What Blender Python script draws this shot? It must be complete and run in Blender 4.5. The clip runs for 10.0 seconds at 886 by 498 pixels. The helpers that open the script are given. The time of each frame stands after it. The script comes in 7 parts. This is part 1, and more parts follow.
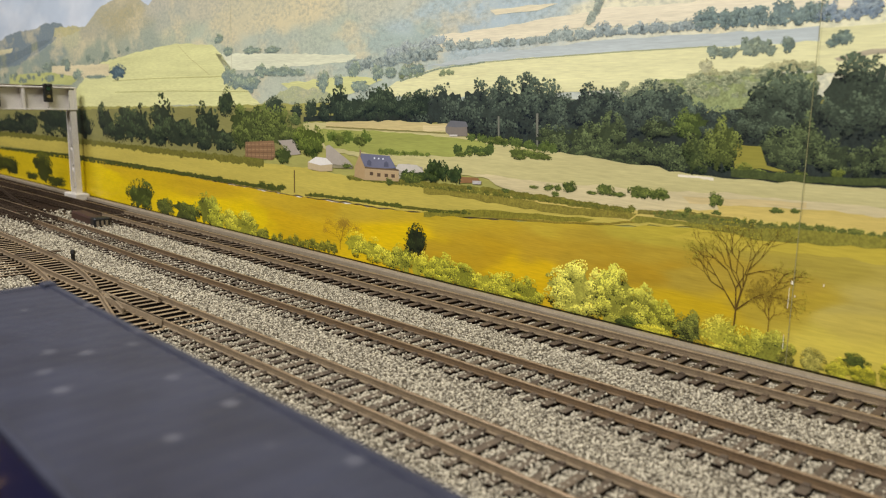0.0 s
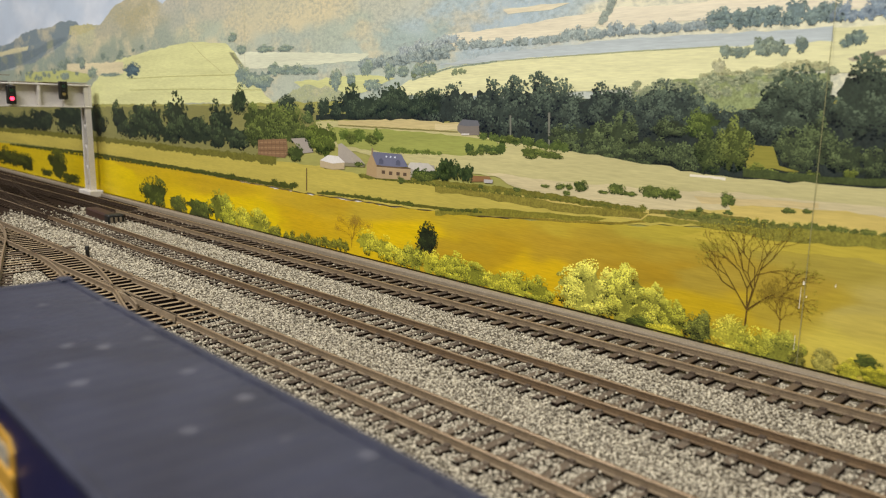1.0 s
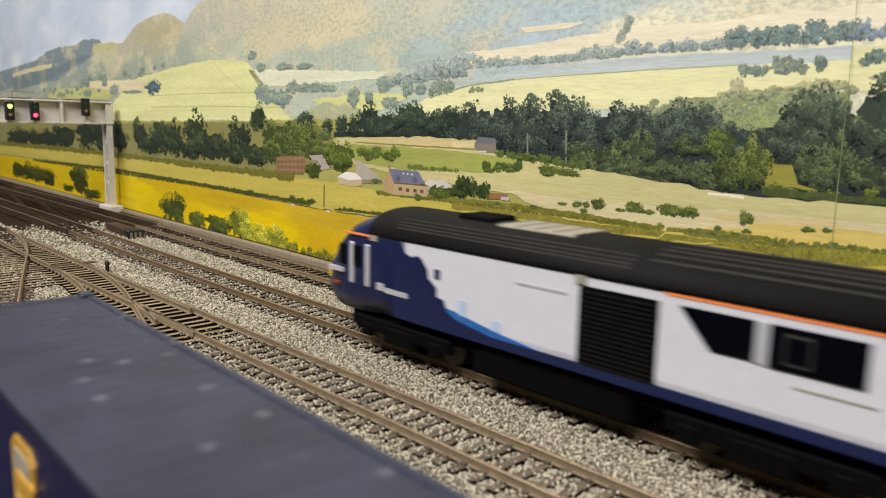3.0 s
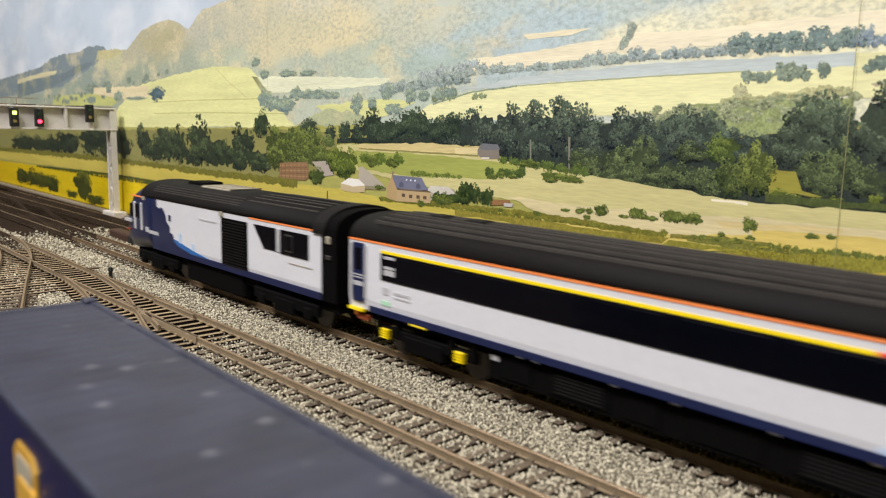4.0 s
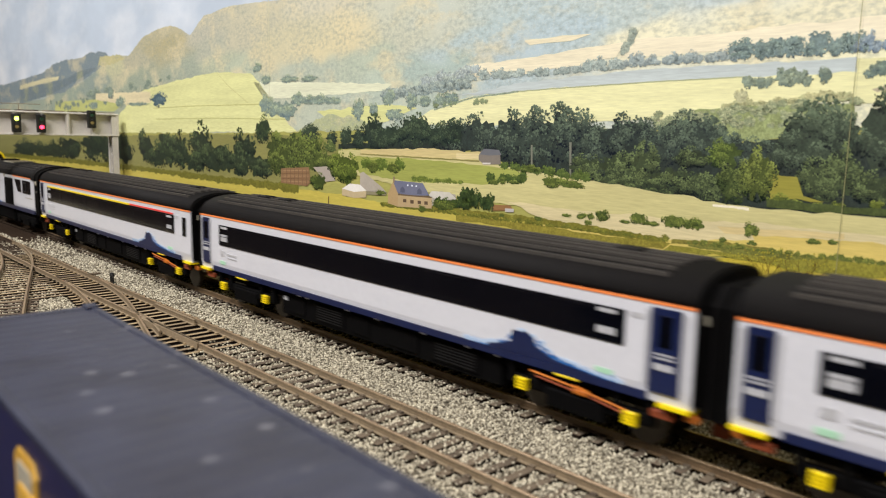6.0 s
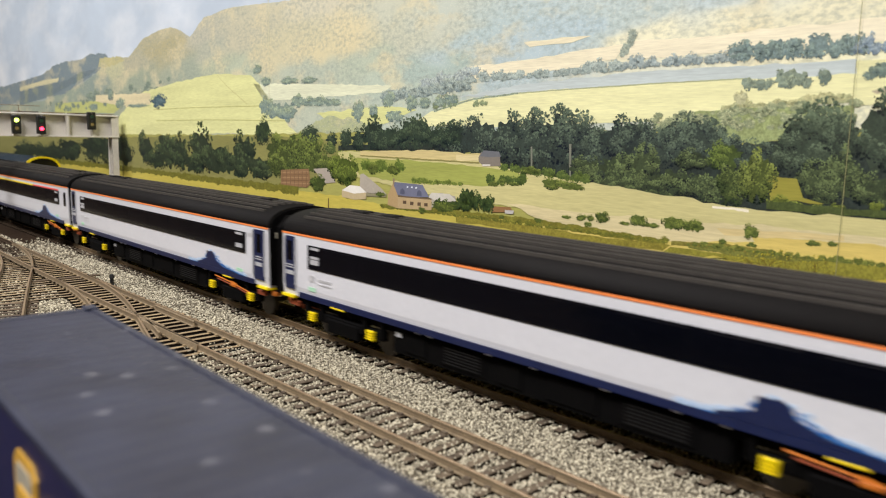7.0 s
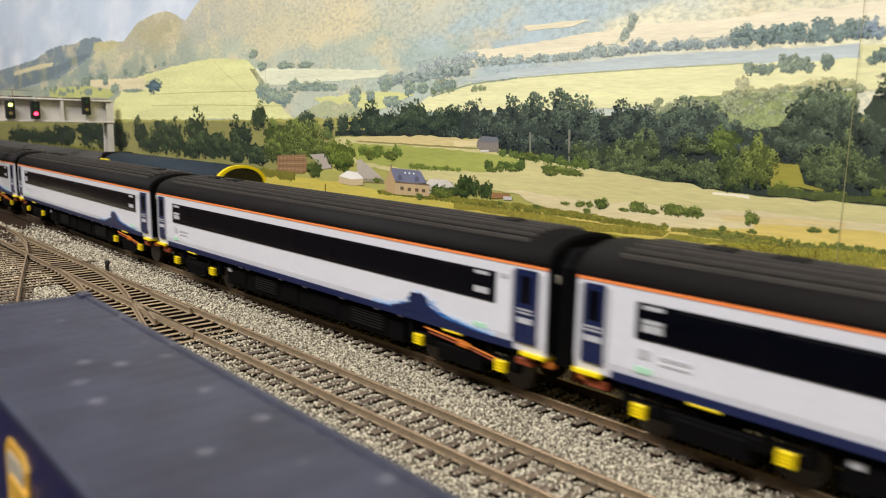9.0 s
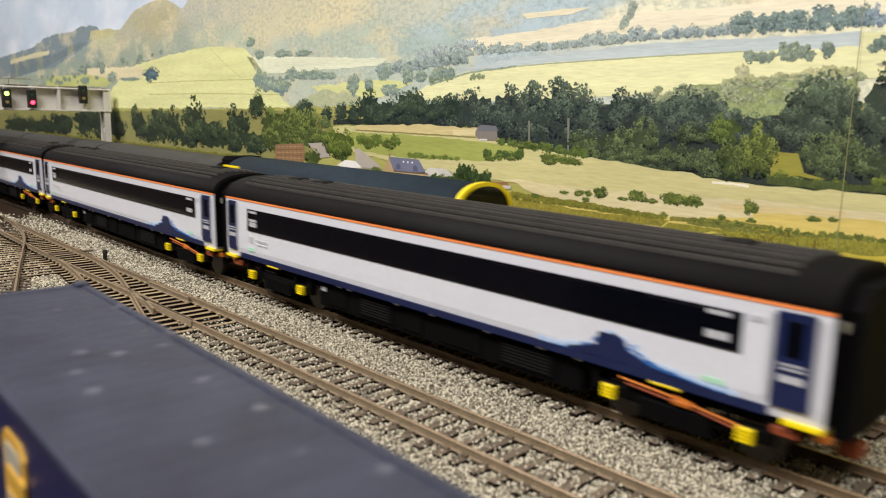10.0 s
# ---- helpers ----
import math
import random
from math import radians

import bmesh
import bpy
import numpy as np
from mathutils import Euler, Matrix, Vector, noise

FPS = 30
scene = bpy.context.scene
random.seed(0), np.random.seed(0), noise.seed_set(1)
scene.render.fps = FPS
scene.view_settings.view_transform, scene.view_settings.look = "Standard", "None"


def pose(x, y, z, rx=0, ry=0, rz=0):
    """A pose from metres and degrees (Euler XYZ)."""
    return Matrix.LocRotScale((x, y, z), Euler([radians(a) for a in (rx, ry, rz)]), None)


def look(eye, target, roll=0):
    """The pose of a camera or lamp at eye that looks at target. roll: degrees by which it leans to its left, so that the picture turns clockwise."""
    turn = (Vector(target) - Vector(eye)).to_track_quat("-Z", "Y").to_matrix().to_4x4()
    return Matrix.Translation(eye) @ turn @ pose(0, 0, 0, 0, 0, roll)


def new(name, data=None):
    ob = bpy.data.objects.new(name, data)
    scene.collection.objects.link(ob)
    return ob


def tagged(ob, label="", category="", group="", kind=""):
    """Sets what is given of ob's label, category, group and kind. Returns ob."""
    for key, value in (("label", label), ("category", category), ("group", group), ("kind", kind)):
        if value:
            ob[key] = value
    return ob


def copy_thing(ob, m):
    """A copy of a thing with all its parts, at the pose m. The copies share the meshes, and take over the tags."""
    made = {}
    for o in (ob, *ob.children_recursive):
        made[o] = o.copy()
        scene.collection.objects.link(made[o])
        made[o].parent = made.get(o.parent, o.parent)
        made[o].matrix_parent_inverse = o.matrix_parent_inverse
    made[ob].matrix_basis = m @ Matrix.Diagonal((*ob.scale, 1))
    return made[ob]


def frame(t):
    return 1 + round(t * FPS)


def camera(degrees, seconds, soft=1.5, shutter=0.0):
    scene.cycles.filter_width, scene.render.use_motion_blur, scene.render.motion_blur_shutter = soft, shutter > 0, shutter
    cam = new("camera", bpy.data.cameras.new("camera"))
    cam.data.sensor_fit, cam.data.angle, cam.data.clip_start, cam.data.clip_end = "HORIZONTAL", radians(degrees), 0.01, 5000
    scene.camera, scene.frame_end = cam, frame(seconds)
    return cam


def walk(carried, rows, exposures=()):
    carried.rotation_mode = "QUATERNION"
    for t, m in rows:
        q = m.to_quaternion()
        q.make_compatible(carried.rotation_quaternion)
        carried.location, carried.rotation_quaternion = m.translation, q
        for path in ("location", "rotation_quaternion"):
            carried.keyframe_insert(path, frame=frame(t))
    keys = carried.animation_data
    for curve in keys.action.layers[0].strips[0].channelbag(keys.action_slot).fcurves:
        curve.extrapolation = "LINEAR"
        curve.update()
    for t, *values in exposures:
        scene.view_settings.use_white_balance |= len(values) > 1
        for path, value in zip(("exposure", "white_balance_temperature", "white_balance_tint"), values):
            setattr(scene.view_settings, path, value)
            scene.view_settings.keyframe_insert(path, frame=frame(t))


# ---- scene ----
cam = camera(60.0, 10.0, soft=1.1, shutter=0.4)
PATH = [
    (0, pose(-0.00071, -0.18244, 0.08399, 79.607, -0.989, 44.405)),
    (0.5, pose(-0.00032, -0.18301, 0.08391, 79.618, -1.221, 44.884)),
    (1, pose(-0.00002, -0.18354, 0.08404, 79.499, -1.185, 45.244)),
    (1.5, pose(0.00015, -0.18392, 0.08420, 79.683, -1.235, 45.615)),
    (2, pose(0.00020, -0.18411, 0.08433, 80.064, -1.356, 45.816)),
    (2.5, pose(0.00007, -0.18410, 0.08439, 80.381, -1.327, 46.171)),
    (4, pose(-0.00018, -0.18400, 0.08439, 81.152, -1.299, 46.672)),
    (4.5, pose(-0.00030, -0.18402, 0.08436, 81.260, -1.310, 46.701)),
    (5, pose(-0.00026, -0.18402, 0.08428, 81.472, -1.325, 46.725)),
    (5.5, pose(-0.00021, -0.18390, 0.08436, 81.512, -1.290, 46.760)),
    (7, pose(-0.00020, -0.18389, 0.08452, 81.652, -1.271, 46.761)),
    (7.5, pose(-0.00035, -0.18387, 0.08443, 81.698, -1.327, 46.746)),
    (8, pose(-0.00077, -0.18363, 0.08422, 81.598, -1.334, 46.722)),
    (8.5, pose(-0.00138, -0.18315, 0.08411, 81.271, -1.364, 46.640)),
    (9, pose(-0.00202, -0.18255, 0.08412, 80.648, -1.360, 46.561)),
    (9.5, pose(-0.00238, -0.18215, 0.08409, 80.256, -1.327, 46.490)),
    (10, pose(-0.00250, -0.18207, 0.08394, 79.857, -1.366, 46.454)),
]

walk(cam, PATH, exposures=[(0.0, -0.05), (2.0, -0.05), (4.0, 0.21), (10.0, 0.21)])
cam.data.dof.use_dof = True
cam.data.dof.focus_distance = 0.37
cam.data.dof.aperture_fstop = 22.0

# ---- light: a room with two ceiling panels ----
world = bpy.data.worlds.new("room_air")
scene.world = world
world.use_nodes = True
world.node_tree.nodes["Background"].inputs[0].default_value = (1.0, 0.95, 0.88, 1)
world.node_tree.nodes["Background"].inputs[1].default_value = 0.25


def lamp(name, eye, target, size, size_y, watts, colour):
    d = bpy.data.lights.new(name, "AREA")
    d.shape, d.size, d.size_y, d.energy, d.color = "RECTANGLE", size, size_y, watts, colour
    o = new(name, d)
    o.matrix_world = look(eye, target)
    return o


lamp("ceiling_light", (-0.80, -0.85, 1.20), (-0.35, 0.05, 0.06), 0.5, 0.25, 19.2, (1.0, 0.965, 0.975))
lamp("ceiling_light", (0.30, -0.85, 1.25), (-0.10, 0.05, 0.06), 0.8, 0.3, 19.2, (1.0, 0.965, 0.98))

# ---- materials ----


def srgb(h):
    v = [int(h[i:i + 2], 16) / 255 for i in (0, 2, 4)]
    return tuple(c / 12.92 if c <= 0.04045 else ((c + 0.055) / 1.055) ** 2.4 for c in v)


def material(name, a, b=None, rough=0.6, metal=0.0, scale=300.0, bump=0.0, fine=None, spread=0.5, island=0.0, coat=0.0, spec=0.5, stretch=(1, 1, 1), specks=0.0):
    """Two colours mixed by a coarse and a fine noise, with relief; island varies the tone piece by piece."""
    m = bpy.data.materials.new(name)
    m.use_nodes = True
    nt = m.node_tree
    n, link = nt.nodes, nt.links.new
    bsdf = n["Principled BSDF"]
    bsdf.inputs["Roughness"].default_value = rough
    bsdf.inputs["Metallic"].default_value = metal
    bsdf.inputs["Coat Weight"].default_value = coat
    bsdf.inputs["Specular IOR Level"].default_value = spec
    a = srgb(a) if isinstance(a, str) else a
    b = a if b is None else (srgb(b) if isinstance(b, str) else b)
    tc = n.new("ShaderNodeTexCoord")
    mp = n.new("ShaderNodeMapping")
    mp.inputs["Scale"].default_value = stretch
    link(tc.outputs["Object"], mp.inputs[0])
    n1 = n.new("ShaderNodeTexNoise")
    n1.inputs["Scale"].default_value = scale
    n1.inputs["Detail"].default_value = 5
    n1.inputs["Roughness"].default_value = 0.65
    link(mp.outputs[0], n1.inputs["Vector"])
    n2 = n.new("ShaderNodeTexNoise")
    n2.inputs["Scale"].default_value = fine or scale * 7
    n2.inputs["Detail"].default_value = 3
    link(mp.outputs[0], n2.inputs["Vector"])
    mx = n.new("ShaderNodeMath")
    mx.operation = "MULTIPLY_ADD"
    mx.inputs[1].default_value = 0.55
    link(n2.outputs[0], mx.inputs[0])
    half = n.new("ShaderNodeMath")
    half.operation = "MULTIPLY"
    half.inputs[1].default_value = 0.45
    link(n1.outputs[0], half.inputs[0])
    link(half.outputs[0], mx.inputs[2])
    top = mx.outputs[0]
    if island:
        g = n.new("ShaderNodeNewGeometry")
        oi = n.new("ShaderNodeObjectInfo")
        s = n.new("ShaderNodeMath")
        link(g.outputs["Random Per Island"], s.inputs[0])
        link(oi.outputs["Random"], s.inputs[1])
        fr = n.new("ShaderNodeMath")
        fr.operation = "FRACT"
        link(s.outputs[0], fr.inputs[0])
        w = n.new("ShaderNodeMix")
        w.inputs[0].default_value = island
        link(top, w.inputs[2])
        link(fr.outputs[0], w.inputs[3])
        top = w.outputs[0]
    r = n.new("ShaderNodeValToRGB")
    r.color_ramp.elements[0].position, r.color_ramp.elements[1].position = 0.5 - spread / 2, 0.5 + spread / 2
    r.color_ramp.elements[0].color, r.color_ramp.elements[1].color = (*a, 1), (*b, 1)
    link(top, r.inputs[0])
    link(r.outputs[0], bsdf.inputs["Base Color"])
    if specks:
        vo = n.new("ShaderNodeTexVoronoi")
        vo.inputs["Scale"].default_value = 190
        link(mp.outputs[0], vo.inputs["Vector"])
        pick = n.new("ShaderNodeMapRange")
        pick.inputs[1].default_value, pick.inputs[2].default_value, pick.inputs[3].default_value, pick.inputs[4].default_value = 0.0, 0.34, 1.0, 0.0
        link(vo.outputs["Distance"], pick.inputs[0])
        sep = n.new("ShaderNodeSeparateColor")
        link(vo.outputs["Color"], sep.inputs[0])
        few = n.new("ShaderNodeMath")
        few.operation = "GREATER_THAN"
        few.inputs[1].default_value = 0.86
        link(sep.outputs[0], few.inputs[0])
        both = n.new("ShaderNodeMath")
        both.operation = "MULTIPLY"
        link(pick.outputs[0], both.inputs[0])
        link(few.outputs[0], both.inputs[1])
        some = n.new("ShaderNodeMath")
        some.operation = "MULTIPLY"
        some.inputs[1].default_value = specks
        link(both.outputs[0], some.inputs[0])
        dust = n.new("ShaderNodeMix")
        dust.data_type = "RGBA"
        link(some.outputs[0], dust.inputs[0])
        link(r.outputs[0], dust.inputs[6])
        dust.inputs[7].default_value = (0.45, 0.45, 0.48, 1)
        link(dust.outputs[2], bsdf.inputs["Base Color"])
    if bump:
        bp = n.new("ShaderNodeBump")
        bp.inputs["Strength"].default_value = 0.6
        bp.inputs["Distance"].default_value = bump
        link(mx.outputs[0], bp.inputs["Height"])
        link(bp.outputs[0], bsdf.inputs["Normal"])
    return m


def glow(name, colour, strength):
    m = bpy.data.materials.new(name)
    m.use_nodes = True
    b = m.node_tree.nodes["Principled BSDF"]
    b.inputs["Base Color"].default_value = (*colour, 1)
    b.inputs["Emission Color"].default_value = (*colour, 1)
    b.inputs["Emission Strength"].default_value = strength
    return m


def printed(name, grain, amount, stretch=(1, 1, 1), detail=4.0, fine=0.0, famount=0.0, tint=None, tscale=20.0):
    """Ink on paper: the ink's own colour, varied by the grain of the photograph."""
    m = bpy.data.materials.new(name)
    m.use_nodes = True
    nt = m.node_tree
    n, link = nt.nodes, nt.links.new
    b = n["Principled BSDF"]
    b.inputs["Roughness"].default_value = 0.42
    b.inputs["Specular IOR Level"].default_value = 0.35
    ink = n.new("ShaderNodeVertexColor")
    ink.layer_name = "ink"
    tc = n.new("ShaderNodeTexCoord")
    mp = n.new("ShaderNodeMapping")
    mp.inputs["Scale"].default_value = stretch
    link(tc.outputs["Object"], mp.inputs[0])
    src = ink.outputs[0]
    if tint:
        tn = n.new("ShaderNodeTexNoise")
        tn.inputs["Scale"].default_value = tscale
        tn.inputs["Detail"].default_value = 7
        link(mp.outputs[0], tn.inputs["Vector"])
        tr = n.new("ShaderNodeMapRange")
        tr.inputs[1].default_value, tr.inputs[2].default_value, tr.inputs[4].default_value = 0.45, 0.70, 0.55
        link(tn.outputs[0], tr.inputs[0])
        tm = n.new("ShaderNodeMix")
        tm.data_type = "RGBA"
        link(tr.outputs[0], tm.inputs[0])
        link(src, tm.inputs[6])
        tm.inputs[7].default_value = (*srgb(tint), 1)
        src = tm.outputs[2]
    for sc, am in ((grain, amount), (fine, famount)):
        if not am:
            continue
        ns = n.new("ShaderNodeTexNoise")
        ns.inputs["Scale"].default_value = sc
        ns.inputs["Detail"].default_value = detail
        ns.inputs["Roughness"].default_value = 0.6
        link(mp.outputs[0], ns.inputs["Vector"])
        mr = n.new("ShaderNodeMapRange")
        mr.inputs[1].default_value, mr.inputs[2].default_value = 0.3, 0.7
        mr.inputs[3].default_value, mr.inputs[4].default_value = 1 - am, 1 + am
        link(ns.outputs[0], mr.inputs[0])
        sc_ = n.new("ShaderNodeVectorMath")
        sc_.operation = "SCALE"
        link(src, sc_.inputs[0])
        link(mr.outputs[0], sc_.inputs["Scale"])
        src = sc_.outputs[0]
    link(src, b.inputs["Base Color"])
    return m


def hillside(name, straw, wood, cover):
    """Print of a distant slope: the ink, patches of straw, and scattered small trees thick in some places."""
    m = bpy.data.materials.new(name)
    m.use_nodes = True
    n, link = m.node_tree.nodes, m.node_tree.links.new
    b = n["Principled BSDF"]
    b.inputs["Roughness"].default_value = 0.42
    b.inputs["Specular IOR Level"].default_value = 0.35
    ink = n.new("ShaderNodeVertexColor")
    ink.layer_name = "ink"
    tc = n.new("ShaderNodeTexCoord")
    mp = n.new("ShaderNodeMapping")
    mp.inputs["Scale"].default_value = (1, 1, 1.7)
    link(tc.outputs["Object"], mp.inputs[0])

    def patches(scale, detail, lo, hi, most):
        ns = n.new("ShaderNodeTexNoise")
        ns.inputs["Scale"].default_value, ns.inputs["Detail"].default_value, ns.inputs["Roughness"].default_value = scale, detail, 0.62
        link(mp.outputs[0], ns.inputs["Vector"])
        r = n.new("ShaderNodeMapRange")
        r.inputs[1].default_value, r.inputs[2].default_value, r.inputs[4].default_value = lo, hi, most
        link(ns.outputs[0], r.inputs[0])
        return r.outputs[0]

    def over(src, amount, colour):
        x = n.new("ShaderNodeMix")
        x.data_type = "RGBA"
        link(amount, x.inputs[0])
        link(src, x.inputs[6])
        x.inputs[7].default_value = (*srgb(colour), 1)
        return x.outputs[2]

    src = over(ink.outputs[0], patches(30, 9, 0.50, 0.62, 0.62), straw)
    where = n.new("ShaderNodeMath")
    where.operation = "MULTIPLY"
    link(patches(34, 5, 0.66 - cover, 0.78 - cover, 1.0), where.inputs[0])
    link(patches(300, 5, 0.42, 0.68, 0.58), where.inputs[1])
    src = over(src, where.outputs[0], wood)
    src = over(src, patches(700, 2, 0.52, 0.70, 0.22), "f0ead2")
    link(src, b.inputs["Base Color"])
    return m


M_BALLAST_BED = material("ballast_bed", "40392c", "756b58", 0.95, scale=500, bump=0.001, spread=0.35)
M_STONE = material("ballast_stone", "473f31", "dcd4ba", 0.9, scale=700, island=0.85, spread=0.95, spec=0.2)
M_SLEEPER_GREY = material("dusty_sleeper", "3a3026", "6b5e4b", 0.9, scale=500, bump=0.0003, island=0.4, spread=0.7)
M_SLEEPER = material("sleeper", "362c22", "64543f", 0.85, scale=500, bump=0.0003, island=0.35, spread=0.6)
# Near-black for sleeper and timber sides: their shade is put into the colour.
M_SHADED_SIDE = material("shaded_timber_side", "120e0a", "261d15", 0.95, scale=400, spec=0.1)
M_TIMBER = material("point_timber", "6a5a44", "a08c69", 0.8, scale=500, bump=0.0003, island=0.4, spread=0.6)
M_RAIL_TAN = material("dusty_tan_rail", "5c4e3b", "8d7c60", 0.7, 0.0, scale=200, spread=0.5)
M_DIRTY = material("dirt_caked_track", "241b14", "46392b", 0.9, scale=250, spread=0.5, spec=0.15)
M_RAIL = material("rail", "4c3d2c", "7c674b", 0.55, 0.1, scale=250, spread=0.5)
M_RAILTOP = material("rail_running_surface", "77634c", "a08a6b", 0.4, 0.4, scale=200, spread=0.5)
M_CONC = material("grey_edging", "6b6150", "978b74", 0.85, scale=250, bump=0.0004, spread=0.5)
M_BOARD = material("baseboard_wood", "6b5636", "8a7048", 0.8, scale=30, stretch=(1, 8, 1))
M_DIRT = material("brown_scenic_dirt", "19120c", "372a1e", 0.95, scale=120, bump=0.001, spread=0.5, spec=0.1)
M_NAVY_ROOF = material("navy_container_paint", "0b0f22", "2b3043", 0.5, scale=26, fine=75, spread=0.38, bump=0.00005, specks=0.22)
M_NAVY_SIDE = material("navy_side_paint", "10163a", "161c44", 0.4, scale=60)
M_WHITE = material("white_coach_paint", "c5c6ca", "d0d1d5", 0.3, scale=80, coat=0.3)
M_NAVY = material("navy_coach_paint", "0c1638", "121f48", 0.35, scale=80, coat=0.1)
M_BLUE = material("mid_blue_print", "1d4f8f", "2f6fae", 0.35, scale=200)
M_ROOF = material("black_coach_roof", "0a0909", "141211", 0.7, scale=150, spread=0.6, spec=0.14)
# Paler than the roof: the highlight along each rib is painted into its colour.
M_RIB = material("highlit_roof_rib", "2c2a27", "4a4641", 0.6, scale=120, spread=0.6, spec=0.2)
M_LOUVRE = material("dark_louvre", "0e0e0e", "191817", 0.6, scale=300, spec=0.2)
M_BLACK = material("black_underframe", "040404", "090808", 0.8, scale=300, spec=0.06)
M_GLASS = material("black_window_glass", "04050a", "090a10", 0.10, scale=100, spec=0.35)
M_YELLOW = material("yellow_paint", "e6c800", "f2d915", 0.4, scale=200)
M_OCHRE = material("shadowed_yellow_paint", "8c7400", "a48a08", 0.6, scale=200)
M_ORANGE = material("orange_paint", "b8641c", "d47c2a", 0.5, scale=200)
M_STRIPE = material("orange_stripe", "e57a3a", "ef8f52", 0.4, scale=200)
M_RED = material("red_stripe", "d93a36", "e04a44", 0.4, scale=200)
M_RUST = material("brown_orange_coupling", "6a2d10", "8e3f16", 0.7, scale=300)
M_SILVER = material("grey_metal", "b9babd", "cfd0d2", 0.35, 0.3, scale=200)
M_GREEN = material("pale_green_mark", "9cc9a8", "a9d2b4", 0.5)
M_PALEBLUE = material("pale_blue_print", "9fb6cf", "b4c6da", 0.4, scale=200)
M_CREAM = material("cream_panel", "858070", "9c9684", 0.6, scale=200)
M_GANTRY = material("weathered_white_paint", "c2bdb2", "e6e2d9", 0.6, scale=150, fine=1200, spread=0.6)
M_SIGNAL = material("black_signal_box", "0c0d0c", "191a18", 0.5, scale=300)
M_BROWNBOX = material("dark_brown_plastic", "2a1913", "44291e", 0.5, scale=200)
M_TRAINBLUE = material("dark_blue_grey_paint", "141d25", "24313a", 0.75, scale=100, spec=0.2)
M_GREYROOF = material("dark_grey_van_roof", "232220", "383632", 0.6, scale=100)
M_WALL = material("room_wall_paint", "cfc8bb", "d8d2c6", 0.9, scale=3)
M_CEIL = material("ceiling_paint", "e2ded6", "e8e5de", 0.9, scale=3)
M_FLOOR = material("grey_carpet", "4b4844", "5b5752", 0.95, scale=20)
M_GOLD = material("gold_emblem", "b98a2a", "d8ad4c", 0.4, 0.2, scale=300)
M_WHEEL = material("wheel_steel", "3a3633", "56504a", 0.4, 0.6, scale=300)
P_PLAIN = printed("printed_paper", 60, 0.06, fine=900, famount=0.05)
P_SKY = printed("printed_sky", 9, 0.10, (1, 1, 2.2), 6, tint="f0f1f0", tscale=11)
P_HILL = hillside("printed_hillside", "d8cca4", "7f8c86", 0.29)
P_SLOPE = hillside("printed_wooded_slope", "a9aa7c", "64756c", 0.30)
P_FIELD = printed("printed_field", 30, 0.11, (0.35, 1, 5.0), 7, fine=380, famount=0.12)
P_LEAF = printed("printed_foliage", 300, 0.20, (1, 1, 1), 4, fine=1200, famount=0.24)

# ---- mesh helpers ----


def place(name, bm, mats, parent=None, label=""):
    me = bpy.data.meshes.new(name)
    bm.to_mesh(me)
    bm.free()
    for m in (mats if isinstance(mats, (list, tuple)) else [mats]):
        me.materials.append(m)
    o = new(name, me)
    if parent is not None:
        o.parent = parent
    if label:
        o["label"] = label
    return o


def part(name, bm, mats, parent, label=""):
    return place(name, bm, mats, parent, label)


def box(bm, x0, x1, y0, y1, z0, z1, bevel=0.0, mat=0, segments=1):
    r = bmesh.ops.create_cube(bm, size=1)
    vs = r["verts"]
    for v in vs:
        v.co = Vector(((x0 + x1) / 2 + v.co.x * (x1 - x0), (y0 + y1) / 2 + v.co.y * (y1 - y0), (z0 + z1) / 2 + v.co.z * (z1 - z0)))
    fs = set(f for v in vs for f in v.link_faces)
    for f in fs:
        f.material_index = mat
    if bevel:
        es = set(e for v in vs for e in v.link_edges)
        bmesh.ops.bevel(bm, geom=list(es), offset=bevel, segments=segments, affect="EDGES", profile=0.5)
    return bm


def cyl(bm, a, b, r, n=12, r2=None):
    a, b = Vector(a), Vector(b)
    d = b - a
    q = d.to_track_quat("Z", "Y").to_matrix().to_4x4()
    bmesh.ops.create_cone(bm, cap_ends=True, segments=n, radius1=r, radius2=r if r2 is None else r2, depth=d.length,
                          matrix=Matrix.Translation((a + b) / 2) @ q)
    return bm


def prism(bm, prof, x0, x1, mat=0, ends=True):
    """A profile of (y, z) points drawn along x."""
    a = [bm.verts.new((x0, y, z)) for y, z in prof]
    b = [bm.verts.new((x1, y, z)) for y, z in prof]
    k = len(prof)
    for i in range(k):
        j = (i + 1) % k
        bm.faces.new((a[i], a[j], b[j], b[i])).material_index = mat
    if ends:
        bm.faces.new(a[::-1]).material_index = mat
        bm.faces.new(b).material_index = mat
    bmesh.ops.recalc_face_normals(bm, faces=bm.faces)
    return bm


def slab(bm, pts, y0, y1):
    """A flat outline of (x, z) points, given the depth from y0 to y1."""
    a = [bm.verts.new((x, y0, z)) for x, z in pts]
    b = [bm.verts.new((x, y1, z)) for x, z in pts]
    k = len(pts)
    bm.faces.new(a)
    bm.faces.new(b[::-1])
    for i in range(k):
        j = (i + 1) % k
        bm.faces.new((a[i], b[i], b[j], a[j]))
    bmesh.ops.recalc_face_normals(bm, faces=bm.faces)
    return bm


B = bmesh.new


def thing(name, label, category, group="", kind="", at=(0, 0, 0)):
    o = new(name)
    o.empty_display_size = 0.01
    o.location = at
    return tagged(o, label, category, group, kind)


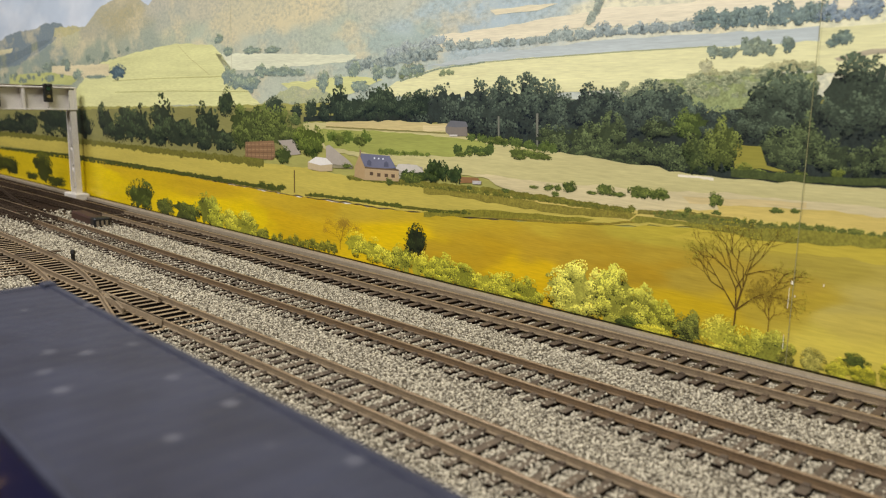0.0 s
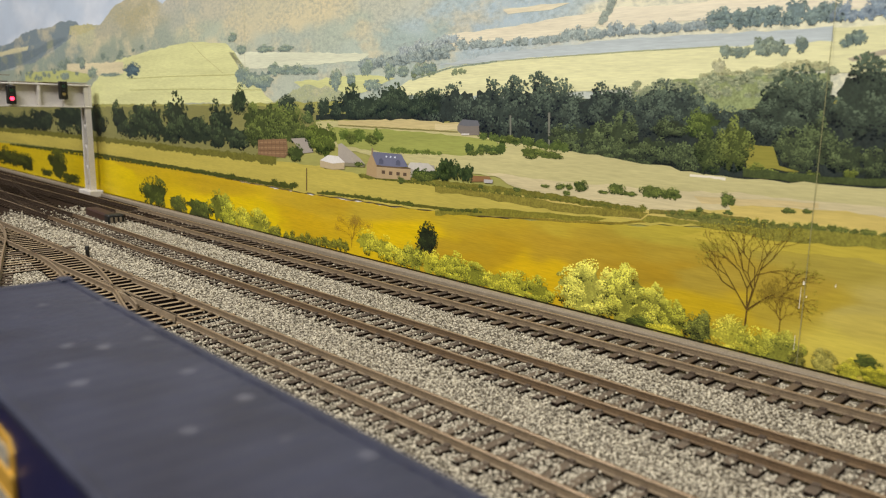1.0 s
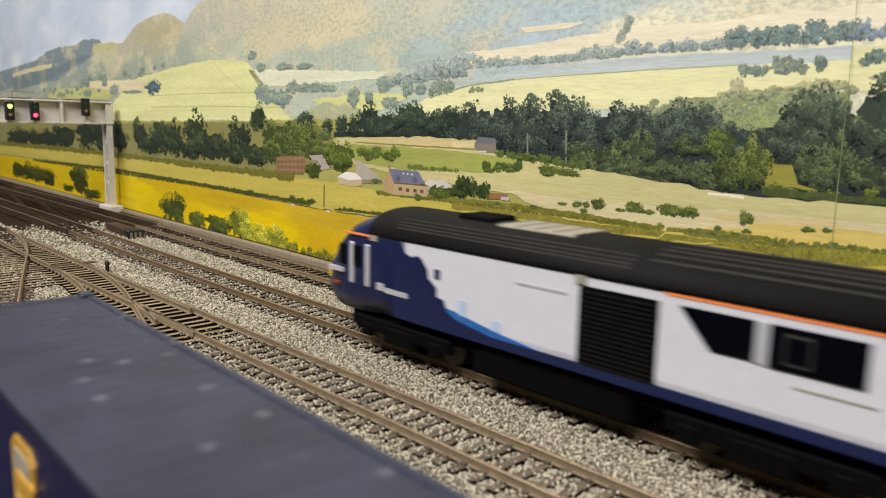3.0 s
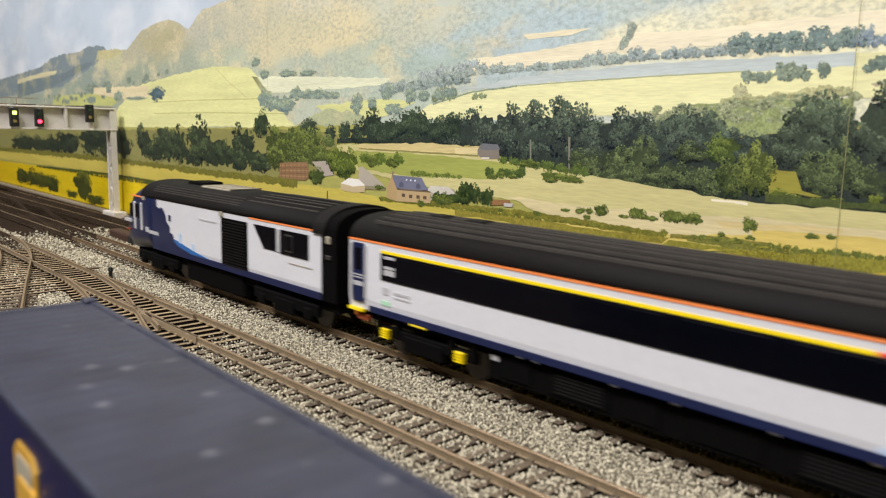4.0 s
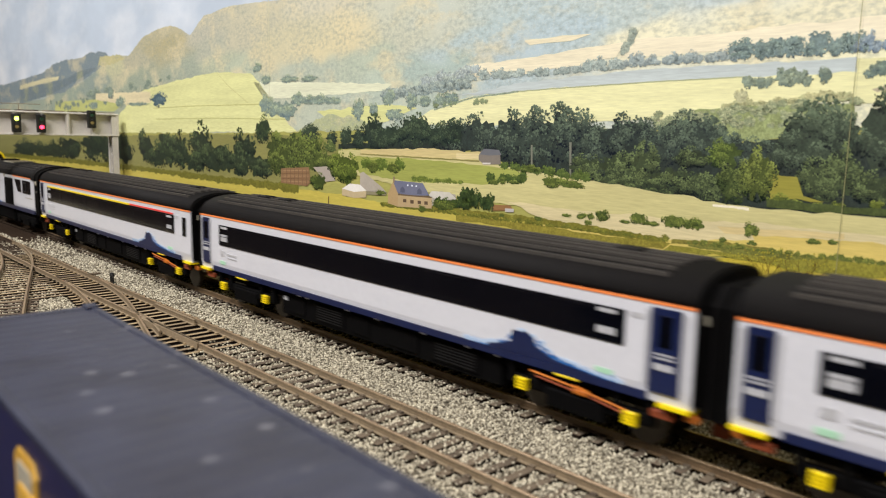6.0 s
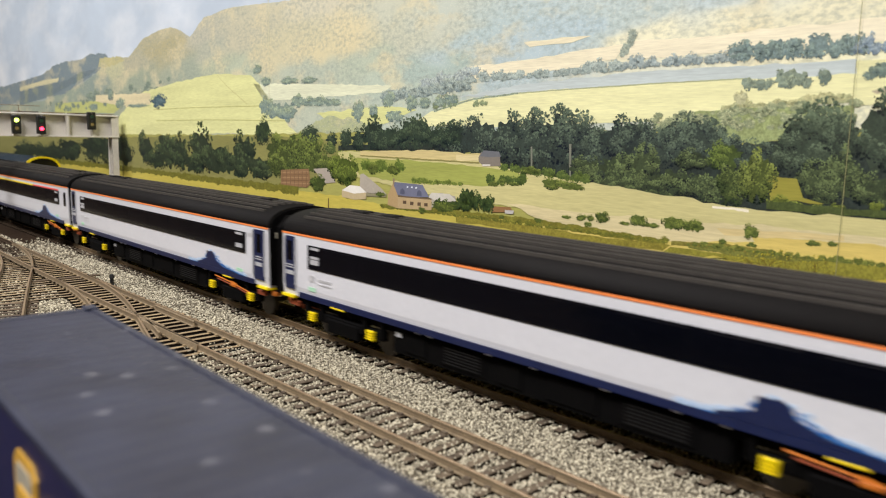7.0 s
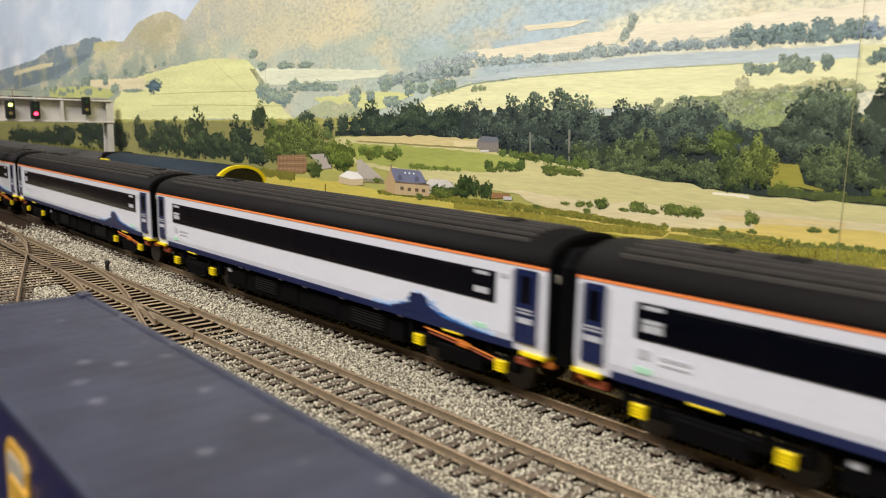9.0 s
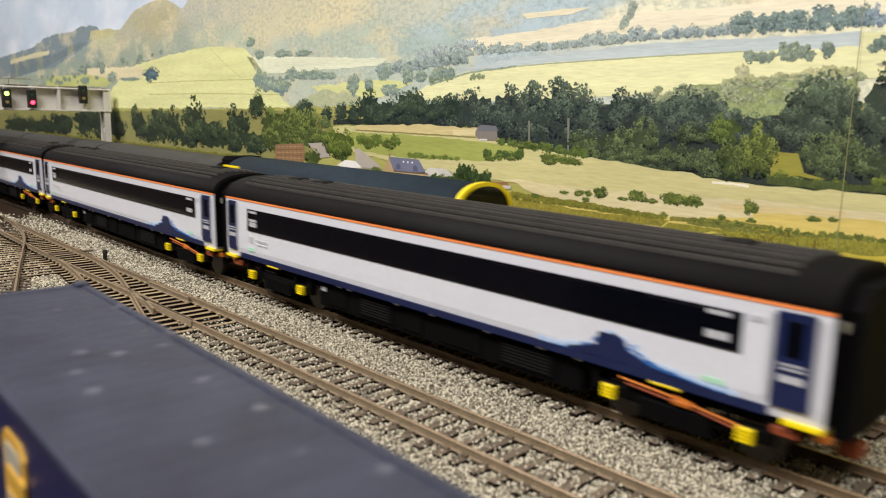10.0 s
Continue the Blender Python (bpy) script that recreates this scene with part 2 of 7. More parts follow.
# ---- the room that holds the layout ----
def room():
    X0, X1, Y0, Y1, Z0, Z1 = -3.5, 2.3, -2.0, 0.24, -0.95, 1.45
    t = 0.05
    for name, c, m in (("floor", (X0, X1, Y0, Y1, Z0 - t, Z0), M_FLOOR), ("ceiling", (X0, X1, Y0, Y1, Z1, Z1 + t), M_CEIL),
                       ("wall_north", (X0, X1, Y1, Y1 + t, Z0, Z1), M_WALL), ("wall_south", (X0, X1, Y0 - t, Y0, Z0, Z1), M_WALL),
                       ("wall_west", (X0 - t, X0, Y0, Y1, Z0, Z1), M_WALL), ("wall_east", (X1, X1 + t, Y0, Y1, Z0, Z1), M_WALL)):
        tagged(place(name, box(B(), *c), m), {"floor": "grey carpeted floor of the hobby room", "ceiling": "plain white painted ceiling"}.get(name, "plain cream painted room wall"),
               name.split("_")[0], kind="structure")


room()


# ---- baseboard ----
def ease(x, a, b):
    t = min(1.0, max(0.0, (x - a) / (b - a)))
    return t * t * (3 - 2 * t)


def back_y(x):
    return 0.0685 - 0.0205 * x


def mid_a(x):
    return 0.0492 + 0.0045 * ease(-x, 0.25, 0.75)


def mid_b(x):
    return 0.006 * ease(-x, 0.32, 0.72)


def mid_c(x):
    return -0.0473 + 0.004 * ease(-x, 0.40, 0.70)


RT = 0.004


def baseboard():
    t = thing("baseboard", "wooden layout baseboard covered in grey ballast, in the hobby room", "baseboard", kind="structure", at=(0, 0, 0))
    bm = B()
    box(bm, -3.4, 2.2, -0.30, 0.2, -0.012, -0.0008)
    part("board", bm, M_BOARD, t)
    bm = B()
    box(bm, -3.4, 2.2, -0.30, -0.285, -0.10, -0.012)
    part("fascia", bm, M_BOARD, t)
    for x in (-3.2, -1.4, 0.4, 2.0):
        for y in (-0.26, 0.15):
            part("leg", box(B(), x - 0.02, x + 0.02, y - 0.02, y + 0.02, -0.95, -0.012), M_BOARD, t)
    nx, ny = 520, 50
    bm = B()
    g = [[bm.verts.new((-3.38 + 5.56 * i / nx, -0.298 + 0.49 * j / ny, 0.0003 + 0.0003 * noise.noise((i * 0.9, j * 0.8, 0)))) for j in range(ny + 1)] for i in range(nx + 1)]
    for i in range(nx):
        for j in range(ny):
            bm.faces.new((g[i][j], g[i + 1][j], g[i + 1][j + 1], g[i][j + 1]))
    o = part("ballast_bed", bm, [M_BALLAST_BED, M_DIRT], t, "glued grey ballast bed, brown with dirt at the junction")
    for p in o.data.polygons:
        c = p.center
        n = noise.noise((c.x * 14, c.y * 14, 3)) * 0.06
        if (c.y < 0.0 - 0.115) or (c.x < -0.60 + n and c.y > -0.03):
            p.material_index = 1


baseboard()


# ---- tracks ----
def sweep(bm, path, prof, mat=0):
    """A profile of (side, height) points drawn along a path of (x, y)."""
    rows = []
    for i, (x, y) in enumerate(path):
        a, b = path[max(0, i - 1)], path[min(len(path) - 1, i + 1)]
        d = Vector((b[0] - a[0], b[1] - a[1])).normalized()
        rows.append([bm.verts.new((x - d.y * s, y + d.x * s, z)) for s, z in prof])
    k = len(prof)
    for r0, r1 in zip(rows, rows[1:]):
        for i in range(k):
            j = (i + 1) % k
            bm.faces.new((r0[i], r0[j], r1[j], r1[i])).material_index = mat if isinstance(mat, int) else mat[i]
    bm.faces.new(rows[0][::-1])
    bm.faces.new(rows[-1])
    bmesh.ops.recalc_face_normals(bm, faces=bm.faces)
    return bm


RAIL = [(-0.0008, 0.0015), (0.0008, 0.0015), (0.0008, 0.0018), (0.0003, 0.0020), (0.0003, 0.0031), (0.00046, 0.0034), (0.00046, 0.0039),
        (0.00036, RT), (-0.00036, RT), (-0.00046, 0.0039), (-0.00046, 0.0034), (-0.0003, 0.0031), (-0.0003, 0.0020), (-0.0008, 0.0018)]
RAIL_TOP = [0] * 6 + [1, 1, 1] + [0] * 5


def rail_path(mid, x0, x1, off, n=120):
    return [(x0 + (x1 - x0) * i / n, mid(x0 + (x1 - x0) * i / n) + off) for i in range(n + 1)]


def sleeper_mesh(name, half, width, mat, drop=0.0):
    bm = B()
    box(bm, -width / 2, width / 2, -half, half, -0.0004, 0.0015 - drop, 0.00018)
    bm.normal_update()
    # Tops keep the sleeper colour, every other face takes the painted shade.
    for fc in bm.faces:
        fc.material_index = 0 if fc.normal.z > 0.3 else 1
    for s in (-1, 1):
        for k in (-1, 1):
            y = s * 0.00825 + k * 0.0013
            box(bm, -0.0009, 0.0009, y - 0.0006, y + 0.0006, 0.0014 - drop, 0.0021)
    me = bpy.data.meshes.new(name)
    bm.to_mesh(me)
    bm.free()
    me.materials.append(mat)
    me.materials.append(M_SHADED_SIDE)
    return me


def track(label, mid, x0, x1, pitch, half, width, mat, skip=None, rail=None):
    t = thing("railway_track", label, "track", "model railway tracks", at=(0, 0, 0))
    for off in (-0.00825, 0.00825):
        o = part("rail", sweep(B(), rail_path(mid, -3.3, 2.1, off, 200), RAIL, RAIL_TOP), [rail or M_RAIL, M_RAILTOP, M_DIRTY], t)
        for p in o.data.polygons:
            if p.center.x < -0.57 and p.material_index == 0:
                p.material_index = 2
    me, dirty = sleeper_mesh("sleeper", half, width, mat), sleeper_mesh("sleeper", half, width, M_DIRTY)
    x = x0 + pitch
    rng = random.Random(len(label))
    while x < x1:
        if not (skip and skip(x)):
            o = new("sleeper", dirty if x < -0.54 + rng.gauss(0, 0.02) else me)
            o.parent = t
            o.location = (x, mid(x) + rng.gauss(0, 0.0002), rng.gauss(0, 0.00008))
            o.rotation_euler = (0, 0, math.atan2(mid(x + 0.01) - mid(x - 0.01), 0.02) + rng.gauss(0, 0.012))
        x += pitch
    bm = B()
    for k in range(int(1.8 / pitch)):
        for c in (x0 - k * pitch, x1 + pitch * (k + 1)):
            box(bm, c - width / 2, c + width / 2, mid(c) - half, mid(c) + half, -0.0004, 0.0015)
    tagged(part("sleeper_run", bm, mat, t), kind="stuff")
    return t


POINT_X0, POINT_X1 = -0.545, -0.262
track("brown railed model track with proud dark sleepers beside the backscene", mid_a, -1.5, 0.22, 0.00675, 0.0145, 0.0026, M_SLEEPER, None, M_RAIL_TAN)
track("rusty railed model track with sleepers sunk in grey ballast", mid_b, -1.5, 0.22, 0.0064, 0.0138, 0.0026, M_SLEEPER_GREY)
track("brown railed model track leading into a set of points", mid_c, -1.5, 0.22, 0.0064, 0.0135, 0.0026, M_SLEEPER_GREY, lambda x: POINT_X0 < x < POINT_X1, M_RAIL_TAN)


def mid_e(x):
    if x < -0.44:
        return mid_c(x)
    d = min(x + 0.44, 0.10)
    return mid_c(x) - 1.35 * d * d - max(0.0, x + 0.34) * 0.27


def mid_f(x):
    d = min(max(0.0, x + 0.60), 0.12)
    return mid_c(x) - 1.25 * d * d - max(0.0, x + 0.48) * 0.30


def points():
    t = thing("set_of_points", "pale brown plastic points with closely spaced timbers and a frog", "points", at=(0, 0, 0))
    for mid, x0, x1 in ((mid_e, -0.44, -0.20), (mid_f, -0.60, -0.36)):
        for off in (-0.00825, 0.00825):
            part("rail", sweep(B(), rail_path(mid, x0, x1, off, 30), RAIL, RAIL_TOP), [M_RAIL_TAN, M_RAILTOP], t)
    for off in (0.0066, -0.0066):
        part("check_rail", sweep(B(), rail_path(mid_c, -0.345, -0.305, off, 6), RAIL), M_RAIL_TAN, t)
    wing = [(-0.352, mid_c(-0.35) - 0.0068), (-0.325, mid_c(-0.32) - 0.0070), (-0.308, mid_c(-0.31) - 0.0098), (-0.296, mid_c(-0.3) - 0.0125)]
    part("wing_rail", sweep(B(), wing, RAIL), M_RAIL_TAN, t)
    tip = [(-0.322, mid_c(-0.32) - 0.0094), (-0.300, mid_c(-0.30) - 0.0084), (-0.27, mid_c(-0.27) - 0.00825)]
    part("frog", sweep(B(), tip, [(-0.0012, 0.0015), (0.0012, 0.0015), (0.0008, RT), (-0.0008, RT)]), M_RAIL_TAN, t)
    rng = random.Random(5)
    x = POINT_X0 + 0.003
    while x < POINT_X1:
        top = mid_c(x) + 0.0140
        low = min(mid_e(x) - 0.0135, mid_c(x) - 0.0135)
        if x < -0.40:
            low = min(low, max(mid_f(x) - 0.0135, low - 0.03))
        bm = B()
        box(bm, -0.0011, 0.0011, low, top, -0.0004, 0.0015)
        # Only the top is timber coloured; the sides carry painted shade.
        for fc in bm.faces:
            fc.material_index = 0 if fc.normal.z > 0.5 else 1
        for y in (mid_c(x) - 0.00825, mid_c(x) + 0.00825, mid_e(x) - 0.00825):
            for k in (-1, 1):
                box(bm, -0.0008, 0.0008, y + k * 0.0013 - 0.0006, y + k * 0.0013 + 0.0006, 0.0014, 0.0021)
        o = part("timber", bm, [M_TIMBER, M_SHADED_SIDE], t)
        o.location = (x, 0, rng.gauss(0, 0.00006))
        x += 0.0064
    x = -0.40
    me = sleeper_mesh("sleeper", 0.0135, 0.0030, M_SLEEPER)
    while x < -0.355:
        o = new("sleeper", me)
        o.parent = t
        o.location = (x, mid_f(x), 0)
        o.rotation_euler = (0, 0, -0.29)
        x += 0.0064
    x = -0.255
    while x < -0.20:
        o = new("sleeper", me)
        o.parent = t
        o.location = (x, mid_e(x), -0.0002)
        o.rotation_euler = (0, 0, -0.26)
        x += 0.0066
    # Black sheet for the moulded webbing, its colour also painting the gaps' shade.
    part("shaded_webbing", sweep(B(), rail_path(mid_c, POINT_X0, POINT_X1, 0, 20), [(-0.0125, 0.0002), (0.0125, 0.0002), (0.0125, 0.0007), (-0.0125, 0.0007)]), M_BLACK, t)
    part("tiebar", box(B(), -0.452, -0.449, mid_c(-0.45) - 0.018, mid_c(-0.45) + 0.018, 0.0012, 0.0019, 0.0002), M_SLEEPER, t)


points()


# ---- crossover and dirt at the junction ----
def junction():
    t = thing("crossover", "brown dirty crossover rails between two running lines", "crossover", at=(0, 0, 0))

    def mid(x):
        u = ease(-x, 0.58, 0.98)
        return mid_b(x) * (1 - u) + mid_a(x) * u

    for off in (-0.00825, 0.00825):
        part("rail", sweep(B(), rail_path(mid, -1.05, -0.56, off, 30), RAIL), M_DIRTY, t)
    me = sleeper_mesh("sleeper", 0.017, 0.0030, M_DIRTY)
    x = -1.0
    while x < -0.62:
        o = new("sleeper", me)
        o.parent = t
        o.location = (x, mid(x), -0.0001)
        x += 0.0128


junction()


def edging():
    t = thing("edging_strip", "grey weathered edging strip along the foot of the backscene", "edging", kind="structure")
    path = [(x, back_y(x) - 0.0055) for x in [-1.5 + 1.72 * i / 60 for i in range(61)]]
    part("strip", sweep(B(), path, [(-0.0002, -0.0004), (0.0030, -0.0004), (0.0030, 0.0030), (0.0002, 0.0028), (-0.0002, 0.0022)]), M_CONC, t)


edging()


def scatter_stones():
    rng = np.random.default_rng(4)
    base = np.array([(1, 0, 0), (-1, 0, 0), (0, 1, 0), (0, -1, 0), (0, 0, 1), (0, 0, -1)], float)
    tri = np.array([(0, 2, 4), (2, 1, 4), (1, 3, 4), (3, 0, 4), (2, 0, 5), (1, 2, 5), (3, 1, 5), (0, 3, 5)])

    def batch(x0, x1, count, size):
        p = np.stack([rng.uniform(x0, x1, count), rng.uniform(-0.112, 0.0655, count)], 1)
        keep = np.ones(count, bool)
        height = np.full(count, 0.0006)
        ea = np.clip((-p[:, 0] - 0.25) / 0.5, 0, 1)
        ea = ea * ea * (3 - 2 * ea)
        for mid, pitch, half, width, start, cover, lift in ((0.0492 + 0.0045 * ea, 0.00675, 0.0145, 0.0031, -1.5, 0.03, 0.0002),
                                                            (np.array([mid_b(v) for v in p[:, 0]]), 0.0064, 0.0138, 0.003, -1.5, 0.20, 0.0008),
                                                            (np.array([mid_c(v) for v in p[:, 0]]), 0.0064, 0.0135, 0.003, -1.5, 0.22, 0.0009)):
            dy = np.abs(p[:, 1] - mid)
            ph = np.mod(p[:, 0] - start + pitch / 2, pitch) - pitch / 2
            over = (dy < half + 0.0003) & (np.abs(ph) < width / 2 + 0.0004)
            keep &= ~over | (rng.random(count) < cover)
            keep &= np.abs(dy - 0.00825) > 0.0011
            inside = dy < half
            height = np.where(inside, lift - 0.0001, height)
            height = np.where(over, 0.0014, height)
        pc = np.array([mid_c(v) for v in p[:, 0]])
        pe = np.array([mid_e(v) for v in p[:, 0]])
        onpoints = (p[:, 0] > POINT_X0) & (p[:, 0] < POINT_X1 - 0.02 * rng.random(count)) & (p[:, 1] < pc + 0.0145) & (p[:, 1] > np.minimum(pc, pe) - 0.014)
        keep &= ~onpoints
        keep &= p[:, 1] < 0.0685 - 0.0205 * p[:, 0] - 0.0092
        keep &= ~((p[:, 0] < -0.58 - 0.06 * rng.random(count)) & (p[:, 1] > -0.026))
        p, height = p[keep], height[keep]
        n = len(p)
        rad = size * rng.uniform(0.55, 1.25, (n, 6, 1))
        v = base[None] * rad
        a, b = rng.uniform(0, 6.3, n), rng.uniform(0, 6.3, n)
        ca, sa, cb, sb = np.cos(a), np.sin(a), np.cos(b), np.sin(b)
        x = v[:, :, 0] * ca[:, None] - v[:, :, 1] * sa[:, None]
        y = v[:, :, 0] * sa[:, None] + v[:, :, 1] * ca[:, None]
        z = v[:, :, 2]
        y, z = y * cb[:, None] - z * sb[:, None], (y * sb[:, None] + z * cb[:, None]) * 0.8
        out = np.stack([x + p[:, :1], y + p[:, 1:], z + (height + rng.normal(0, 0.00022, n))[:, None]], 2)
        return out.reshape(-1, 3), (tri[None] + 6 * np.arange(n)[:, None, None]).reshape(-1, 3)

    vs, fs, k = [], [], 0
    for args in ((-0.30, 0.06, 185000, 0.00052), (-0.52, -0.30, 60000, 0.00064), (-0.95, -0.52, 24000, 0.0009)):
        v, f = batch(*args)
        vs.append(v)
        fs.append(f + k)
        k += len(v)
    v, f = np.concatenate(vs), np.concatenate(fs)
    me = bpy.data.meshes.new("ballast")
    me.vertices.add(len(v))
    me.vertices.foreach_set("co", v.ravel())
    me.loops.add(len(f) * 3)
    me.loops.foreach_set("vertex_index", f.ravel().astype(np.int32))
    me.polygons.add(len(f))
    me.polygons.foreach_set("loop_start", np.arange(0, len(f) * 3, 3, dtype=np.int32))
    me.polygons.foreach_set("loop_total", np.full(len(f), 3, dtype=np.int32))
    me.update(calc_edges=True)
    me.materials.append(M_STONE)
    tagged(new("ballast", me), "loose pale grey stone ballast between the tracks", "ballast", kind="stuff")


scatter_stones()


# ---- signal gantry ----
def gantry():
    gx = -0.70
    t = thing("signal_gantry", "weathered white signal gantry with lit colour-light heads over the tracks", "signal gantry", at=(gx, 0.0735, 0.0))
    part("foot", box(B(), -0.013, 0.013, -0.006, 0.006, -0.0004, 0.0055, 0.0006), M_GANTRY, t)
    bm = B()
    for sx in (-1, 1):
        a, b = (sx * 0.0052, 0, 0.005), (sx * 0.0036, 0, 0.094)
        sweep_a = [Vector(a), Vector(b)]
        bmesh.ops.create_cube(bm, size=1, matrix=look(sweep_a[0].lerp(sweep_a[1], 0.5), b) @ Matrix.Diagonal((0.005, 0.0022, 0.0893, 1)))
    part("post", bm, M_GANTRY, t)
    for i in range(9):
        z0, z1 = 0.010 + i * 0.0088, 0.0188 + i * 0.0088
        s = 1 if i % 2 else -1
        part("lattice_bar", cyl(B(), (s * 0.0042, -0.0006, z0), (-s * 0.0042, -0.0006, z1), 0.0007, 6), M_GANTRY, t)
    y1, y0 = 0.0035, -0.145
    z0, z1 = 0.0768, 0.0962
    part("beam_back", box(B(), -0.0010, 0.0, y0, y1, z0 + 0.001, z1 - 0.001), M_GANTRY, t)
    part("beam_flange", box(B(), -0.004, 0.006, y0, y1, z1 - 0.0013, z1, 0.0003), M_GANTRY, t)
    part("beam_flange", box(B(), -0.004, 0.006, y0, y1, z0, z0 + 0.0013, 0.0003), M_GANTRY, t)
    for i in range(8):
        y = y1 - 0.0012 - i * 0.0205
        part("beam_web", box(B(), 0.0, 0.0055, y - 0.0011, y + 0.0011, z0 + 0.001, z1 - 0.001, 0.0002), M_GANTRY, t)
        part("walkway_plank", box(B(), -0.007, 0.0045, y - 0.017, y - 0.002, z1 + 0.0003, z1 + 0.0011), M_BROWNBOX if i % 2 else M_CONC, t)
    part("railing", cyl(B(), (-0.006, y0, z1 + 0.006), (-0.006, y1 - 0.06, z1 + 0.006), 0.0003, 6), M_CONC, t)
    for i in range(5):
        y = y0 + i * 0.018
        part("railing_post", cyl(B(), (-0.006, y, z1), (-0.006, y, z1 + 0.0062), 0.0003, 6), M_CONC, t)
    heads = ((-0.0205, 0.0850, None, None), (-0.0605, 0.0805, "red", 0), (-0.0790, 0.0805, "lime", 1))
    for y, z, lit, slot in heads:
        h = part("signal_head", box(B(), 0.006, 0.0095, y - 0.0034, y + 0.0034, z - 0.0015, z + 0.0135, 0.0006), M_SIGNAL, t)
        for k in range(2):
            zz = z + 0.003 + 0.0065 * k
            if lit and slot == k:
                m = glow("red_lamp", (1.0, 0.03, 0.07), 6.0) if lit == "red" else glow("lime_lamp", (0.65, 0.9, 0.12), 5.0)
            else:
                m = material("amber_lens", "8c7a45", "a8925a", 0.3) if k == 0 else material("green_lens", "12382a", "1d4a38", 0.3)
            part("lens", cyl(B(), (0.0093, y, zz), (0.0101, y, zz), 0.0016 if lit and slot == k else 0.0014, 12), m, h)
            part("hood", cyl(B(), (0.0094, y, zz + 0.0021), (0.0118, y, zz + 0.0024), 0.0012, 8, 0.0006), M_SIGNAL, h)


gantry()


def small_trackside():
    t = thing("point_motor", "dark brown point motor housing beside the rails", "point motor", at=(-0.548, 0.0275, -0.0003))
    t.rotation_euler = (0, 0, radians(-4))
    part("housing", box(B(), -0.034, 0.012, -0.0045, 0.0045, 0.0, 0.0062, 0.001), M_BROWNBOX, t)
    part("end_block", box(B(), 0.0115, 0.020, -0.0055, 0.0055, 0.0, 0.0068, 0.0008), M_SIGNAL, t)
    for i in range(3):
        part("terminal", box(B(), 0.0198, 0.0206, -0.004 + i * 0.003, -0.0025 + i * 0.003, 0.0015, 0.0050), M_CONC, t)
    t = thing("lineside_post", "small black lineside post standing in the ballast", "post", at=(-0.4205, -0.0330, 0.0))
    part("stake", cyl(B(), (0, 0, -0.0004), (0, 0, 0.0055), 0.0011, 8), M_SIGNAL, t)
    part("cap", cyl(B(), (0, 0, 0.0048), (0, 0, 0.0066), 0.0015, 8, 0.0010), M_SIGNAL, t)
    part("base", cyl(B(), (0, 0, -0.0004), (0, 0, 0.0012), 0.0026, 8, 0.002), M_SIGNAL, t)


small_trackside()


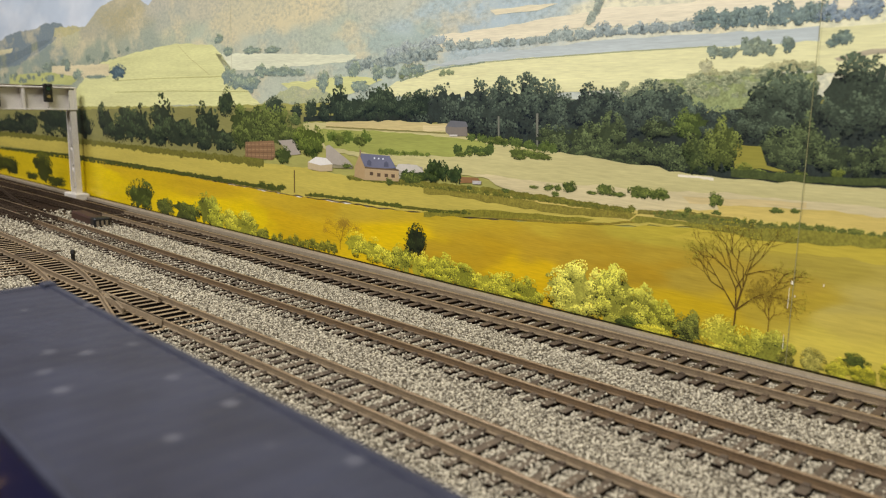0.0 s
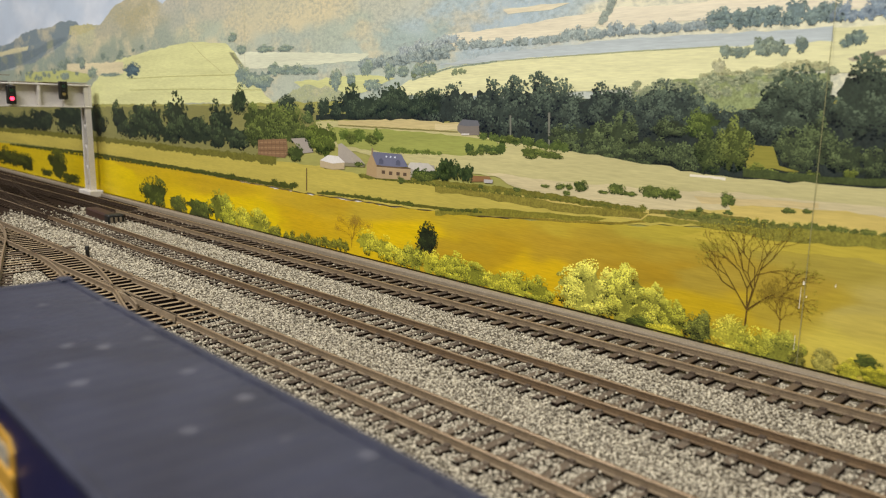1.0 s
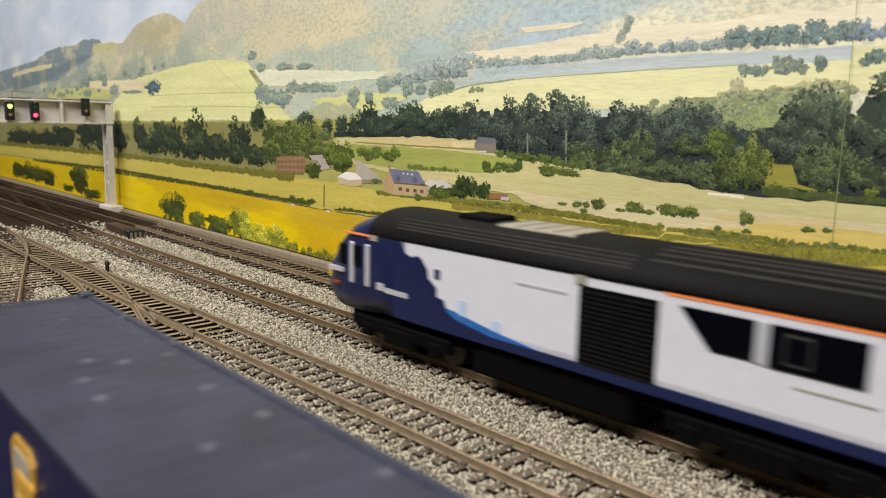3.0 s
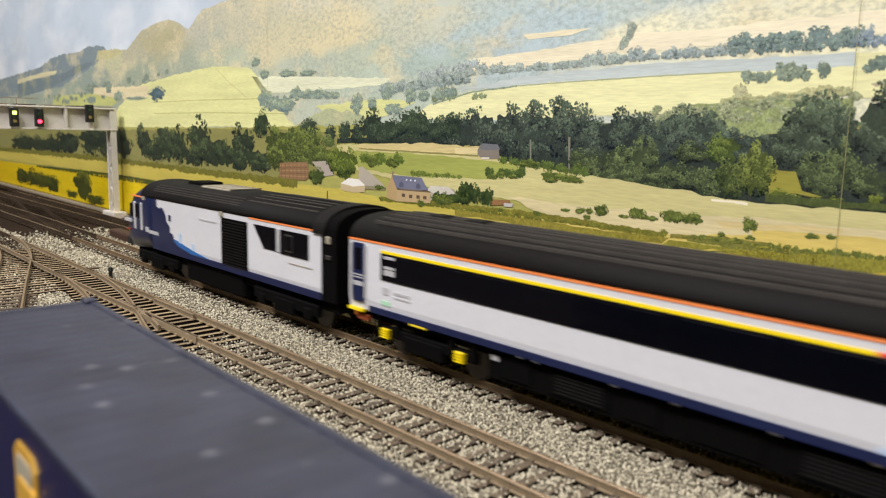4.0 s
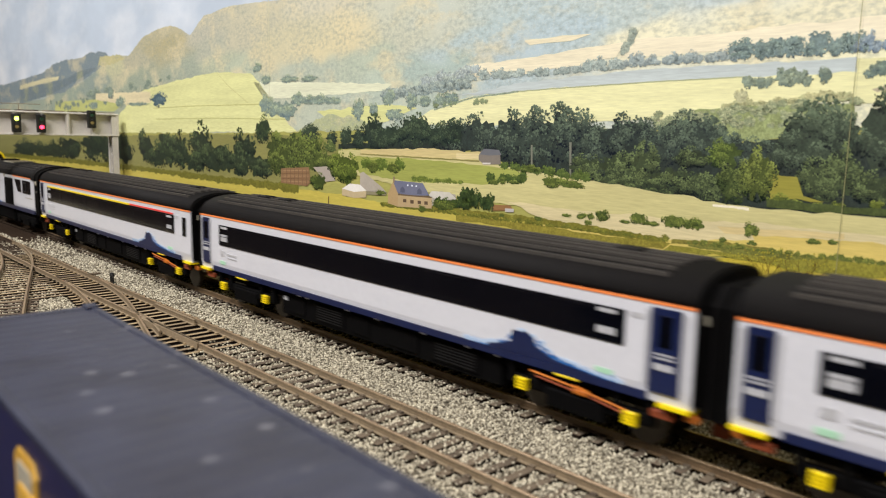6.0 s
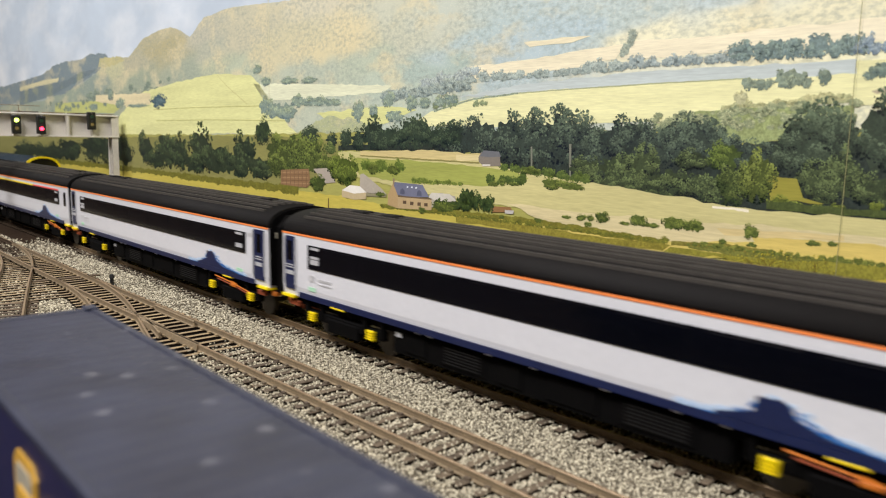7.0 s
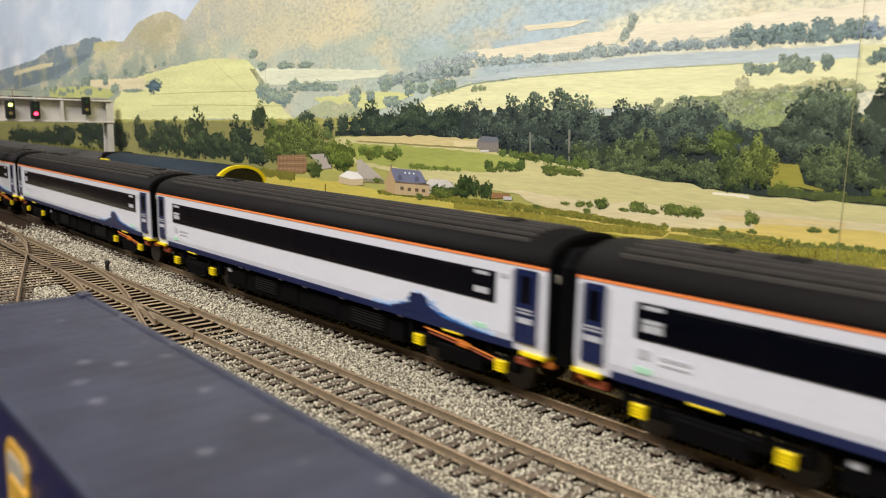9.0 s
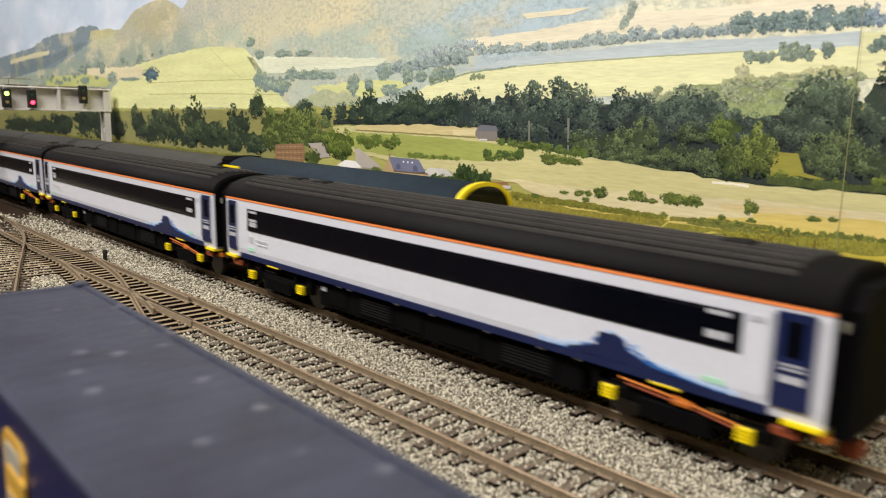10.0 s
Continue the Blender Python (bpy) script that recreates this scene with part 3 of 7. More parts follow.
# ---- container wagon in front ----
def container():
    ang = radians(-1.64)
    t = thing("freight_container", "dusty navy corrugated freight container with gold emblem, on a wagon", "container", at=(-0.1890, -0.1205, 0.0))
    t.rotation_euler = (0, 0, ang)
    L, W, Z0, Z1 = 0.262, 0.0322, 0.0105, 0.042
    part("side_wall", box(B(), 0.0, L, -W, -W + 0.001, Z0, Z1 - 0.001), M_NAVY_SIDE, t)
    part("side_wall", box(B(), 0.0, L, -0.001, 0, Z0, Z1 - 0.001), M_NAVY_SIDE, t)
    part("end_wall", box(B(), 0.0, 0.001, -W + 0.001, -0.001, Z0, Z1 - 0.001), M_NAVY_SIDE, t)
    part("end_wall", box(B(), L - 0.001, L, -W + 0.001, -0.001, Z0, Z1 - 0.001), M_NAVY_SIDE, t)
    bm = B()
    n = 220
    prof = []
    for i in range(n + 1):
        x = 0.003 + (L - 0.006) * i / n
        k = i % 4
        prof.append((x, Z1 - 0.0002 - (0.00009 if k in (2, 3) else 0.0)))
    a = [bm.verts.new((x, -W + 0.0014, z)) for x, z in prof]
    b = [bm.verts.new((x, -0.0014, z)) for x, z in prof]
    c = [bm.verts.new((x, -W + 0.0014, Z1 - 0.0014)) for x, z in prof]
    d = [bm.verts.new((x, -0.0014, Z1 - 0.0014)) for x, z in prof]
    for i in range(n):
        bm.faces.new((a[i], a[i + 1], b[i + 1], b[i]))
        bm.faces.new((c[i], d[i], d[i + 1], c[i + 1]))
    part("roof", bm, M_NAVY_ROOF, t, "dusty corrugated navy roof panel")
    for y in (-W, -0.0016):
        part("roof_rail", box(B(), -0.0004, L + 0.0004, y - 0.0002, y + 0.0018, Z1 - 0.0016, Z1 + 0.0001, 0.0005, segments=2), M_NAVY_ROOF, t)
    for x in (-0.0004, L - 0.003):
        part("end_rail", box(B(), x, x + 0.0034, -W + 0.0019, -0.0019, Z1 - 0.0016, Z1, 0.0004), M_NAVY_ROOF, t)
        for y in (-W - 0.0002, -0.0028):
            part("corner_casting", box(B(), x - 0.0002, x + 0.0036, y, y + 0.003, Z1 - 0.0022, Z1 + 0.0006, 0.0003), M_NAVY_ROOF, t)
    em = part("emblem", slab(B(), [(0.0660, 0.0245), (0.0660, 0.0355), (0.0680, 0.0372), (0.0760, 0.0372), (0.0780, 0.0355), (0.0780, 0.0245)], -W - 0.0004, -W + 0.0002), M_GOLD, t, "gold shield emblem")
    part("field", slab(B(), [(0.0678, 0.0255), (0.0678, 0.0345), (0.0688, 0.0356), (0.0752, 0.0356), (0.0762, 0.0345), (0.0762, 0.0255)], -W - 0.0006, -W - 0.0003), M_CREAM, em)
    part("bar", box(B(), 0.0695, 0.0785, -W - 0.0008, -W - 0.0005, 0.0285, 0.0325, 0.0004), M_GOLD, em)
    w = thing("flat_wagon", "black flat wagon under the container", "wagon", at=(-0.1890, -0.1205, 0.0))
    w.rotation_euler = (0, 0, ang)
    part("deck", box(B(), -0.01, L + 0.01, -W, 0, 0.0080, 0.0105, 0.0004), M_BLACK, w)
    for x in (0.03, L - 0.03):
        g = part("bogie", box(B(), x - 0.02, x + 0.02, -W + 0.006, -0.006, 0.0055, 0.0085, 0.0004), M_BLACK, w)
        for k in (-0.012, 0.012):
            bm = B()
            for y in (-W / 2 - 0.0085, -W / 2 + 0.0075):
                cyl(bm, (x + k, y, 0.0075), (x + k, y + 0.0015, 0.0075), 0.0050, 20)
            cyl(bm, (x + k, -W / 2 - 0.0085, 0.0075), (x + k, -W / 2 + 0.009, 0.0075), 0.001, 8)
            part("wheelset", bm, M_WHEEL, g)


def siding():
    t = thing("siding_track", "brown model track under the wagon", "track", "model railway tracks", at=(-0.1890, -0.1205, 0.0))
    t.rotation_euler = (0, 0, radians(-1.64))
    for off in (-0.00825, 0.00825):
        part("rail", sweep(B(), [(-0.06, -0.0161 + off), (0.36, -0.0161 + off)], [(s, z - 0.0015) for s, z in RAIL], RAIL_TOP), [M_RAIL, M_RAILTOP], t)
    me = sleeper_mesh("sleeper", 0.0135, 0.0030, M_SLEEPER)
    for i in range(62):
        o = new("sleeper", me)
        o.parent = t
        o.location = (-0.05 + i * 0.0064, -0.0161, -0.0014)


siding()
container()


# ---- the printed backscene ----
BACK = thing("backscene", "flat printed paper backscene of hills, fields, woods and a farm", "backscene", kind="structure", at=(0, 0.0685, 0))
BACK.rotation_euler = (0, 0, math.atan(-0.0205))
STEP = 0.00009
SEAM = -0.0881


def inked(name, faces, mat):
    """Flat pieces of print: each face is (points, depth, ink)."""
    vs, fs, cols = [], [], []
    for pts, y, ink in faces:
        k = len(vs)
        vs += [(x, y, z) for x, z in pts]
        fs.append(tuple(range(k, k + len(pts))))
        cols += [(*ink, 1.0)] * len(pts)
    me = bpy.data.meshes.new(name)
    me.from_pydata(vs, [], fs)
    at = me.color_attributes.new("ink", "FLOAT_COLOR", "POINT")
    at.data.foreach_set("color", np.array(cols, np.float32).ravel())
    me.materials.append(mat)
    o = new(name, me)
    o.parent = BACK
    return o


def ragged(pts, step=0.006, amount=0.0005):
    """The outline with small irregularities."""
    out = []
    for i, a in enumerate(pts):
        b = pts[(i + 1) % len(pts)]
        d = math.hypot(b[0] - a[0], b[1] - a[1])
        n = max(1, min(260, int(d / step)))
        for k in range(n):
            f = k / n
            x, z = a[0] + (b[0] - a[0]) * f, a[1] + (b[1] - a[1]) * f
            if k:
                z += amount * (noise.noise((x * 160, z * 160, 1.0)) + 0.9 * noise.noise((x * 620, z * 620, 2.0))) * 1.3
            out.append((x, z))
    return out


def flat(name, pts, ink, mat, layer):
    if mat is not P_PLAIN and name != "sky":
        pts = ragged(pts, 0.004, 0.0012 if mat is P_HILL else 0.0006)
    return inked(name, [(pts, -STEP * layer, srgb(ink))], mat)


def ribbon(name, pts, width, ink, mat, layer):
    up = [(x, z + width * (0.5 + 0.25 * noise.noise((x * 90, 0, layer)))) for x, z in pts]
    down = [(x, z - width * 0.5) for x, z in pts][::-1]
    return inked(name, [(ragged(up + down, 0.0011, width * 0.25), -STEP * layer, srgb(ink))], mat)


def along(pts, x):
    for a, b in zip(pts, pts[1:]):
        if x <= b[0]:
            return a[1] + (b[1] - a[1]) * max(0.0, (x - a[0]) / (b[0] - a[0]))
    return pts[-1][1]


def wash(name, top, low, inks, mat, layer, reach):
    """A print between two lines, its ink blending softly from tone to tone."""
    nx, nz = 420, 36
    x = np.concatenate([np.linspace(-1.5, -1.05, 20), np.linspace(-1.04, -0.02, nx - 30), np.linspace(0.0, 0.22, 10)])
    tone = np.array([srgb(k) for _, _, k in inks])
    at = np.array([(a, b * 3.0) for a, b, _ in inks])
    vs, cols = [], []
    for xi in x:
        hi, lo = along(top, xi), along(low, xi)
        hi += 0.0007 * noise.noise((xi * 160, 0, layer))
        for k in range(nz + 1):
            z = lo + (hi - lo) * k / nz
            wob = 0.03 * noise.noise((xi * 14, z * 70, layer)) + 0.02 * noise.noise((xi * 60, z * 160, layer))
            d = (at[:, 0] - xi - wob) ** 2 + (at[:, 1] - z * 3.0 - 0.4 * wob) ** 2
            w = 1.0 / (d + reach ** 2 * 0.05) ** 2.4
            c = (w[:, None] * tone).sum(0) / w.sum()
            vs.append((xi, -STEP * layer, z))
            cols.append((*c, 1.0))
    fs = [(i * (nz + 1) + k, (i + 1) * (nz + 1) + k, (i + 1) * (nz + 1) + k + 1, i * (nz + 1) + k + 1) for i in range(len(x) - 1) for k in range(nz)]
    me = bpy.data.meshes.new(name)
    me.from_pydata(vs, [], fs)
    att = me.color_attributes.new("ink", "FLOAT_COLOR", "POINT")
    att.data.foreach_set("color", np.array(cols, np.float32).ravel())
    me.materials.append(mat)
    o = new(name, me)
    o.parent = BACK
    return o


LEAVES = random.Random(12)


def crown(faces, x, z, w, h, dark, light, layer, blobs, lift=0.0):
    """One printed tree standing at x, z: rounded boughs, each lit from above, made of many small clumps."""
    rng = LEAVES
    lean = rng.uniform(-0.12, 0.12)
    w, h = w * 1.10, h * 1.10
    tone = rng.gauss(0.0, 0.06)

    def mix(f):
        f = min(1.25, max(-0.15, f))
        return tuple(max(0.0, p + (q - p) * f) for p, q in zip(dark, light))

    edge = []
    for i in range(34):
        a = i * 0.1848
        half = 0.5 * (1.0 - 0.30 * max(0.0, math.sin(a)) ** 2) * (0.74 + 0.42 * noise.noise((3.4 * math.cos(a) + x * 900, 3.4 * math.sin(a), layer)) + rng.uniform(-0.05, 0.05))
        edge.append((x + w * (math.cos(a) * half + lean * math.sin(a) * 0.3), z + h * (0.5 + math.sin(a) * min(0.5, half * 1.04))))
    faces.append((edge, -STEP * (layer + 0.004), mix(0.22 + tone + lift)))
    boughs = []
    for _ in range(max(5, int(0.95 * blobs ** 0.5))):
        a, r = rng.uniform(0, 6.283), 0.88 * math.sqrt(rng.random())
        boughs.append((r * math.sin(a), r * math.cos(a), rng.uniform(0.65, 1.15)))
    boughs.sort(reverse=True)
    spread = min(0.42, 1.35 / len(boughs) ** 0.5)
    each = max(4, int(blobs * 4.5 / len(boughs)))
    size = (w * h) ** 0.5 * (0.55 / (blobs * 4.5) ** 0.5 + 0.008)
    for k, (bv, bu, br) in enumerate(boughs):
        br *= spread
        depth = layer + 0.006 + 0.010 * k / len(boughs)
        own = lift + rng.gauss(0, 0.08)
        for _ in range(each):
            a, r = rng.uniform(0, 6.283), math.sqrt(rng.random())
            du, dv = r * math.cos(a), r * math.sin(a)
            u, v = bu + br * du, bv + br * dv
            if u * u + v * v > 1.0:
                continue
            half = 0.5 * (1.0 - 0.30 * max(0.0, v) ** 2)
            px, pz = x + w * (u * half + lean * v * 0.3), z + h * (0.5 + 0.5 * v)
            lit = 0.42 + 0.66 * dv + 0.14 * du + 0.30 * v + 0.20 * noise.noise((px * 420, pz * 420, layer)) + tone + own + rng.gauss(0, 0.12)
            s = size * rng.uniform(0.45, 1.15)
            q = rng.uniform(0, 1.2)
            pts = [(px + s * math.cos(q + i * 1.2566) * rng.uniform(0.5, 1.2), pz + s * 0.8 * math.sin(q + i * 1.2566) * rng.uniform(0.5, 1.2)) for i in range(5)]
            faces.append((pts, -STEP * (depth + 0.0008 * rng.random()), mix(lit)))


def tree_row(name, a, b, n, w, h, dark, light, layer, jitter, blobs, deep=0.0, lift=0.0):
    faces = []
    dark, light = srgb(dark), srgb(light)
    for i in range(n):
        f = 0.5 if n == 1 else i / (n - 1)
        s = 1 + (LEAVES.uniform(-jitter, jitter) if jitter else 0)
        x = a[0] + (b[0] - a[0]) * f + (LEAVES.uniform(-0.3, 0.3) * w if n > 1 else 0)
        z = a[1] + (b[1] - a[1]) * f + (LEAVES.random() - 0.5) * deep
        crown(faces, x, z, w * s, h * s, dark, light, layer, blobs, lift + (0.25 if name in ("tree_belt", "copse", "pale_shrub") else 0.0))
    return inked(name, faces, P_LEAF)


def tree(name, x, z, w, h, dark, light, layer, blobs):
    tree_row(name, (x, z), (x, z), 1, w, h, dark, light, layer, 0, blobs, 0.0, {"bright_bush": 0.13, "large_bush": 0.06, "hedgerow_tree": 0.2}.get(name, 0.0))


def bare_tree(at, w, h, ink, leaf, layer, seed):
    faces = []
    rng = random.Random(seed)
    bark, green = srgb(ink), srgb(leaf)

    def branch(x, z, a, length, thick, depth):
        nx, nz = x + length * math.sin(a) * w / h, z + length * math.cos(a)
        px, pz = math.cos(a) * thick, -math.sin(a) * thick
        faces.append(([(x - px, z - pz), (x + px, z + pz), (nx + px * 0.6, nz + pz * 0.6), (nx - px * 0.6, nz - pz * 0.6)], -STEP * (layer + 0.1 * rng.random()), bark))
        if depth == 0:
            for _ in range(3):
                s = 0.00030 * rng.uniform(0.4, 1.1)
                qx, qz = nx + rng.gauss(0, 0.0012), nz + rng.gauss(0, 0.0012)
                faces.append(([(qx - s, qz), (qx, qz - s), (qx + s, qz), (qx, qz + s)], -STEP * (layer + 0.2 + 0.3 * rng.random()), green))
            return
        for k in range(2 if depth < 6 else 5):
            branch(nx, nz, a * 0.95 + rng.uniform(-0.75, 0.75), length * rng.uniform(0.68, 0.90), thick * 0.70, depth - 1)

    branch(at[0], at[1], 0.02, h * 0.25, h * 0.010, 6)
    inked("bare_tree", faces, P_PLAIN)


# the boards that carry the print, butted at a seam
part("board", box(B(), -1.52, SEAM - 0.0003, 0.0003, 0.004, -0.0008, 0.30), M_CEIL, BACK)
part("board", box(B(), SEAM + 0.0003, 0.23, 0.0003, 0.004, -0.0008, 0.30), M_CEIL, BACK)


flat("sky", [(-1.5000, 0.3006), (0.2200, 0.1413), (0.2200, 0.1074), (-1.5000, 0.1278)], "b9c6d2", P_SKY, 0)
flat("far_ridge", [(-1.5000, 0.1312), (-1.0594, 0.1341), (-0.9411, 0.1404), (-0.8619, 0.1415), (-0.7183, 0.1408), (-0.7270, 0.0921), (-1.5000, 0.0853)], "a3b0ae", P_HILL, 1)
wash("hill", [(-1.5, 0.1067), (-0.9487, 0.1136), (-0.8040, 0.1284), (-0.7171, 0.1474), (-0.6801, 0.1462), (-0.6473, 0.1592), (-0.6159, 0.1628), (-0.5922, 0.1637), (-0.5725, 0.1592), (-0.5575, 0.1532), (-0.5341, 0.1651), (-0.4923, 0.1676), (-0.4404, 0.1653), (-0.3620, 0.1612), (-0.2559, 0.1543), (-0.1664, 0.1466), (0.22, 0.1352)],
     [(-1.5, 0.0411), (-0.2941, 0.0835), (0.22, 0.0932)],
     [(-0.594, 0.160, "b3ad8d"), (-0.595, 0.149, "afa780"), (-0.674, 0.142, "b3af94"), (-0.719, 0.141, "c0bf98"), (-0.771, 0.129, "8b9a90"), (-0.828, 0.120, "93a190"), (-0.659, 0.125, "97a28d"), (-0.562, 0.127, "9da794"), (-0.513, 0.130, "b4ba9e"), (-0.530, 0.142, "b2b4a0"), (-0.474, 0.126, "b3bca4"), (-0.541, 0.153, "b8b6a2"), (-0.473, 0.148, "c0bca2"), (-0.425, 0.135, "c8c2a0"), (-0.364, 0.133, "d1c8a2"), (-0.391, 0.120, "b3bca9"), (-0.346, 0.122, "b4bea9"), (-0.313, 0.130, "c2c4ae"), (-0.284, 0.133, "c2c6b4"), (-0.283, 0.119, "a9bab0"), (-0.313, 0.113, "b6c2b0"), (-0.254, 0.129, "b2c3c2"), (-0.209, 0.126, "b2c4c8"), (-0.189, 0.128, "b8c6c2"), (-0.230, 0.121, "afbfc1"), (-0.147, 0.124, "e7e3c2"), (-0.095, 0.120, "e0dbba"), (-0.077, 0.118, "e7e5be"), (-0.148, 0.134, "bac8c8"), (-0.666, 0.196, "b8b6a2"), (-0.383, 0.164, "cac6ae")], P_HILL, 1.3, 0.03)
flat("hill_shade", [(-1.5000, 0.1208), (-0.9450, 0.1417), (-0.8978, 0.1500), (-0.8556, 0.1522), (-0.8039, 0.1514), (-0.7774, 0.1550), (-0.7388, 0.1526), (-0.7269, 0.1470), (-0.7626, 0.1370), (-0.8637, 0.1193), (-1.5000, 0.0996)], "74858d", P_HILL, 1.6)
flat("green_slope_field", [(-0.8982, 0.1103), (-0.7308, 0.1109), (-0.7062, 0.1136), (-0.6955, 0.1072), (-0.7203, 0.0990), (-0.9004, 0.1003)], "b9bd78", P_FIELD, 1.9)
flat("lit_shoulder", [(-0.7590, 0.1410), (-0.7531, 0.1494), (-0.7012, 0.1480), (-0.6903, 0.1438), (-0.7387, 0.1396)], "bdb784", P_HILL, 1.78)
flat("far_meadow", [(-1.0364, 0.1316), (-0.9362, 0.1363), (-0.8798, 0.1367), (-0.8847, 0.1329), (-0.9755, 0.1298), (-1.0377, 0.1272)], "cdc7a0", P_FIELD, 1.8)
flat("near_ridge", [(-1.0378, 0.1266), (-0.9376, 0.1304), (-0.8523, 0.1332), (-0.8133, 0.1391), (-0.7578, 0.1406), (-0.7785, 0.1364), (-0.8538, 0.1260), (-0.9137, 0.1182), (-1.0426, 0.1098)], "6a7b84", P_SLOPE, 1.82)
flat("bright_field", [(-0.7287, 0.0831), (-0.7052, 0.0979), (-0.6513, 0.1158), (-0.5667, 0.1224), (-0.5175, 0.1248), (-0.4653, 0.1218), (-0.4545, 0.1160), (-0.4476, 0.1102), (-0.4177, 0.0885), (-0.4081, 0.0845), (-0.4528, 0.0826), (-0.5167, 0.0833), (-0.6635, 0.0752)], "d4d598", P_FIELD, 2)
flat("bright_field", [(-0.4619, 0.1163), (-0.3856, 0.1133), (-0.3147, 0.1100), (-0.3218, 0.1068), (-0.3858, 0.1053), (-0.4479, 0.1046)], "d7dabc", P_FIELD, 2)
flat("pale_field", [(-0.7028, 0.1124), (-0.6361, 0.1144), (-0.6374, 0.1055), (-0.6909, 0.1035)], "d6cba0", P_FIELD, 2.3)
flat("bright_field", [(-0.3861, 0.0964), (-0.3170, 0.0998), (-0.2943, 0.0973), (-0.3217, 0.0903), (-0.3632, 0.0881)], "ccce8e", P_FIELD, 2)
flat("tan_field", [(-0.2576, 0.1166), (-0.2203, 0.1180), (-0.1906, 0.1202), (-0.1720, 0.1210), (-0.1762, 0.1155), (-0.1944, 0.1132), (-0.2249, 0.1112), (-0.2544, 0.1110)], "e2dabc", P_FIELD, 2)
flat("tan_field", [(-0.1736, 0.1153), (-0.1682, 0.1218), (-0.1413, 0.1211), (-0.1023, 0.1219), (0.2200, 0.1229), (0.2200, 0.1152), (-0.1016, 0.1153), (-0.1323, 0.1152), (-0.1520, 0.1145)], "e3dbbe", P_FIELD, 2)
flat("tan_field", [(-0.2239, 0.1252), (-0.2024, 0.1258), (-0.1881, 0.1252), (-0.2022, 0.1232), (-0.2206, 0.1231)], "e0d8b8", P_FIELD, 2.1)
flat("grey_field", [(-0.2656, 0.1027), (-0.2198, 0.1078), (-0.1637, 0.1103), (-0.1257, 0.1104), (-0.0884, 0.1106), (-0.0879, 0.1058), (-0.1212, 0.1057), (-0.1633, 0.1053), (-0.2197, 0.1040)], "bbc5c2", P_FIELD, 2)
flat("wide_field", [(-0.2986, 0.0895), (-0.2836, 0.0966), (-0.2542, 0.1024), (-0.2197, 0.1040), (-0.1633, 0.1056), (-0.1212, 0.1059), (-0.0879, 0.1061), (-0.0871, 0.0984), (-0.1183, 0.0953), (-0.1623, 0.0917), (-0.2189, 0.0893)], "e0deaa", P_FIELD, 2.2)
flat("wide_field", [(-0.0883, 0.1101), (0.2200, 0.1136), (0.2200, 0.0979), (-0.0869, 0.0967)], "dcdaa6", P_FIELD, 2.4)
flat("grey_track", [(-0.0833, 0.1008), (-0.0730, 0.1032), (0.2200, 0.1058), (0.2200, 0.1036), (-0.0728, 0.1016), (-0.0816, 0.0999)], "b0a78d", P_FIELD, 2.6)
flat("green_slope", [(-0.4114, 0.0834), (-0.3744, 0.0950), (-0.3417, 0.0918), (-0.3217, 0.0845), (-0.3316, 0.0769), (-0.3990, 0.0736)], "adb388", P_HILL, 2.1)
flat("middle_land", [(-1.5000, 0.0707), (-0.4677, 0.0828), (-0.2941, 0.0868), (0.2200, 0.0932), (0.2200, 0.0445), (-0.1854, 0.0371), (-0.4002, 0.0344), (-1.5000, 0.0183)], "a19f58", P_FIELD, 2.7)
tree_row("tree_belt", (-0.2562, 0.1090), (-0.1738, 0.1103), 24, 0.0056, 0.0041, "84938f", "abb6ac", 3, 0.45, 26)
tree_row("tree_belt", (-0.1739, 0.1112), (-0.1267, 0.1112), 26, 0.0039, 0.0039, "7f8f90", "a5b0aa", 3, 0.45, 26)
tree_row("tree_belt", (-0.1267, 0.1112), (-0.0876, 0.1111), 18, 0.0055, 0.0060, "66787a", "84968c", 3, 0.45, 26)
tree_row("tree_belt", (-0.0876, 0.1111), (-0.0636, 0.1121), 12, 0.0051, 0.0064, "708290", "94a2a6", 3, 0.45, 26)
tree_row("tree_belt", (-0.1721, 0.1159), (-0.1682, 0.1218), 9, 0.0031, 0.0033, "8d9a90", "abb4a2", 3, 0.45, 26)
tree_row("tree_belt", (-0.3217, 0.1010), (-0.2561, 0.1055), 20, 0.0084, 0.0054, "7e8e8e", "a3afa4", 3, 0.45, 26)
tree_row("tree_belt", (-0.2859, 0.1069), (-0.2545, 0.1120), 14, 0.0071, 0.0047, "929fa2", "b0bab2", 2.9, 0.45, 26)
tree_row("tree_belt", (-0.2815, 0.0971), (-0.2674, 0.0980), 5, 0.0048, 0.0053, "71816f", "8b976f", 3.2, 0.45, 26)
tree_row("tree_belt", (-0.2540, 0.0981), (-0.2453, 0.0987), 4, 0.0033, 0.0030, "76866a", "8d9770", 3.2, 0.45, 26)
tree_row("scrub_tree", (-0.1572, 0.0896), (-0.0873, 0.0933), 90, 0.0036, 0.0026, "7c8768", "b0b48c", 3.85, 0.45, 18, 0.0075)
tree_row("copse", (-0.1204, 0.1017), (-0.1042, 0.1019), 6, 0.0053, 0.0051, "66766e", "909c84", 3.4, 0.45, 26)
tree_row("round_tree", (-0.0973, 0.1026), (-0.0973, 0.1026), 1, 0.0045, 0.0059, "607068", "8a9680", 3.4, 0, 60)
tree_row("copse", (-0.0857, 0.1040), (-0.0801, 0.1041), 3, 0.0048, 0.0050, "5c6e6c", "80907e", 3.4, 0.45, 26)
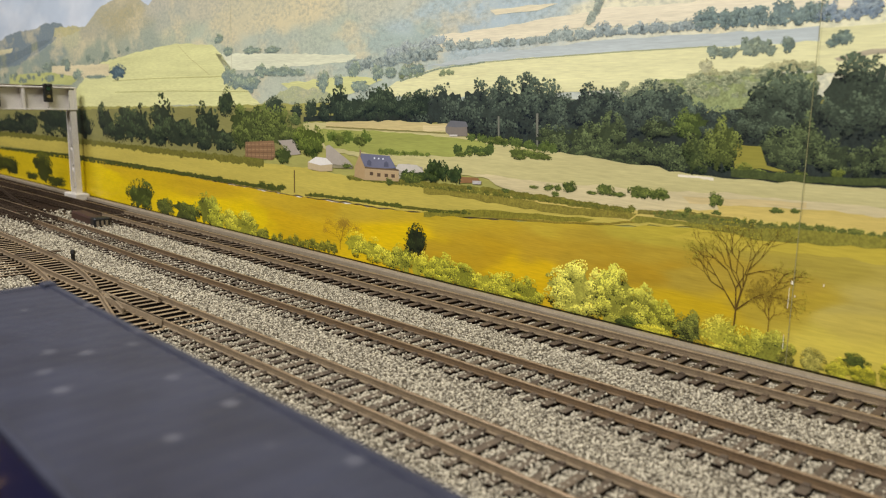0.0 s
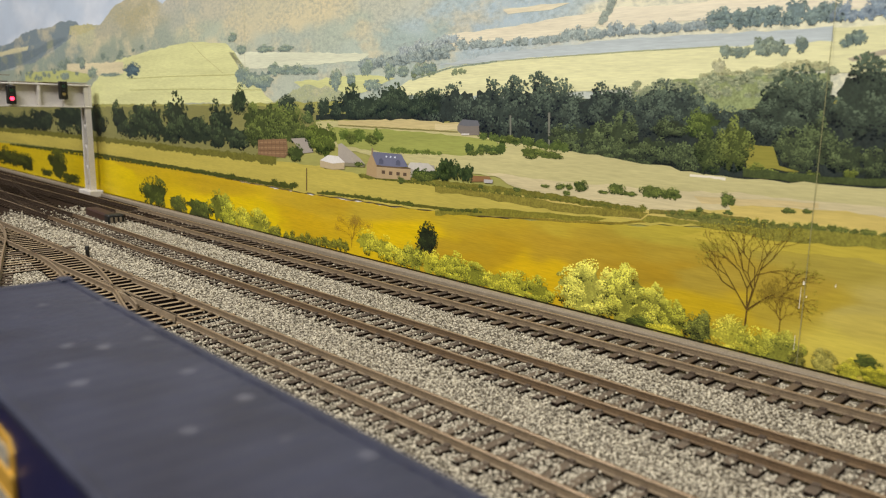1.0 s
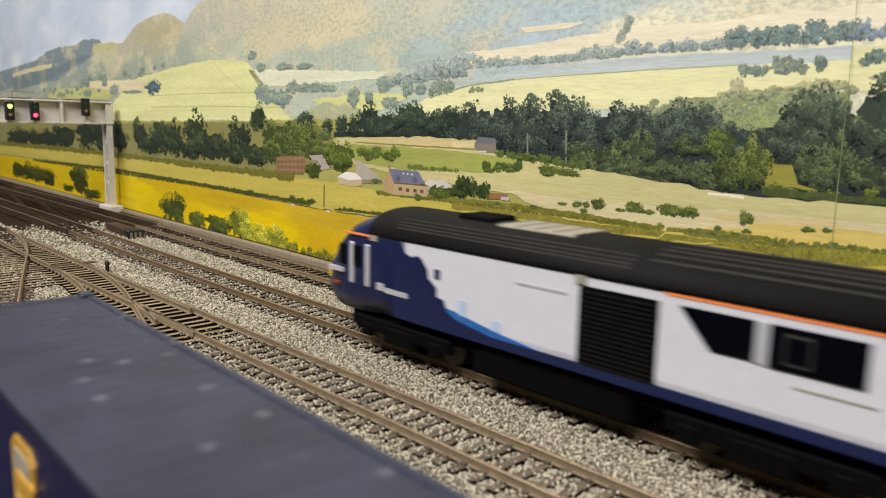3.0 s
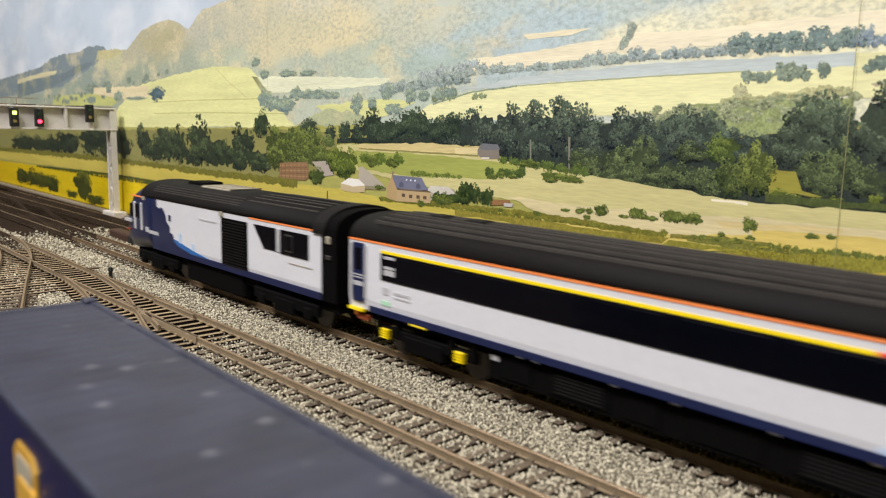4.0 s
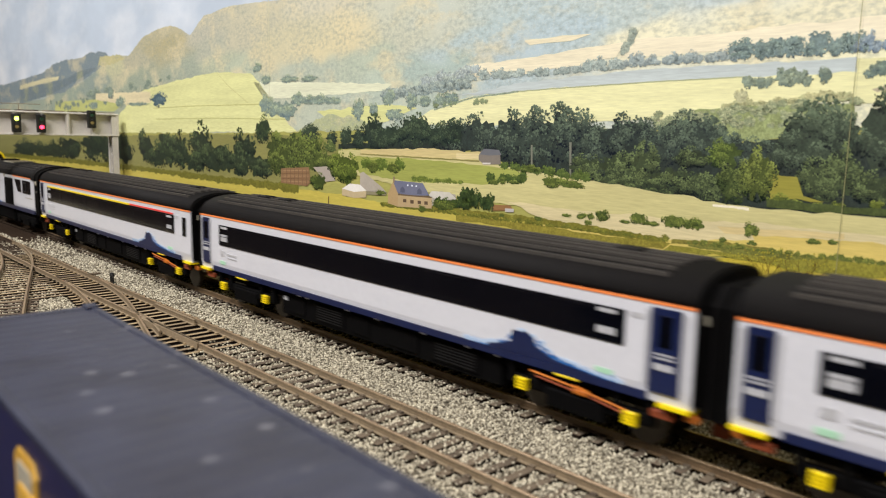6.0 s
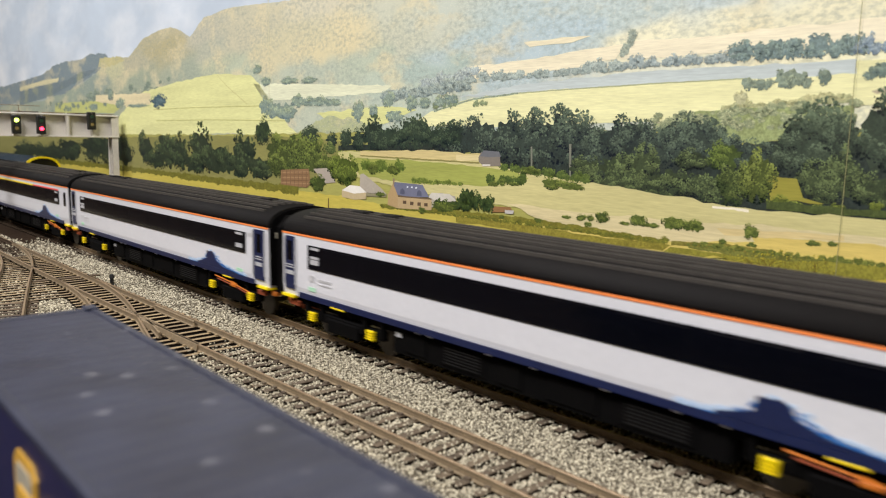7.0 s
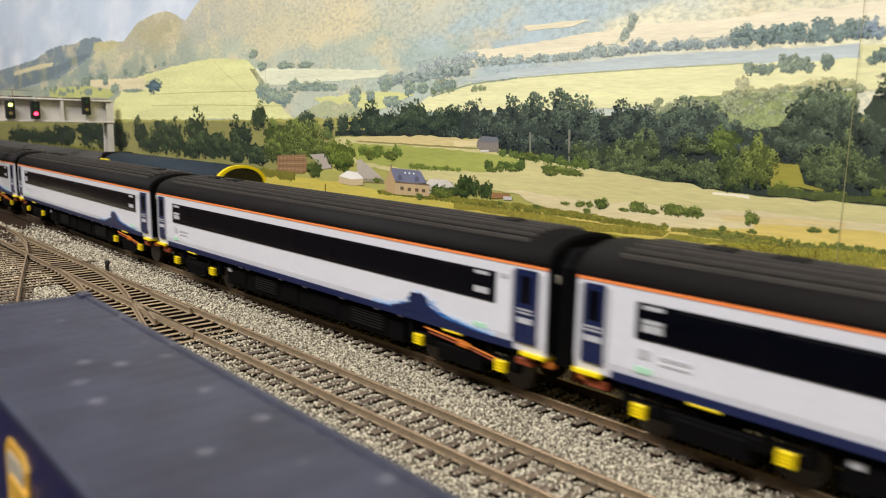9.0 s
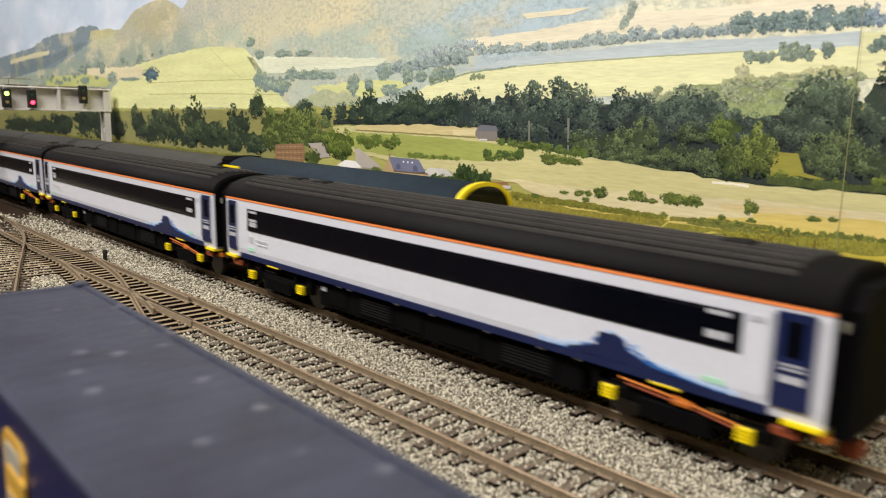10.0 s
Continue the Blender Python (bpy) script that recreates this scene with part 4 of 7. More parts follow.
tree_row("pale_tree", (-0.1241, 0.0973), (-0.1241, 0.0973), 1, 0.0053, 0.0045, "a8a986", "c2c095", 3.4, 0, 60)
tree_row("pale_shrub", (-0.1305, 0.0955), (-0.0878, 0.0975), 16, 0.0056, 0.0025, "9aa077", "bbb98a", 3.3, 0.45, 26)
flat("wood_floor", [(-0.3633, 0.0780), (-0.2427, 0.0840), (-0.1888, 0.0885), (-0.1700, 0.0880), (-0.1301, 0.0830), (-0.0890, 0.0870), (0.2200, 0.0900), (0.2200, 0.0642), (-0.1151, 0.0619), (-0.1873, 0.0674), (-0.2315, 0.0708), (-0.2423, 0.0779), (-0.3366, 0.0762), (-0.3634, 0.0749)], "2c3530", P_LEAF, 3.5)
flat("heath", [(-1.5000, 0.0663), (-0.6886, 0.0777), (-0.4528, 0.0826), (-0.3633, 0.0806), (-0.3552, 0.0717), (-0.3752, 0.0564), (-0.4126, 0.0501), (-0.6675, 0.0486), (-1.5000, 0.0366)], "85834e", P_FIELD, 3.4)
flat("pale_scrub", [(-0.1573, 0.0906), (-0.1392, 0.0956), (-0.1125, 0.0962), (-0.0877, 0.0967), (-0.0869, 0.0891), (-0.1172, 0.0842), (-0.1428, 0.0857)], "8f9a68", P_LEAF, 3.6)
flat("pale_trunk", [(-0.2176, 0.0810), (-0.2166, 0.0810), (-0.2161, 0.0702), (-0.2170, 0.0702)], "77786a", P_PLAIN, 4.6)
flat("pale_trunk", [(-0.1967, 0.0826), (-0.1955, 0.0826), (-0.1949, 0.0684), (-0.1958, 0.0684)], "77786a", P_PLAIN, 4.6)
flat("mid_field", [(-0.3634, 0.0749), (-0.2459, 0.0765), (-0.2315, 0.0708), (-0.1873, 0.0674), (-0.1152, 0.0623), (-0.0874, 0.0627), (0.2200, 0.0623), (0.2200, 0.0552), (-0.1146, 0.0561), (-0.1865, 0.0533), (-0.2378, 0.0544), (-0.2849, 0.0559), (-0.3419, 0.0607), (-0.3635, 0.0666)], "c0b982", P_FIELD, 4.86)
flat("straw_strip", [(-0.3418, 0.0755), (-0.2853, 0.0775), (-0.2459, 0.0770), (-0.2451, 0.0735), (-0.2939, 0.0728), (-0.3418, 0.0724)], "cbbb84", P_FIELD, 4.92)
flat("green_meadow", [(-0.3525, 0.0715), (-0.2852, 0.0720), (-0.2315, 0.0705), (-0.2179, 0.0672), (-0.2382, 0.0626), (-0.2937, 0.0604), (-0.3419, 0.0620)], "989e52", P_FIELD, 4.9)
tree_row("hedge_bush", (-0.2937, 0.0604), (-0.2605, 0.0613), 14, 0.0050, 0.0027, "5c6b30", "7c8a3e", 5, 0.45, 26)
tree_row("hedge_bush", (-0.2418, 0.0626), (-0.2210, 0.0636), 8, 0.0041, 0.0045, "3a4c26", "5e6f35", 5, 0.45, 26)
tree_row("hedge_bush", (-0.3367, 0.0641), (-0.3097, 0.0648), 6, 0.0088, 0.0066, "4f6129", "75853c", 5, 0.45, 26)
tree_row("hedge_bush", (-0.2314, 0.0695), (-0.1873, 0.0665), 14, 0.0063, 0.0043, "44552a", "66763a", 5, 0.45, 26)
flat("pale_marsh", [(-0.2308, 0.0555), (-0.1866, 0.0551), (-0.1358, 0.0561), (-0.1088, 0.0573), (0.2200, 0.0574), (0.2200, 0.0528), (-0.1138, 0.0477), (-0.1590, 0.0474), (-0.2041, 0.0481)], "ccc094", P_FIELD, 5)
ribbon("white_gap", [(-0.1315, 0.0620), (-0.1229, 0.0620), (-0.1181, 0.0616)], 0.00080, "e3dcc4", P_PLAIN, 5.1)
flat("upper_strip_field", [(-1.5000, 0.0426), (-0.8850, 0.0478), (-0.6672, 0.0505), (-0.5285, 0.0498), (-0.4127, 0.0494), (-0.3638, 0.0493), (-0.3120, 0.0476), (-0.2524, 0.0475), (-0.1861, 0.0482), (-0.1467, 0.0473), (-0.1242, 0.0478), (-0.1239, 0.0444), (-0.1586, 0.0409), (-0.2335, 0.0357), (-0.2933, 0.0337), (-0.3878, 0.0328), (-0.5783, 0.0354), (-0.7227, 0.0368), (-1.5000, 0.0298)], "bcae52", P_FIELD, 5.2)
flat("reed_bank", [(-0.2237, 0.0485), (-0.1862, 0.0487), (-0.1468, 0.0479), (-0.1142, 0.0515), (0.2200, 0.0536), (0.2200, 0.0462), (-0.1136, 0.0457), (-0.1464, 0.0437), (-0.1859, 0.0436)], "c8b664", P_FIELD, 5.25)
flat("gold_strip", [(-0.1163, 0.0532), (-0.0866, 0.0546), (0.2200, 0.0544), (0.2200, 0.0508), (-0.0861, 0.0500), (-0.1139, 0.0490)], "c8b466", P_FIELD, 5.3)
wash("gold_field", [(-1.5, 0.0260), (-0.7228, 0.0358), (-0.5784, 0.0345), (-0.3878, 0.0321), (-0.2933, 0.0331), (-0.2335, 0.0352), (-0.1716, 0.0397), (-0.1238, 0.0440), (-0.0945, 0.0458), (0.22, 0.0462)],
     [(-1.5, -0.0127), (-0.6148, -0.0012), (0.22, -0.0008)],
     [(-1.062, 0.040, "c9ad11"), (-0.846, 0.029, "c8af17"), (-0.663, 0.024, "d9be04"), (-0.637, 0.035, "c3a41d"), (-0.479, 0.032, "c0a01f"), (-0.480, 0.011, "dec108"), (-0.385, 0.029, "bea127"), (-0.311, 0.031, "bda431"), (-0.429, 0.010, "dcc008"), (-0.263, 0.032, "bca42d"), (-0.193, 0.037, "bba535"), (-0.125, 0.042, "b3a43b"), (-0.087, 0.047, "b2a646"), (-0.385, 0.016, "c7a415"), (-0.295, 0.019, "d9b90a"), (-0.346, 0.038, "bc9a23"), (-0.237, 0.019, "b9971d"), (-0.247, 0.019, "b89923"), (-0.202, 0.016, "d3af11"), (-0.193, 0.027, "b59629"), (-0.164, 0.027, "b09329"), (-0.139, 0.025, "a98a21"), (-0.140, 0.033, "af9631"), (-0.123, 0.017, "c7a91b"), (-0.124, 0.026, "a99335"), (-0.098, 0.036, "a89940"), (-0.096, 0.021, "b09b33"), (-0.075, 0.040, "ae9f4a"), (-0.073, 0.026, "b7a858"), (-0.072, 0.015, "c9b94e"), (-0.067, 0.022, "c0af52")], P_FIELD, 5.4, 0.012)
flat("olive_patch", [(-0.1137, 0.0471), (-0.0912, 0.0486), (0.2200, 0.0487), (0.2200, 0.0412), (-0.0851, 0.0407), (-0.1129, 0.0384), (-0.1344, 0.0394)], "bbaa40", P_FIELD, 5.5)
ribbon("hedge", [(-1.5000, 0.0418), (-0.8848, 0.0484), (-0.6672, 0.0500), (-0.5286, 0.0494), (-0.4061, 0.0495)], 0.00450, "6c6a2c", P_LEAF, 5.8)
ribbon("hedge", [(-0.9287, 0.0326), (-0.7227, 0.0363), (-0.5782, 0.0358), (-0.4708, 0.0351), (-0.3877, 0.0345)], 0.00250, "4a4f1f", P_LEAF, 5.9)
ribbon("hedge", [(-0.3629, 0.0341), (-0.3216, 0.0353), (-0.2846, 0.0355), (-0.2336, 0.0370)], 0.00131, "5c5c22", P_LEAF, 5.9)
ribbon("hedge", [(-0.3216, 0.0468), (-0.2681, 0.0483), (-0.2237, 0.0487), (-0.1861, 0.0482), (-0.1491, 0.0472)], 0.00242, "75712e", P_LEAF, 5.9)
ribbon("hedge", [(-0.2336, 0.0367), (-0.1856, 0.0389), (-0.1586, 0.0413), (-0.1395, 0.0454)], 0.00078, "8a7c2e", P_LEAF, 5.9)
ribbon("hedge", [(-0.1397, 0.0475), (-0.1137, 0.0471), (-0.0876, 0.0476), (0.2200, 0.0475)], 0.00227, "6f7136", P_LEAF, 5.9)
ribbon("hedge", [(-0.1467, 0.0473), (-0.1243, 0.0488), (-0.1079, 0.0484)], 0.00168, "7a7436", P_LEAF, 5.95)
tree_row("hedge_bush", (-0.3584, 0.0336), (-0.2803, 0.0348), 34, 0.0034, 0.0021, "3f4a1c", "6a6f2e", 6, 0.45, 26)
tree_row("hedge_bush", (-0.2597, 0.0348), (-0.2336, 0.0367), 14, 0.0030, 0.0016, "3f4a1c", "6a6f2e", 6, 0.45, 26)
tree_row("hedge_bush", (-0.9721, 0.0304), (-0.3877, 0.0342), 90, 0.0074, 0.0027, "3a451c", "5f6428", 6, 0.45, 26)
tree_row("hedge_bush", (-0.3216, 0.0459), (-0.1491, 0.0468), 90, 0.0030, 0.0020, "5c6128", "8a8638", 6, 0.45, 26)
tree_row("hedge_bush", (-0.1396, 0.0470), (-0.0619, 0.0485), 50, 0.0025, 0.0018, "55602d", "85883f", 6, 0.45, 26)
ribbon("field_line", [(-0.6299, 0.1010), (-0.5515, 0.1017), (-0.4517, 0.1015)], 0.00053, "b3b272", P_PLAIN, 2.4)
ribbon("field_line", [(-0.6254, 0.0920), (-0.5247, 0.0927), (-0.4176, 0.0919)], 0.00053, "b0b070", P_PLAIN, 2.4)
ribbon("field_line", [(-0.5133, 0.1234), (-0.4972, 0.1146), (-0.4703, 0.1029)], 0.00045, "b9b57c", P_PLAIN, 2.4)
ribbon("field_line", [(-0.2262, 0.1039), (-0.1897, 0.1049), (-0.1584, 0.1056), (-0.1212, 0.1061)], 0.00048, "a5aa84", P_PLAIN, 2.5)
ribbon("field_line", [(-0.2815, 0.0966), (-0.2541, 0.1019), (-0.2262, 0.1039)], 0.00080, "8d9a84", P_LEAF, 2.5)
flat("barn_wall", [(-0.4269, 0.0612), (-0.3943, 0.0634), (-0.3921, 0.0548), (-0.3965, 0.0518), (-0.4274, 0.0520)], "876a4c", P_PLAIN, 6)
flat("barn_roof", [(-0.3894, 0.0636), (-0.3704, 0.0651), (-0.3660, 0.0569), (-0.3764, 0.0557)], "a59c90", P_PLAIN, 6)
flat("barn_roof", [(-0.3419, 0.0626), (-0.3388, 0.0634), (-0.3216, 0.0558), (-0.3177, 0.0531), (-0.3420, 0.0527)], "a8a092", P_PLAIN, 6.1)
flat("barn_wall", [(-0.3420, 0.0530), (-0.3177, 0.0534), (-0.3187, 0.0518), (-0.3409, 0.0509)], "8a8468", P_PLAIN, 6.1)
flat("shed_roof", [(-0.3593, 0.0528), (-0.3515, 0.0562), (-0.3419, 0.0561), (-0.3357, 0.0531), (-0.3473, 0.0517)], "dedbd2", P_PLAIN, 6.4)
flat("shed_wall", [(-0.3593, 0.0528), (-0.3473, 0.0523), (-0.3362, 0.0534), (-0.3362, 0.0494), (-0.3473, 0.0483), (-0.3593, 0.0490)], "b9a884", P_PLAIN, 6.35)
tree_row("slope_tree", (-0.93, 0.1010), (-0.60, 0.1180), 44, 0.0090, 0.0052, "6c7c74", "93a08a", 1.95, 0.45, 16, 0.012, 0.15)
for k in range(5):
    ribbon("barn_course", [(-0.4262, 0.0532 + 0.0016 * k), (-0.4100, 0.0538 + 0.0017 * k), (-0.3945, 0.0544 + 0.0018 * k)], 0.0004, "6a5039" if k % 2 else "a08462", P_PLAIN, 6.02)
for k in range(7):
    flat("barn_post", [(-0.4250 + 0.0046 * k, 0.0522), (-0.4243 + 0.0046 * k, 0.0522), (-0.4243 + 0.0046 * k, 0.0616), (-0.4250 + 0.0046 * k, 0.0615)], "735840", P_PLAIN, 6.03)
flat("house_chimney", [(-0.3125, 0.0590), (-0.3112, 0.0590), (-0.3112, 0.0622), (-0.3125, 0.0622)], "8d7a62", P_PLAIN, 6.7)
for k in range(3):
    flat("roof_light", [(-0.3010 + 0.0034 * k, 0.0580), (-0.2998 + 0.0034 * k, 0.0580), (-0.2996 + 0.0034 * k, 0.0588), (-0.3008 + 0.0034 * k, 0.0588)], "d5dbe2", P_PLAIN, 6.7)
flat("house_shade", [(-0.3082, 0.0534), (-0.2815, 0.0539), (-0.2815, 0.0532), (-0.3082, 0.0527)], "6b5a44", P_PLAIN, 6.58)
flat("house_roof", [(-0.3144, 0.0539), (-0.3111, 0.0603), (-0.2885, 0.0602), (-0.2832, 0.0543), (-0.2981, 0.0533)], "6d7083", P_PLAIN, 6.5)
flat("house_wall", [(-0.3168, 0.0532), (-0.3134, 0.0563), (-0.3082, 0.0534), (-0.2815, 0.0539), (-0.2814, 0.0480), (-0.3082, 0.0467), (-0.3163, 0.0478)], "b09a74", P_PLAIN, 6.45)
flat("house_gable", [(-0.3168, 0.0478), (-0.3163, 0.0535), (-0.3125, 0.0596), (-0.3082, 0.0534), (-0.3082, 0.0470)], "ab9269", P_PLAIN, 6.55)
flat("house_window", [(-0.3040, 0.0511), (-0.3013, 0.0512), (-0.3012, 0.0495), (-0.3040, 0.0494)], "5d4c3b", P_PLAIN, 6.6)
flat("house_window", [(-0.2981, 0.0510), (-0.2954, 0.0511), (-0.2954, 0.0493), (-0.2981, 0.0492)], "5d4c3b", P_PLAIN, 6.6)
flat("house_window", [(-0.2923, 0.0511), (-0.2896, 0.0512), (-0.2896, 0.0495), (-0.2922, 0.0494)], "5d4c3b", P_PLAIN, 6.6)
flat("house_window", [(-0.2870, 0.0512), (-0.2844, 0.0513), (-0.2844, 0.0496), (-0.2870, 0.0495)], "5d4c3b", P_PLAIN, 6.6)
flat("dormer", [(-0.3064, 0.0544), (-0.3062, 0.0565), (-0.3045, 0.0575), (-0.3027, 0.0564), (-0.3027, 0.0544)], "55586a", P_PLAIN, 6.6)
flat("dormer", [(-0.2928, 0.0545), (-0.2926, 0.0565), (-0.2910, 0.0575), (-0.2893, 0.0564), (-0.2892, 0.0545)], "55586a", P_PLAIN, 6.6)
flat("outbuilding", [(-0.2832, 0.0560), (-0.2744, 0.0571), (-0.2643, 0.0562), (-0.2634, 0.0514), (-0.2814, 0.0494)], "a59f90", P_PLAIN, 6.3)
flat("outbuilding_roof", [(-0.2841, 0.0543), (-0.2815, 0.0567), (-0.2683, 0.0570), (-0.2634, 0.0541), (-0.2764, 0.0526)], "c4c0b4", P_PLAIN, 6.4)
tree_row("farm_tree", (-0.2784, 0.0485), (-0.2563, 0.0498), 8, 0.0064, 0.0049, "2f3f1e", "4e5f2c", 6.6, 0.45, 26)
tree_row("farm_tree", (-0.2617, 0.0493), (-0.2427, 0.0499), 6, 0.0076, 0.0085, "27371f", "47582d", 6.6, 0.45, 26)
flat("log_pile", [(-0.2407, 0.0534), (-0.2280, 0.0539), (-0.2265, 0.0518), (-0.2391, 0.0507)], "8d6a45", P_PLAIN, 6.4)
flat("trailer", [(-0.2314, 0.0524), (-0.2259, 0.0526), (-0.2262, 0.0510), (-0.2313, 0.0508)], "b7b3ac", P_PLAIN, 6.5)
flat("cottage_wall", [(-0.2492, 0.0754), (-0.2474, 0.0778), (-0.2445, 0.0771), (-0.2356, 0.0773), (-0.2350, 0.0719), (-0.2457, 0.0714), (-0.2491, 0.0733)], "7d766c", P_PLAIN, 6.2)
flat("cottage_roof", [(-0.2485, 0.0759), (-0.2460, 0.0786), (-0.2363, 0.0783), (-0.2348, 0.0761), (-0.2422, 0.0756)], "6a6c70", P_PLAIN, 6.3)
flat("cottage_sill", [(-0.2465, 0.0722), (-0.2414, 0.0724), (-0.2414, 0.0716), (-0.2465, 0.0714)], "d0cbc0", P_PLAIN, 6.35)
ribbon("fence", [(-0.3418, 0.0730), (-0.2853, 0.0729), (-0.2487, 0.0728)], 0.00061, "8b8550", P_PLAIN, 6)
flat("pole", [(-0.3736, 0.0473), (-0.3725, 0.0474), (-0.3727, 0.0342), (-0.3739, 0.0341)], "6b5a30", P_PLAIN, 6.1)

tree("dark_tree", -1.0270, 0.0449, 0.1174, 0.0226, "1b2620", "3e4b34", 4.0, 70)
tree("dark_tree", -0.9634, 0.0473, 0.0756, 0.0189, "1b2620", "3e4b34", 4.02, 70)
tree("dark_tree", -0.9061, 0.0486, 0.0823, 0.0196, "1b2620", "3e4b34", 4.04, 70)
tree("dark_tree", -0.8545, 0.0475, 0.0876, 0.0280, "1b2620", "3e4b34", 4.06, 70)
tree("dark_tree", -0.7788, 0.0506, 0.0814, 0.0314, "1b2620", "3e4b34", 4.08, 70)
tree("dark_tree", -0.7327, 0.0504, 0.0692, 0.0304, "1b2620", "3e4b34", 4.1, 70)
tree("dark_tree", -0.6994, 0.0512, 0.0461, 0.0267, "1b2620", "3e4b34", 4.12, 70)
tree("dark_tree", -0.6487, 0.0541, 0.0363, 0.0284, "1b2620", "4a583a", 4.14, 70)
tree("dark_tree", -0.6058, 0.0538, 0.0464, 0.0306, "1b2620", "4a583a", 4.16, 70)
tree("dark_tree", -0.6258, 0.0520, 0.0392, 0.0164, "1b2620", "4a583a", 4.18, 70)
tree("dark_tree", -0.5776, 0.0551, 0.0279, 0.0270, "1b2620", "4a583a", 4.2, 70)
tree("dark_tree", -0.5813, 0.0529, 0.0310, 0.0222, "1b2620", "4a583a", 4.22, 70)
tree("dark_tree", -0.5425, 0.0525, 0.0397, 0.0355, "1b2620", "4a583a", 4.24, 70)
tree("dark_tree", -0.5191, 0.0515, 0.0453, 0.0244, "1b2620", "4a583a", 4.26, 70)
tree("dark_tree", -0.5002, 0.0533, 0.0287, 0.0198, "1b2620", "4a583a", 4.28, 70)
tree("dark_tree", -0.5555, 0.0518, 0.0398, 0.0156, "1b2620", "4a583a", 4.3, 70)
tree("dark_tree", -0.4758, 0.0538, 0.0387, 0.0318, "1b2620", "4a583a", 4.32, 70)
tree("dark_tree", -0.4571, 0.0524, 0.0408, 0.0170, "1b2620", "4a583a", 4.34, 70)
tree("dark_tree", -0.4835, 0.0524, 0.0329, 0.0160, "1b2620", "4a583a", 4.36, 70)
tree("tall_tree", -0.4501, 0.0756, 0.0228, 0.0182, "1d2a22", "4a5a38", 4.0, 80)
tree("olive_tree", -0.4323, 0.0629, 0.0283, 0.0200, "2c381f", "73803f", 4.4, 90)
tree("olive_tree", -0.4117, 0.0610, 0.0356, 0.0245, "2c381f", "73803f", 4.42, 90)
tree("olive_tree", -0.3924, 0.0606, 0.0335, 0.0220, "2c381f", "73803f", 4.44, 90)
tree("olive_tree", -0.4208, 0.0587, 0.0320, 0.0165, "2c381f", "73803f", 4.46, 90)
tree("olive_tree", -0.3974, 0.0594, 0.0340, 0.0152, "2c381f", "73803f", 4.48, 90)
tree("olive_tree", -0.3781, 0.0609, 0.0200, 0.0132, "2c381f", "73803f", 4.5, 90)
tree("olive_tree", -0.4325, 0.0557, 0.0237, 0.0144, "2c381f", "73803f", 4.5200000000000005, 90)
tree("farm_tree", -0.3572, 0.0542, 0.0315, 0.0194, "2f3d18", "75843a", 6.3, 160)
tree("farm_tree", -0.3843, 0.0503, 0.0180, 0.0103, "2b381c", "5f6e34", 6.2, 60)
tree("farm_tree", -0.3712, 0.0721, 0.0132, 0.0076, "3a4a2a", "74824a", 4.6, 50)
tree("dark_tree", -0.3921, 0.0777, 0.0208, 0.0111, "1d2a26", "4d5c44", 4.1, 90)
tree("dark_tree", -0.3700, 0.0765, 0.0132, 0.0086, "1d2a26", "4d5c44", 4.119999999999999, 90)
tree("dark_tree", -0.3557, 0.0756, 0.0126, 0.0128, "1d2a26", "4d5c44", 4.14, 90)
tree("dark_tree", -0.3441, 0.0747, 0.0135, 0.0132, "1d2a26", "4d5c44", 4.159999999999999, 90)
tree("dark_tree", -0.3302, 0.0747, 0.0237, 0.0189, "1d2a26", "4d5c44", 4.18, 90)
tree("dark_tree", -0.3219, 0.0754, 0.0132, 0.0113, "1d2a26", "4d5c44", 4.199999999999999, 90)
tree("dark_tree", -0.3122, 0.0768, 0.0191, 0.0128, "1d2a26", "4d5c44", 4.22, 90)
tree("dark_tree", -0.3044, 0.0763, 0.0123, 0.0115, "1d2a26", "4d5c44", 4.239999999999999, 90)
tree("dark_tree", -0.2953, 0.0773, 0.0275, 0.0186, "1d2a26", "4d5c44", 4.26, 90)
tree("dark_tree", -0.2850, 0.0778, 0.0172, 0.0120, "1d2a26", "4d5c44", 4.279999999999999, 90)
tree("dark_tree", -0.2752, 0.0786, 0.0166, 0.0116, "1d2a26", "4d5c44", 4.3, 90)
tree("dark_tree", -0.2670, 0.0788, 0.0161, 0.0125, "1d2a26", "4d5c44", 4.319999999999999, 90)
tree("hedgerow_tree", -0.4479, 0.0950, 0.0147, 0.0119, "66797a", "9aa88e", 3.2, 40)
tree("hedgerow_tree", -0.4360, 0.0919, 0.0236, 0.0136, "66797a", "9aa88e", 3.21, 40)
tree("hedgerow_tree", -0.4199, 0.0903, 0.0270, 0.0138, "66797a", "9aa88e", 3.22, 40)
tree("hedgerow_tree", -0.4065, 0.0994, 0.0155, 0.0083, "66797a", "9aa88e", 3.23, 40)
tree("hedgerow_tree", -0.3958, 0.0999, 0.0183, 0.0060, "66797a", "9aa88e", 3.24, 40)
tree("hedgerow_tree", -0.3836, 0.0998, 0.0136, 0.0069, "66797a", "9aa88e", 3.25, 40)
tree("hedgerow_tree", -0.3737, 0.1001, 0.0116, 0.0053, "66797a", "9aa88e", 3.2600000000000002, 40)
tree("hedgerow_tree", -0.3660, 0.1000, 0.0114, 0.0046, "66797a", "9aa88e", 3.27, 40)
tree("hedgerow_tree", -0.3441, 0.0899, 0.0120, 0.0128, "66797a", "9aa88e", 3.2800000000000002, 40)
tree("hedgerow_tree", -0.3304, 0.0932, 0.0094, 0.0074, "66797a", "9aa88e", 3.29, 40)
